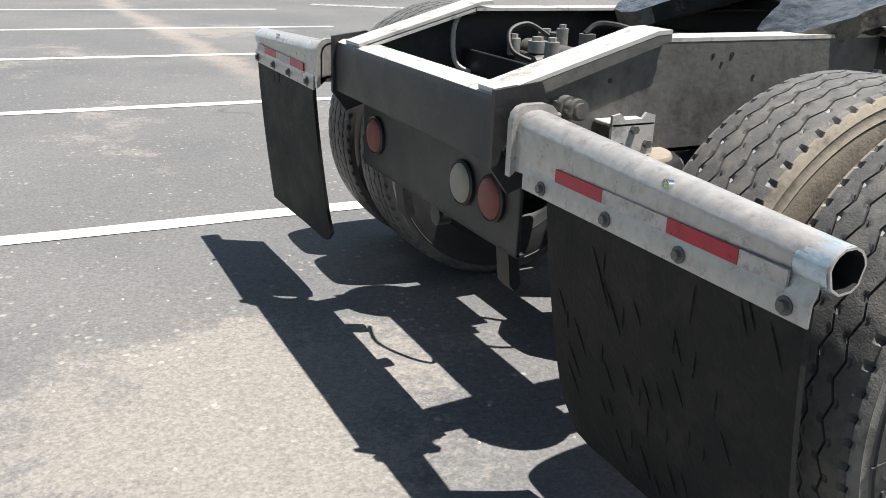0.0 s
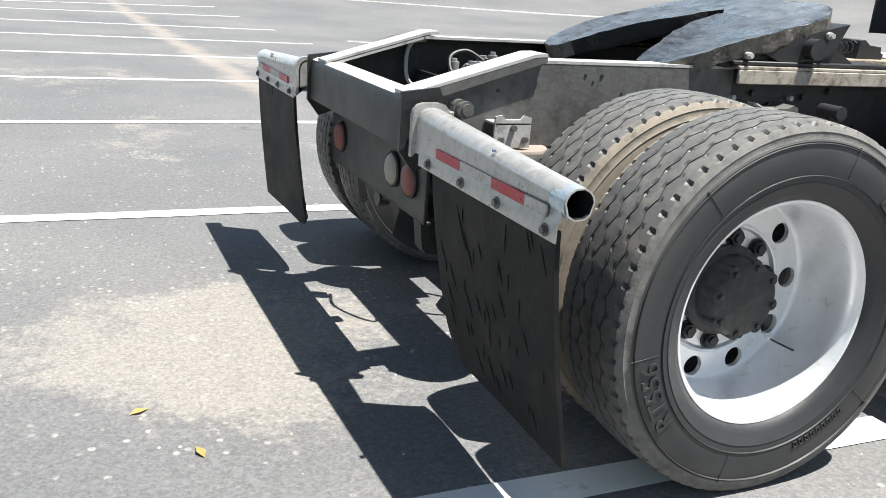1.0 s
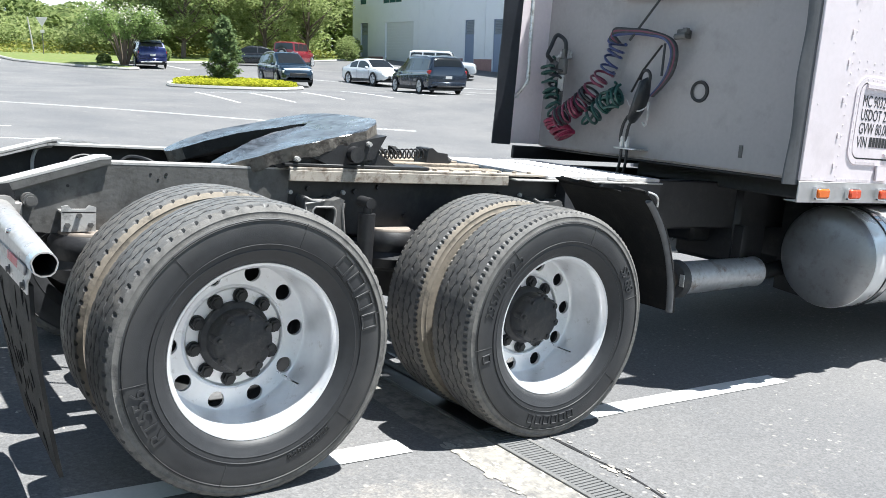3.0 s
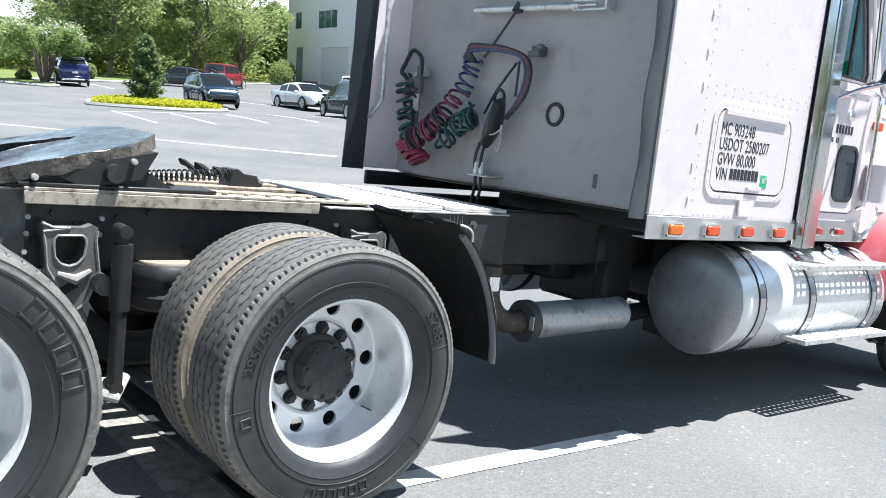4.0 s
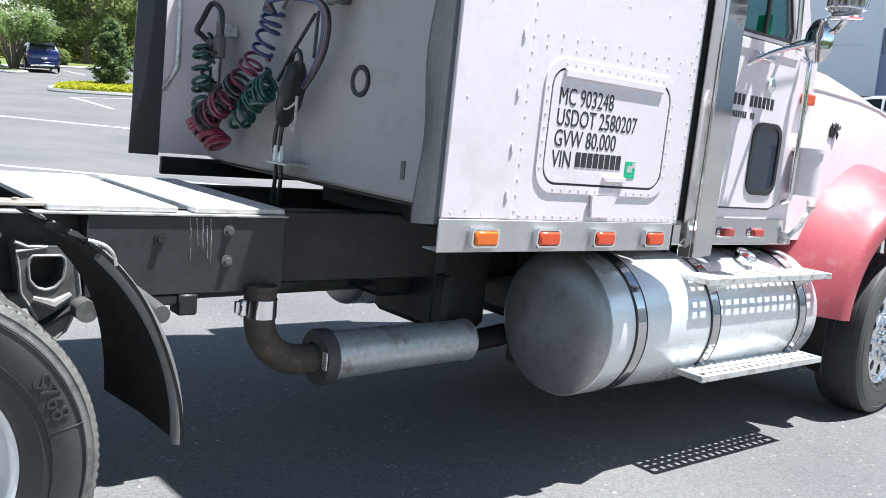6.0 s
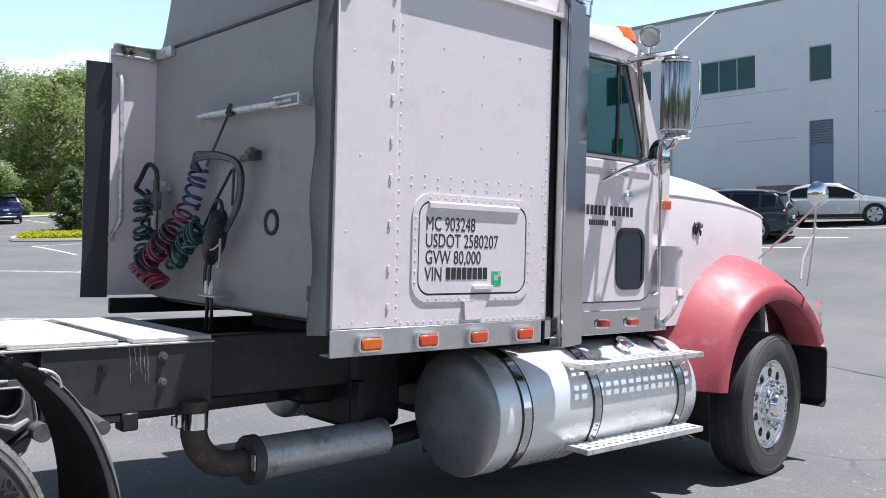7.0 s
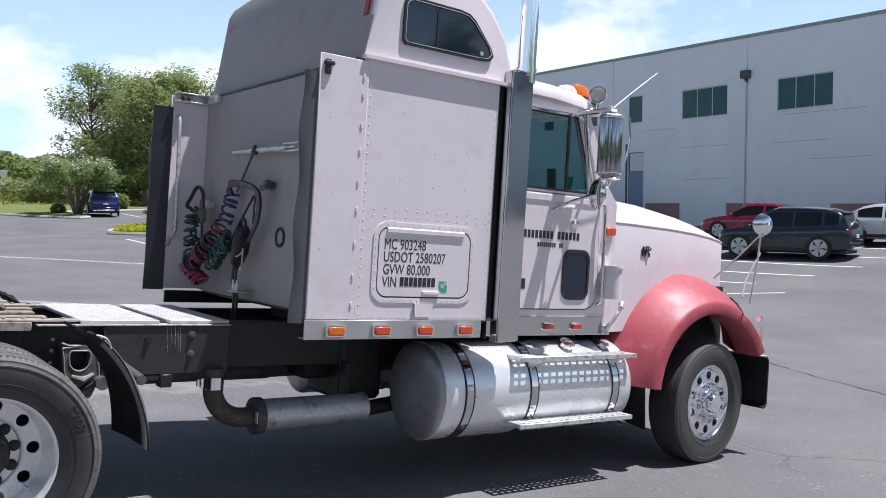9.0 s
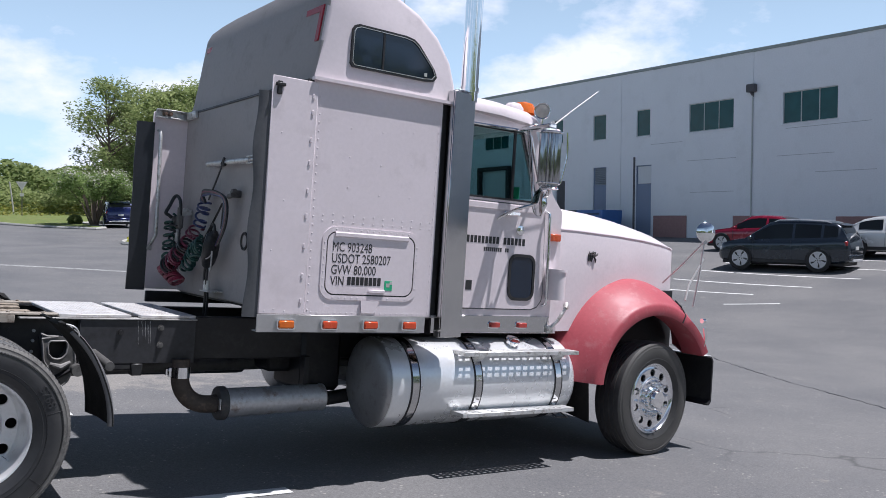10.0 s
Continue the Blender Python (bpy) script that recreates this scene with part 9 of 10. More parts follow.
def tree(x, y, high, spread, seed, material=LEAVES, leaves=4200, leaf=0.17, trunk_r=0.16, bare=0.25, label="tall leafy tree with an uneven open crown", group="trees", lumps=16):
    rng = np.random.default_rng(seed)
    rr = random.Random(seed)
    t = thing("tree", label, "tree", at(x, y, rr.uniform(0, 360)), group)
    bm = bm_new()
    top = high * 0.72
    lean = (rr.uniform(-0.04, 0.04) * high, rr.uniform(-0.04, 0.04) * high)
    sweep(bm, [(0, 0, -0.1), (0.02, 0.01, 0.3), (lean[0] * 0.3, lean[1] * 0.3, top * 0.35), (lean[0] * 0.7, lean[1] * 0.7, top * 0.7), (lean[0], lean[1], top)], [trunk_r * 1.35, trunk_r, trunk_r * 0.8, trunk_r * 0.5, trunk_r * 0.15], 9)
    cents, sizes = [], []
    for i in range(lumps):
        f = rr.random()
        zc = high * (bare + (0.97 - bare) * f)
        reach = spread * math.sin(math.pi * (0.18 + 0.75 * f)) * rr.uniform(0.35, 0.95)
        a = rr.uniform(0, 6.28)
        c = (reach * math.cos(a) + lean[0] * f, reach * math.sin(a) + lean[1] * f, zc)
        base_z = max(bare * high * 0.6, zc - reach * 0.9)
        sweep(bm, [(lean[0] * base_z / top, lean[1] * base_z / top, min(base_z, top * 0.95)), (c[0] * 0.55, c[1] * 0.55, (base_z + zc) / 2), (c[0] * 0.95, c[1] * 0.95, zc)], [trunk_r * 0.38, trunk_r * 0.22, trunk_r * 0.06], 5)
        rad = spread * rr.uniform(0.20, 0.42)
        k = leaves // lumps
        cents.append(blob_points(rng, k, c, (rad, rad, rad * rr.uniform(0.6, 0.9)), 0.35))
        sizes.append(leaf * (0.6 + 0.8 * rng.random(k)))
    part("trunk", bm, BARK, t)
    cents, sizes = np.concatenate(cents), np.concatenate(sizes)
    keep = cents[:, 2] > bare * high * 0.7
    crown = new("crown", leaf_mesh("crown", cents[keep], sizes[keep], rng))
    crown.data.materials.append(material)
    crown.parent = t
    return t


# the big trees behind the far bays
for i, (x, y, h, s) in enumerate(((20.3, 71.5, 11.3, 4.5), (23.3, 68.0, 11.0, 4.2), (27.2, 70.5, 11.6, 4.0), (31.0, 69.5, 11.5, 4.0), (35.5, 70.5, 12.0, 4.4), (24.5, 78.0, 11.5, 4.4), (30.0, 79.5, 12.5, 5.0), (36.5, 79.0, 13.0, 5.0), (40.0, 86.0, 13.0, 5.0), (27.5, 84.0, 12.0, 4.6))):
    tree(x, y, h, s, 100 + i, LEAVES if i % 5 else DEEP, 9500, 0.14, 0.2, 0.2, lumps=44)
for i, (x, y, h, s) in enumerate(((2.0, 104.0, 5.0, 2.4), (-8.0, 108.0, 5.5, 2.6), (9.5, 98.0, 5.0, 2.4))):
    tree(x, y, h, s, 150 + i, DEEP, 3400, 0.2, 0.17, 0.3)
# flowering myrtle on the verge: many stems fanning out of one foot, arching sprays with blossom at the tips
mt = thing("myrtle", "spreading many-stemmed myrtle with white blossom tips on the verge", "shrub", at(14.75, 53.9))
rng = np.random.default_rng(5)
rr = random.Random(31)
cents, sizes, tips = [], [], []
for i in range(26):
    bm = bm_new()
    a = i * 2.4 + rr.uniform(-0.3, 0.3)
    out = rr.uniform(0.5, 1.0) ** 0.6 * 2.55
    high = 4.35 - 0.19 * out ** 2 + rr.uniform(-0.5, 0.25)
    c, d = math.cos(a), math.sin(a)
    path = [(0.12 * c, 0.12 * d, -0.05), (0.30 * out * c, 0.30 * out * d, high * 0.48), (0.68 * out * c, 0.68 * out * d, high * 0.86), (out * c, out * d, high * rr.uniform(0.84, 0.98))]
    sweep(bm, path, [0.055, 0.035, 0.018, 0.005], 5)
    part("stem", bm, BARK, mt)
    for u in (0.5, 0.64, 0.75, 0.85, 0.94, 1.0):
        q = u * 3
        j = min(2, int(q))
        p = Vector(path[j]).lerp(Vector(path[j + 1]), q - j)
        k = 46
        rad = 0.14 + 0.30 * u
        cents.append(np.array(p) + rng.normal(size=(k, 3)) * (rad * 0.62, rad * 0.62, rad * 0.5) + np.array((0, 0, -0.12)))
        sizes.append(0.06 + 0.07 * rng.random(k))
    tips.append(path[3])
crown = new("crown", leaf_mesh("crown", np.concatenate(cents), np.concatenate(sizes), rng))
crown.data.materials.append(MYRTLE)
crown.parent = mt
pts = np.concatenate([np.array(p) + rng.normal(size=(44, 3)) * (0.15, 0.15, 0.17) + np.array((0, 0, 0.1)) for i, p in enumerate(tips) if i % 4 != 1])
bl = new("blossom", leaf_mesh("blossom", pts, 0.05 + 0.05 * rng.random(len(pts)), rng))
bl.data.materials.append(BLOOM)
bl.parent = mt
tagged(bl, kind="stuff")
# low conifer on the island
it = thing("conifer", "small airy dark conifer on the planted island", "tree", at(15.35, 38.6))
bm = bm_new()
sweep(bm, [(0, 0, -0.1), (0.02, 0, 0.9), (0.0, 0.03, 3.0)], [0.07, 0.055, 0.015], 8)
rng = np.random.default_rng(181)
rr = random.Random(7)
cents, sizes = [], []
for i in range(44):
    f = 0.10 + 0.88 * i / 43
    reach = 1.35 * (1 - f) ** 0.7 * rr.uniform(0.7, 1.1) * min(1, f * 5)
    a = i * 2.4 + rr.uniform(-0.4, 0.4)
    tip = (reach * math.cos(a), reach * math.sin(a), 3.2 * f + 0.12)
    sweep(bm, [(0, 0, 3.2 * f - 0.1), (tip[0] * 0.5, tip[1] * 0.5, 3.2 * f), tip], [0.018, 0.012, 0.004], 4)
    k = 150
    u = rng.random(k) ** 0.6
    cents.append(np.outer(u, tip) + np.array((0, 0, 1)) * ((1 - u) * (3.2 * f - 0.1))[:, None] + rng.normal(size=(k, 3)) * (0.09, 0.09, 0.07))
    sizes.append(0.055 + 0.05 * rng.random(k))
part("trunk", bm, BARK, it)
crown = new("crown", leaf_mesh("crown", np.concatenate(cents), np.concatenate(sizes), rng))
crown.data.materials.append(NEEDLE)
crown.parent = it
# island shrubs
rng = np.random.default_rng(11)
k = 9000
a, q = rng.random(k) * 2 * np.pi, np.sqrt(rng.random(k)) * 0.93
px = 15.4 + q * (2.6 * np.cos(a) * (1 + 0.12 * np.cos(2 * a)) + 0.25 * np.sin(a))
py = 37.4 + q * (3.9 * np.sin(a) - 0.25 * 2.6 * np.cos(a))
pz = np.array([height(float(u), float(v)) for u, v in zip(px, py)]) + 0.12 + 0.30 * rng.random(k) * (1 - 0.5 * q ** 4)
ob = new("shrub_bed", leaf_mesh("shrub_bed", np.stack([px, py, pz], 1), 0.05 + 0.05 * rng.random(k), rng))
ob.data.materials.append(YELLOW)
tagged(ob, "low yellow-green shrubs covering the kerbed island", "shrubs", kind="stuff")
# undergrowth and far woods
rng = np.random.default_rng(21)


def thicket(name, label, count, xr, yr, hfun, material, leaf):
    px = xr[0] + (xr[1] - xr[0]) * rng.random(count)
    py = yr[0] + (yr[1] - yr[0]) * rng.random(count)
    keep = np.array([not (WALL.inverted() @ Vector((float(u), float(v), 0))).x > -2.0 or float(v) > 78 for u, v in zip(px, py)])
    px, py = px[keep], py[keep]
    pz = np.array([height(float(u), float(v)) + hfun(float(u), float(v)) * (1 - (1 - r) ** 2.0 if name != "tall_grass" else r) for u, v, r in zip(px, py, rng.random(len(px)))])
    ob = new(name, leaf_mesh(name, np.stack([px, py, pz], 1), leaf * (0.6 + 0.8 * rng.random(len(px))), rng))
    ob.data.materials.append(material)
    return tagged(ob, label, name.replace("_", " "), kind="stuff")


lump = lambda u, v: 0.55 + 0.45 * math.sin(u * 0.9 + math.sin(v * 0.7)) * math.sin(v * 0.5 + u * 0.23)
thicket("far_woods", "dense green woods closing the far side of the lot", 40000, (26.0, 60.0), (86.0, 100.0), lambda u, v: 3.5 + 4.5 * lump(u, v), LEAVES, 0.34)
thicket("far_hill_woods", "distant wooded rise", 30000, (-60.0, 40.0), (118.0, 150.0), lambda u, v: 2.6 + 3.2 * lump(u * 0.5, v * 0.5) + 0.04 * max(0, u + 10), DEEP, 0.55)
thicket("undergrowth", "scrubby undergrowth along the trees", 16000, (8.0, 42.0), (76.0, 86.0), lambda u, v: 0.6 + 2.2 * lump(u * 1.7, v), LEAVES, 0.2)
thicket("tall_grass", "tall yellow-green grass along the verge", 15000, (-40.0, 40.0), (68.0, 84.0), lambda u, v: (0.25 if u > 9 else -0.5) + 0.75 * lump(u * 2, v) * (v > 71), WEED, 0.16)
# the side of the lot behind the walk
thicket("near_woods", "dense woods closing the lot behind a grass strip", 24000, (-60.0, 70.0), (-48.0, -34.0), lambda u, v: 7.0 + 4.0 * lump(u, v), LEAVES, 0.6)
thicket("side_woods", "dense woods closing the end of the lot", 24000, (-58.0, -44.0), (-44.0, 110.0), lambda u, v: 9.0 + 5.0 * lump(u, v), DEEP, 0.7)
# shrubs by the myrtle
for i, (x, y, r) in enumerate(((14.0, 55.8, 0.45), (19.5, 61.8, 0.8), (37.5, 66.5, 1.1), (39.0, 69.0, 1.3))):
    t = thing("bush", "rounded dark green clipped bush", "bush", at(x, y), "bushes")
    rg = np.random.default_rng(300 + i)
    o = new("foliage", leaf_mesh("foliage", blob_points(rg, 1500, (0, 0, r * 0.75), (r, r, r * 0.85), 0.6), 0.07 + 0.06 * rg.random(1500), rg))
    o.data.materials.append(DEEP)
    o.parent = t
    bm = bm_new()
    for q in range(5):
        sweep(bm, [(0, 0, -0.05), (0.3 * r * math.cos(q), 0.3 * r * math.sin(q), r * 0.6), (0.6 * r * math.cos(q), 0.6 * r * math.sin(q), r * 1.1)], [0.02, 0.015, 0.006], 5)
    part("stem", bm, BARK, t)
# road sign and leaning stake
sg = thing("road_sign", "grey back of a triangular road sign on a thin post", "sign", at(12.6, 67.0, -10))
bm = bm_new()
rod(bm, (0, 0, 0), (0, 0, 2.75), 0.03, n=8)
part("post", bm, GREASY, sg)
tri = lambda r: [(r * math.sin(radians(a)), 2.50 + r * math.cos(radians(a))) for a in (60, 180, 300)]
bm = bm_new()
prism(bm, tri(0.46), "y", -0.05, -0.04)
part("face", bm, TAPE_WHITE, sg)
bm = bm_new()
prism(bm, tri(0.31), "y", -0.055, -0.05)
part("back_plate", bm, DUSTY_AND_LIT, sg)
bm = bm_new()
box(bm, (-0.14, -0.05, 1.62), (0.14, -0.04, 1.84), 0.004)
part("small_plate", bm, TAPE_WHITE, sg)
bm = bm_new()
sweep(bm, [(0.1, 0, -0.2), (-0.05, 0, 1.3), (-0.22, 0, 2.7)], [0.06, 0.055, 0.05], 8)
tagged(part("stake", bm, surface("pale stake", (0.5, 0.48, 0.45), 0.8), m=at(12.5, 70.5)), "pale leaning stake beyond the verge", "stake")

# ---- parked cars ----
CARGLASS = surface("car glass", (0.015, 0.018, 0.02), 0.06, vary=0.05, rough_vary=0.02)
CARTYRE = surface("car tyre", (0.025, 0.025, 0.026), 0.8)
CARRIM = surface("car alloy", (0.62, 0.63, 0.65), 0.35, metal=0.3)
CARTRIM = surface("black car trim", (0.02, 0.02, 0.022), 0.6)
LAMP_R = surface("car tail lens", (0.35, 0.02, 0.02), 0.2)
LAMP_W = surface("car head lens", (0.7, 0.72, 0.74), 0.12)
PLATE_W = surface("pale plate", (0.6, 0.6, 0.58), 0.5)


def loft(bm, rows):
    n = len(rows[0])
    poly(bm, [v for r in rows for v in r], [[a * n + i, a * n + i + 1, (a + 1) * n + i + 1, (a + 1) * n + i] for a in range(len(rows) - 1) for i in range(n - 1)] + [list(range(n)), list(range((len(rows) - 1) * n, len(rows) * n))])


# stations from tail to nose: place along the length, sill, beltline, roof or hood line, width
CARS = {
    "suv": (4.5, 1.84, 0.365, [(-0.5, 0.42, 0.80, 0.82, 0.80), (-0.49, 0.32, 0.98, 1.02, 0.92), (-0.47, 0.30, 1.08, 1.22, 0.97), (-0.43, 0.26, 1.10, 1.50, 1.0), (-0.395, 0.25, 1.09, 1.585, 1.0), (-0.30, 0.23, 1.06, 1.645, 1.0), (-0.1, 0.22, 1.02, 1.68, 1.0), (0.03, 0.22, 1.0, 1.67, 1.0), (0.09, 0.22, 0.995, 1.62, 1.0),
            (0.16, 0.22, 0.99, 1.43, 1.0), (0.28, 0.22, 0.985, 1.045, 0.99), (0.38, 0.23, 0.95, 0.985, 0.97), (0.46, 0.27, 0.84, 0.88, 0.90), (0.49, 0.32, 0.70, 0.73, 0.80), (0.5, 0.42, 0.56, 0.58, 0.68)]),
    "sedan": (4.8, 1.83, 0.335, [(-0.5, 0.42, 0.72, 0.73, 0.78), (-0.488, 0.30, 0.92, 0.95, 0.90), (-0.45, 0.25, 0.96, 1.0, 0.96), (-0.37, 0.22, 0.95, 1.02, 0.99), (-0.24, 0.2, 0.93, 1.34, 1.0), (-0.16, 0.2, 0.92, 1.42, 1.0), (-0.02, 0.2, 0.90, 1.45, 1.0), (0.06, 0.2, 0.89, 1.42, 1.0), (0.12, 0.2, 0.885, 1.28, 1.0),
              (0.235, 0.2, 0.87, 0.95, 0.99), (0.36, 0.22, 0.82, 0.87, 0.96), (0.455, 0.26, 0.72, 0.76, 0.88), (0.49, 0.32, 0.60, 0.62, 0.78), (0.5, 0.40, 0.50, 0.52, 0.66)]),
    "minivan": (5.1, 1.98, 0.345, [(-0.5, 0.42, 0.85, 0.86, 0.84), (-0.49, 0.32, 1.0, 1.1, 0.94), (-0.475, 0.30, 1.06, 1.35, 0.98), (-0.455, 0.26, 1.06, 1.58, 1.0), (-0.42, 0.25, 1.05, 1.66, 1.0), (-0.25, 0.22, 1.02, 1.73, 1.0), (0.0, 0.22, 0.99, 1.74, 1.0), (0.1, 0.22, 0.97, 1.68, 1.0), (0.17, 0.22, 0.96, 1.48, 1.0),
                (0.32, 0.22, 0.93, 1.0, 0.98), (0.42, 0.24, 0.85, 0.89, 0.93), (0.475, 0.28, 0.74, 0.77, 0.85), (0.495, 0.34, 0.60, 0.62, 0.75), (0.5, 0.42, 0.52, 0.54, 0.66)]),
    "jeep": (4.4, 1.86, 0.39, [(-0.5, 0.45, 1.0, 1.02, 0.95), (-0.495, 0.36, 1.1, 1.16, 0.98), (-0.485, 0.34, 1.12, 1.75, 1.0), (-0.44, 0.32, 1.12, 1.82, 1.0), (-0.2, 0.30, 1.12, 1.83, 1.0), (0.1, 0.30, 1.12, 1.80, 1.0), (0.13, 0.30, 1.12, 1.72, 1.0), (0.20, 0.30, 1.12, 1.18, 1.0), (0.22, 0.30, 1.10, 1.16, 0.90), (0.44, 0.36, 1.04, 1.10, 0.84),
             (0.49, 0.40, 0.95, 1.0, 0.80), (0.5, 0.46, 0.80, 0.82, 0.78)]),
}
# side windows, windscreen and back window of each kind, as stretches of the length
PANES = {"suv": ([(-0.415, -0.315), (-0.295, -0.105), (-0.085, 0.20)], (0.10, 0.265), (-0.465, -0.40)), "sedan": ([(-0.27, -0.105), (-0.085, 0.175)], (0.075, 0.225), (-0.355, -0.20)),
         "minivan": ([(-0.44, -0.285), (-0.265, -0.075), (-0.055, 0.22)], (0.11, 0.305), (-0.482, -0.43)), "jeep": ([(-0.47, -0.30), (-0.28, -0.11), (-0.09, 0.14)], (0.132, 0.195), (-0.4935, -0.4855))}


def car(kind, x, y, turn, paint, label):
    """A parked car facing local +x: shell, panes, wheels in their wells, lamps, mirrors."""
    t = thing(kind, label, "car", at(x, y, turn), "parked cars")
    L, W, R, line = CARS[kind]
    w = W / 2

    def station(f):
        for p, q in zip(line, line[1:]):
            if p[0] <= f <= q[0]:
                u = (f - p[0]) / (q[0] - p[0])
                return [p[i] + (q[i] - p[i]) * u for i in range(1, 5)]

    def section(f):
        lo, belt, top, wf = station(f)
        hw = w * wf
        rise_ = max(0.0, min(1.0, (top - belt) / 0.55))
        rw = hw * (0.93 - (0.10 if kind == "jeep" else 0.20) * rise_)
        return [(hw * 0.86, lo), (hw * 0.97, lo + 0.07), (hw, lo + 0.42 * (belt - lo)), (hw * 0.995, belt - 0.22 * (belt - lo)), (hw * 0.965, belt - 0.03), (hw * 0.93, belt), (rw, max(belt + 0.004, top - 0.05 * rise_ - 0.004)), (rw * 0.90, top), (rw * 0.5, top + 0.022)]

    bm = bm_new()
    rows = []
    fs = sorted({q[0] for q in line} | {line[0][0] + (line[-1][0] - line[0][0]) * i / 30 for i in range(31)})
    for f in fs:
        half = section(f)
        rows.append([(f * L, -a, z) for a, z in half] + [(f * L, 0, half[-1][1] + 0.006)] + [(f * L, a, z) for a, z in reversed(half)])
    loft(bm, rows)
    part("body", bm, paint, t, angle=42)
    sides, screen_, back = PANES[kind]
    for s in (-1, 1):
        for f0, f1 in sides:
            bm = bm_new()
            grid_ = []
            for i in range(9):
                half = section(f0 + (f1 - f0) * i / 8)
                a, c = half[5], half[6]
                grid_.append([(L * (f0 + (f1 - f0) * i / 8), s * (a[0] + (c[0] - a[0]) * v + 0.007), a[1] + (c[1] - a[1]) * v) for v in (0.10, 0.5, 0.90)])
            poly(bm, [p for g in grid_ for p in g], [[i * 3 + j, i * 3 + j + 1, i * 3 + 4 + j, i * 3 + 3 + j] for i in range(8) for j in range(2)])
            part("side_window", bm, CARGLASS, t, "dark car window")
        bm = bm_new()
        fm = screen_[1] - 0.045
        half = section(fm)
        box(bm, (fm * L - 0.06, min(s * half[4][0], s * (half[4][0] + 0.20)), half[5][1] + 0.01), (fm * L + 0.06, max(s * half[4][0], s * (half[4][0] + 0.20)), half[5][1] + 0.14), 0.03)
        part("door_mirror", bm, paint, t)
        half = section(0.465)
        bm = bm_new()
        box(bm, (0.44 * L, min(s * half[3][0] * 0.62, s * half[3][0] * 1.005), half[5][1] - 0.19), (0.482 * L, max(s * half[3][0] * 0.62, s * half[3][0] * 1.005), half[5][1] - 0.05), 0.03)
        part("headlight", bm, LAMP_W, t)
        half = section(-0.475)
        bm = bm_new()
        zt = half[5][1] - (0.02 if kind != "minivan" else -0.04)
        box(bm, (-0.489 * L, min(s * half[3][0] * 0.66, s * (half[3][0] * 0.995)), zt - 0.20), (-0.435 * L, max(s * half[3][0] * 0.66, s * (half[3][0] * 1.004)), zt - 0.03), 0.03)
        part("tail_light", bm, LAMP_R, t)
        bm = bm_new()
        box(bm, (-0.36 * L, min(s * w * 0.965, s * w * 0.985), 0.24), (0.36 * L, max(s * w * 0.965, s * w * 0.985), 0.36), 0.01)
        part("side_cladding", bm, CARTRIM, t)
        for q in ((-0.09, 0.20) if kind != "jeep" else (-0.10, 0.15)):
            lo, belt, top, wf = station(q)
            bm = bm_new()
            sweep(bm, [(q * L + 0.01 * k, s * (w * (0.985, 1.003, 0.999, 0.972)[k]), lo + (belt - lo) * (0.12, 0.42, 0.78, 0.98)[k]) for k in range(4)], 0.005, 4)
            part("door_seam", bm, CARTRIM, t)
        for q0, q1, z in ((-0.27, -0.22, 0.83), (-0.05, 0.0, 0.82)):
            bm = bm_new()
            box(bm, (q0 * L, min(s * w * 0.99, s * w * 1.015), z), (q1 * L, max(s * w * 0.99, s * w * 1.015), z + 0.025), 0.006)
            part("door_handle", bm, paint, t)
        for fx in (-0.285, 0.305):
            m = pose(fx * L, s * (w - 0.095), R, 0, 0, 0 if s < 0 else 180)
            bm = bm_new()
            lathe(bm, [(R + 0.052, -0.115), (R + 0.058, -0.100), (R + 0.05, -0.092), (0.0005, -0.098)], 32, m)
            part("wheel_arch", bm, CARTRIM, t, "black wheel well")
            bm = bm_new()
            lathe(bm, [(0.20, -0.09), (R, -0.09), (R + 0.002, -0.10), (R - 0.015, -0.122), (R - 0.075, -0.125), (R - 0.085, -0.110)], 32, m)
            wh = part("wheel", bm, CARTYRE, t)
            bm = bm_new()
            rim_r = R - 0.085
            lathe(bm, [(rim_r + 0.004, -0.118), (rim_r - 0.012, -0.112), (rim_r - 0.02, -0.098), (0.0005, -0.096)], 28, m)
            for q in range(5):
                for o in (-0.17, 0.17):
                    box(bm, (-0.018, -0.119, 0.02), (0.018, -0.10, rim_r - 0.004), 0.006, m @ Matrix.Rotation(q * 1.2566 + o, 4, "Y"))
            part("rim", bm, CARRIM, wh)
            for q in range(5):
                bm = bm_new()
                prism(bm, [(0.07, 0.075), (0.085, 0.055), (rim_r * 0.80, 0.085), (rim_r * 0.80, 0.155), (0.085, 0.095)], "y", -0.1005, -0.0985, m @ Matrix.Rotation(q * 1.2566 - 0.55, 4, "Y"))
                part("rim_gap", bm, CARTRIM, wh, "dark gap between spokes")
    for nm, (f0, f1), dx in (("windscreen", screen_, 0.008), ("rear_window", back, -0.008)):
        bm = bm_new()
        grid_ = []
        for i in range(7):
            f = f0 + (f1 - f0) * i / 6
            half = section(f)
            a, c = half[7], half[8]
            ys2 = [(-a[0] * 0.97, a[1]), (-c[0], c[1]), (0, c[1] + 0.006), (c[0], c[1]), (a[0] * 0.97, a[1])]
            grid_.append([(f * L + dx, u, z + 0.008) for u, z in ys2])
        poly(bm, [p for g in grid_ for p in g], [[i * 5 + j, i * 5 + j + 1, i * 5 + 6 + j, i * 5 + 5 + j] for i in range(6) for j in range(4)])
        part(nm, bm, CARGLASS, t, "dark tinted glass")
    bm = bm_new()
    zf = station(0.48)[1]
    box(bm, (0.47 * L, -w * 0.52, zf - 0.28), (0.503 * L, w * 0.52, zf - 0.10), 0.03)
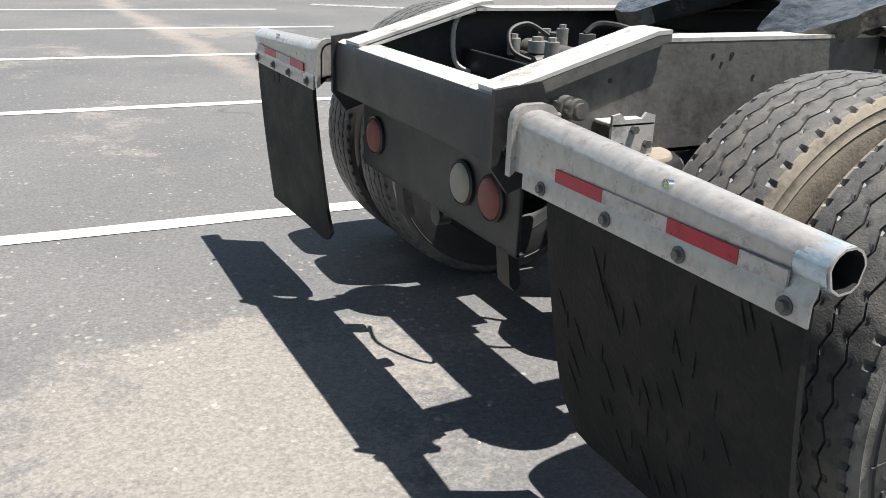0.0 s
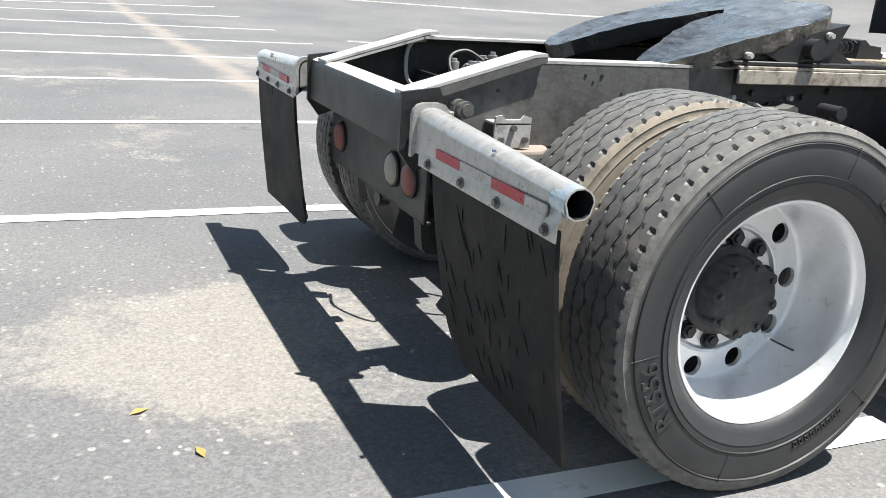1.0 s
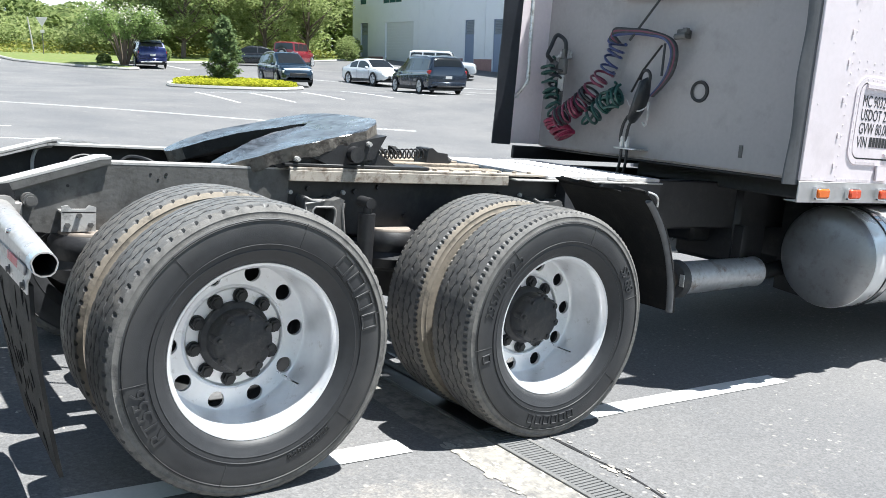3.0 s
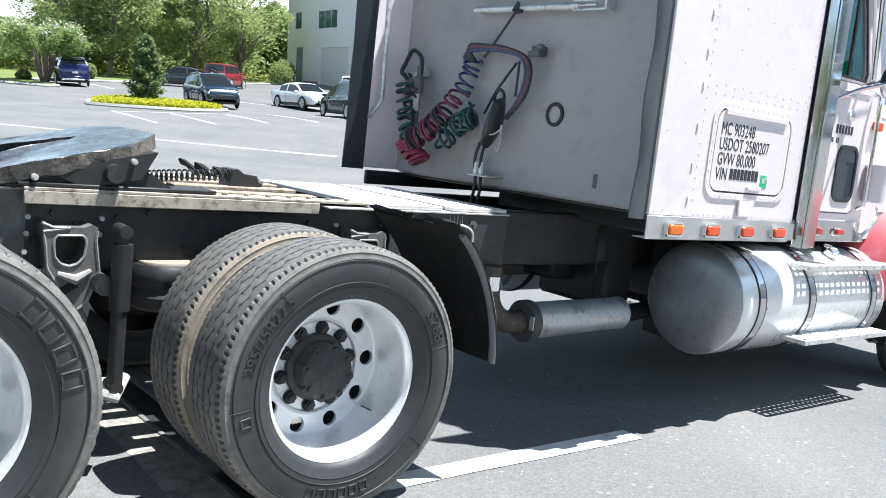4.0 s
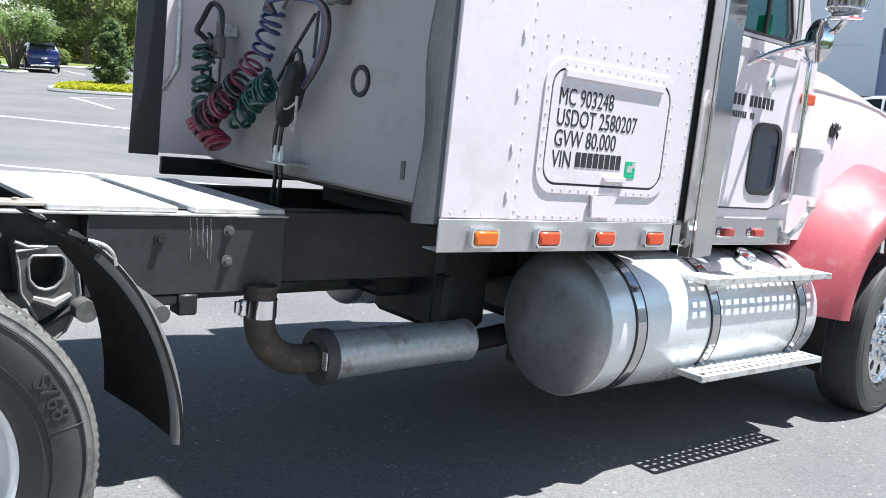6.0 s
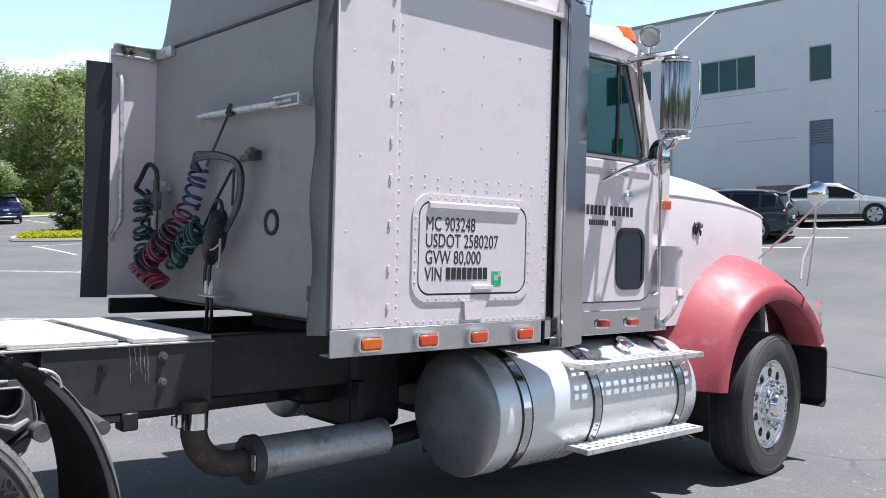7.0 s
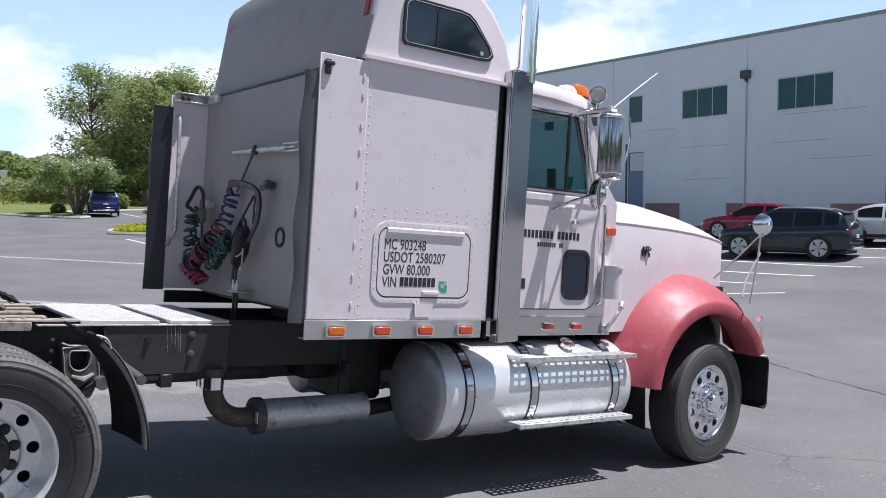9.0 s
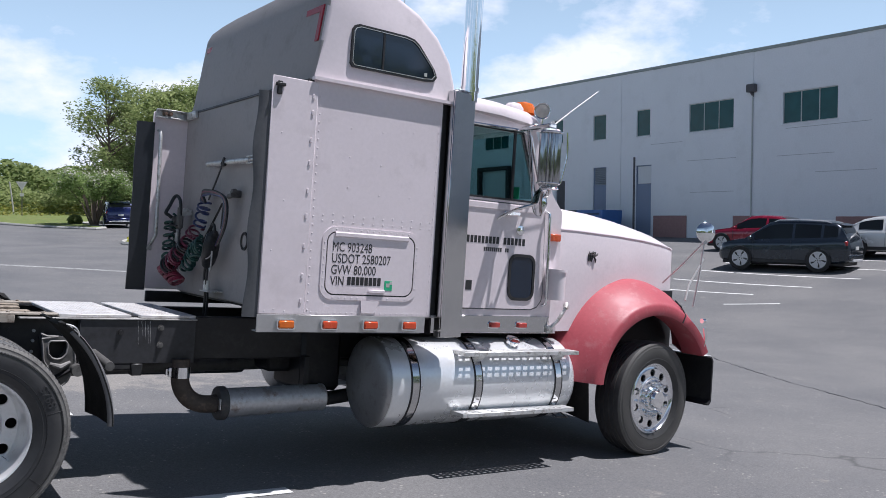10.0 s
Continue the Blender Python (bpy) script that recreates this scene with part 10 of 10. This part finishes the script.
    part("grille", bm, CARTRIM, t)
    bm = bm_new()
    box(bm, (-0.508 * L, -w * 0.86, 0.36), (-0.46 * L, w * 0.86, 0.56), 0.05)
    part("rear_bumper", bm, CARTRIM if kind == "jeep" else paint, t)
    bm = bm_new()
    box(bm, (-0.511 * L, -w * 0.6, 0.31), (-0.47 * L, w * 0.6, 0.40), 0.03)
    part("skid_plate", bm, CARRIM if kind == "suv" else CARTRIM, t)
    bm = bm_new()
    box(bm, (-0.505 * L, -0.16, 0.70), (-0.485 * L, 0.16, 0.82), 0.005)
    part("rear_plate", bm, PLATE_W, t)
    bm = bm_new()
    box(bm, (-0.46 * L, -w * 0.84, 0.17), (0.46 * L, w * 0.84, 0.3), 0.03)
    part("underbody", bm, CARTRIM, t)
    if kind in ("suv", "minivan"):
        for s in (-1, 1):
            bm = bm_new()
            sweep(bm, [(f * L, s * w * 0.69, station(f)[2] + o) for f, o in ((-0.36, 0.0), (-0.32, 0.03), (-0.1, 0.04), (0.02, 0.035), (0.06, -0.005))], 0.018, 6)
            part("roof_rail", bm, CARRIM, t, "silver roof rail")
    if kind == "suv":
        bm = bm_new()
        prism(bm, [(-0.452 * L, 1.53), (-0.40 * L, 1.60), (-0.38 * L, 1.615), (-0.40 * L, 1.565), (-0.44 * L, 1.51)], "y", -w * 0.66, w * 0.66)
        part("roof_spoiler", bm, paint, t)
    if kind == "jeep":
        bm = bm_new()
        lathe(bm, [(0.2, 0.06), (0.37, 0.08), (0.39, 0.04), (0.39, -0.05), (0.36, -0.09), (0.2, -0.09), (0.0005, -0.08)], 28, pose(-0.5 * L - 0.09, 0.1, 0.98, 0, 0, -90))
        part("spare_wheel", bm, CARTYRE, t, "covered spare wheel")
        bm = bm_new()
        lathe(bm, [(0.0005, -0.086), (0.15, -0.092), (0.22, -0.094)], 28, pose(-0.5 * L - 0.09, 0.1, 0.98, 0, 0, -90))
        part("spare_cover", bm, CARRIM, t, "pale spare wheel cover")
    return t


def gloss(name, c, metal=0.4):
    return surface(name, c, 0.25, metal=metal, vary=0.04, patch=1.5, coat=0.8, rough_vary=0.04)


car("suv", 16.3, 54.6, 84, gloss("blue car paint", (0.012, 0.02, 0.10)), "blue compact suv parked facing the trees")
car("suv", 19.4, 40.4, -97, gloss("navy car paint", (0.015, 0.035, 0.06)), "dark navy suv parked beside the planted island")
car("jeep", 29.4, 60.2, 43, gloss("red car paint", (0.27, 0.012, 0.022), 0.2), "red boxy off-roader with a rear spare wheel")
car("sedan", 25.8, 60.2, 160, gloss("charcoal car paint", (0.02, 0.024, 0.03)), "charcoal sedan parked by the trees")
car("sedan", 25.4, 41.3, -90, gloss("white car paint", (0.72, 0.73, 0.74), 0.0), "white sedan parked in the middle bays")
car("minivan", 23.0, 32.2, 80, gloss("grey-blue van paint", (0.024, 0.036, 0.058)), "dark grey-blue minivan parked in the middle bays")
car("jeep", 33.0, 45.2, -40, bpy.data.materials["white car paint"], "white off-roader parked near the warehouse")
car("suv", 28.4, 12.4, 105, gloss("slate car paint", (0.022, 0.032, 0.046)), "dark slate compact suv parked across the lot")
car("sedan", 32.6, 10.6, -72, gloss("silver car paint", (0.62, 0.63, 0.63), 0.2), "silver sedan parked near the warehouse")
car("sedan", 32.7, 16.4, 100, gloss("crimson car paint", (0.25, 0.012, 0.035), 0.2), "red sedan parked near the warehouse")
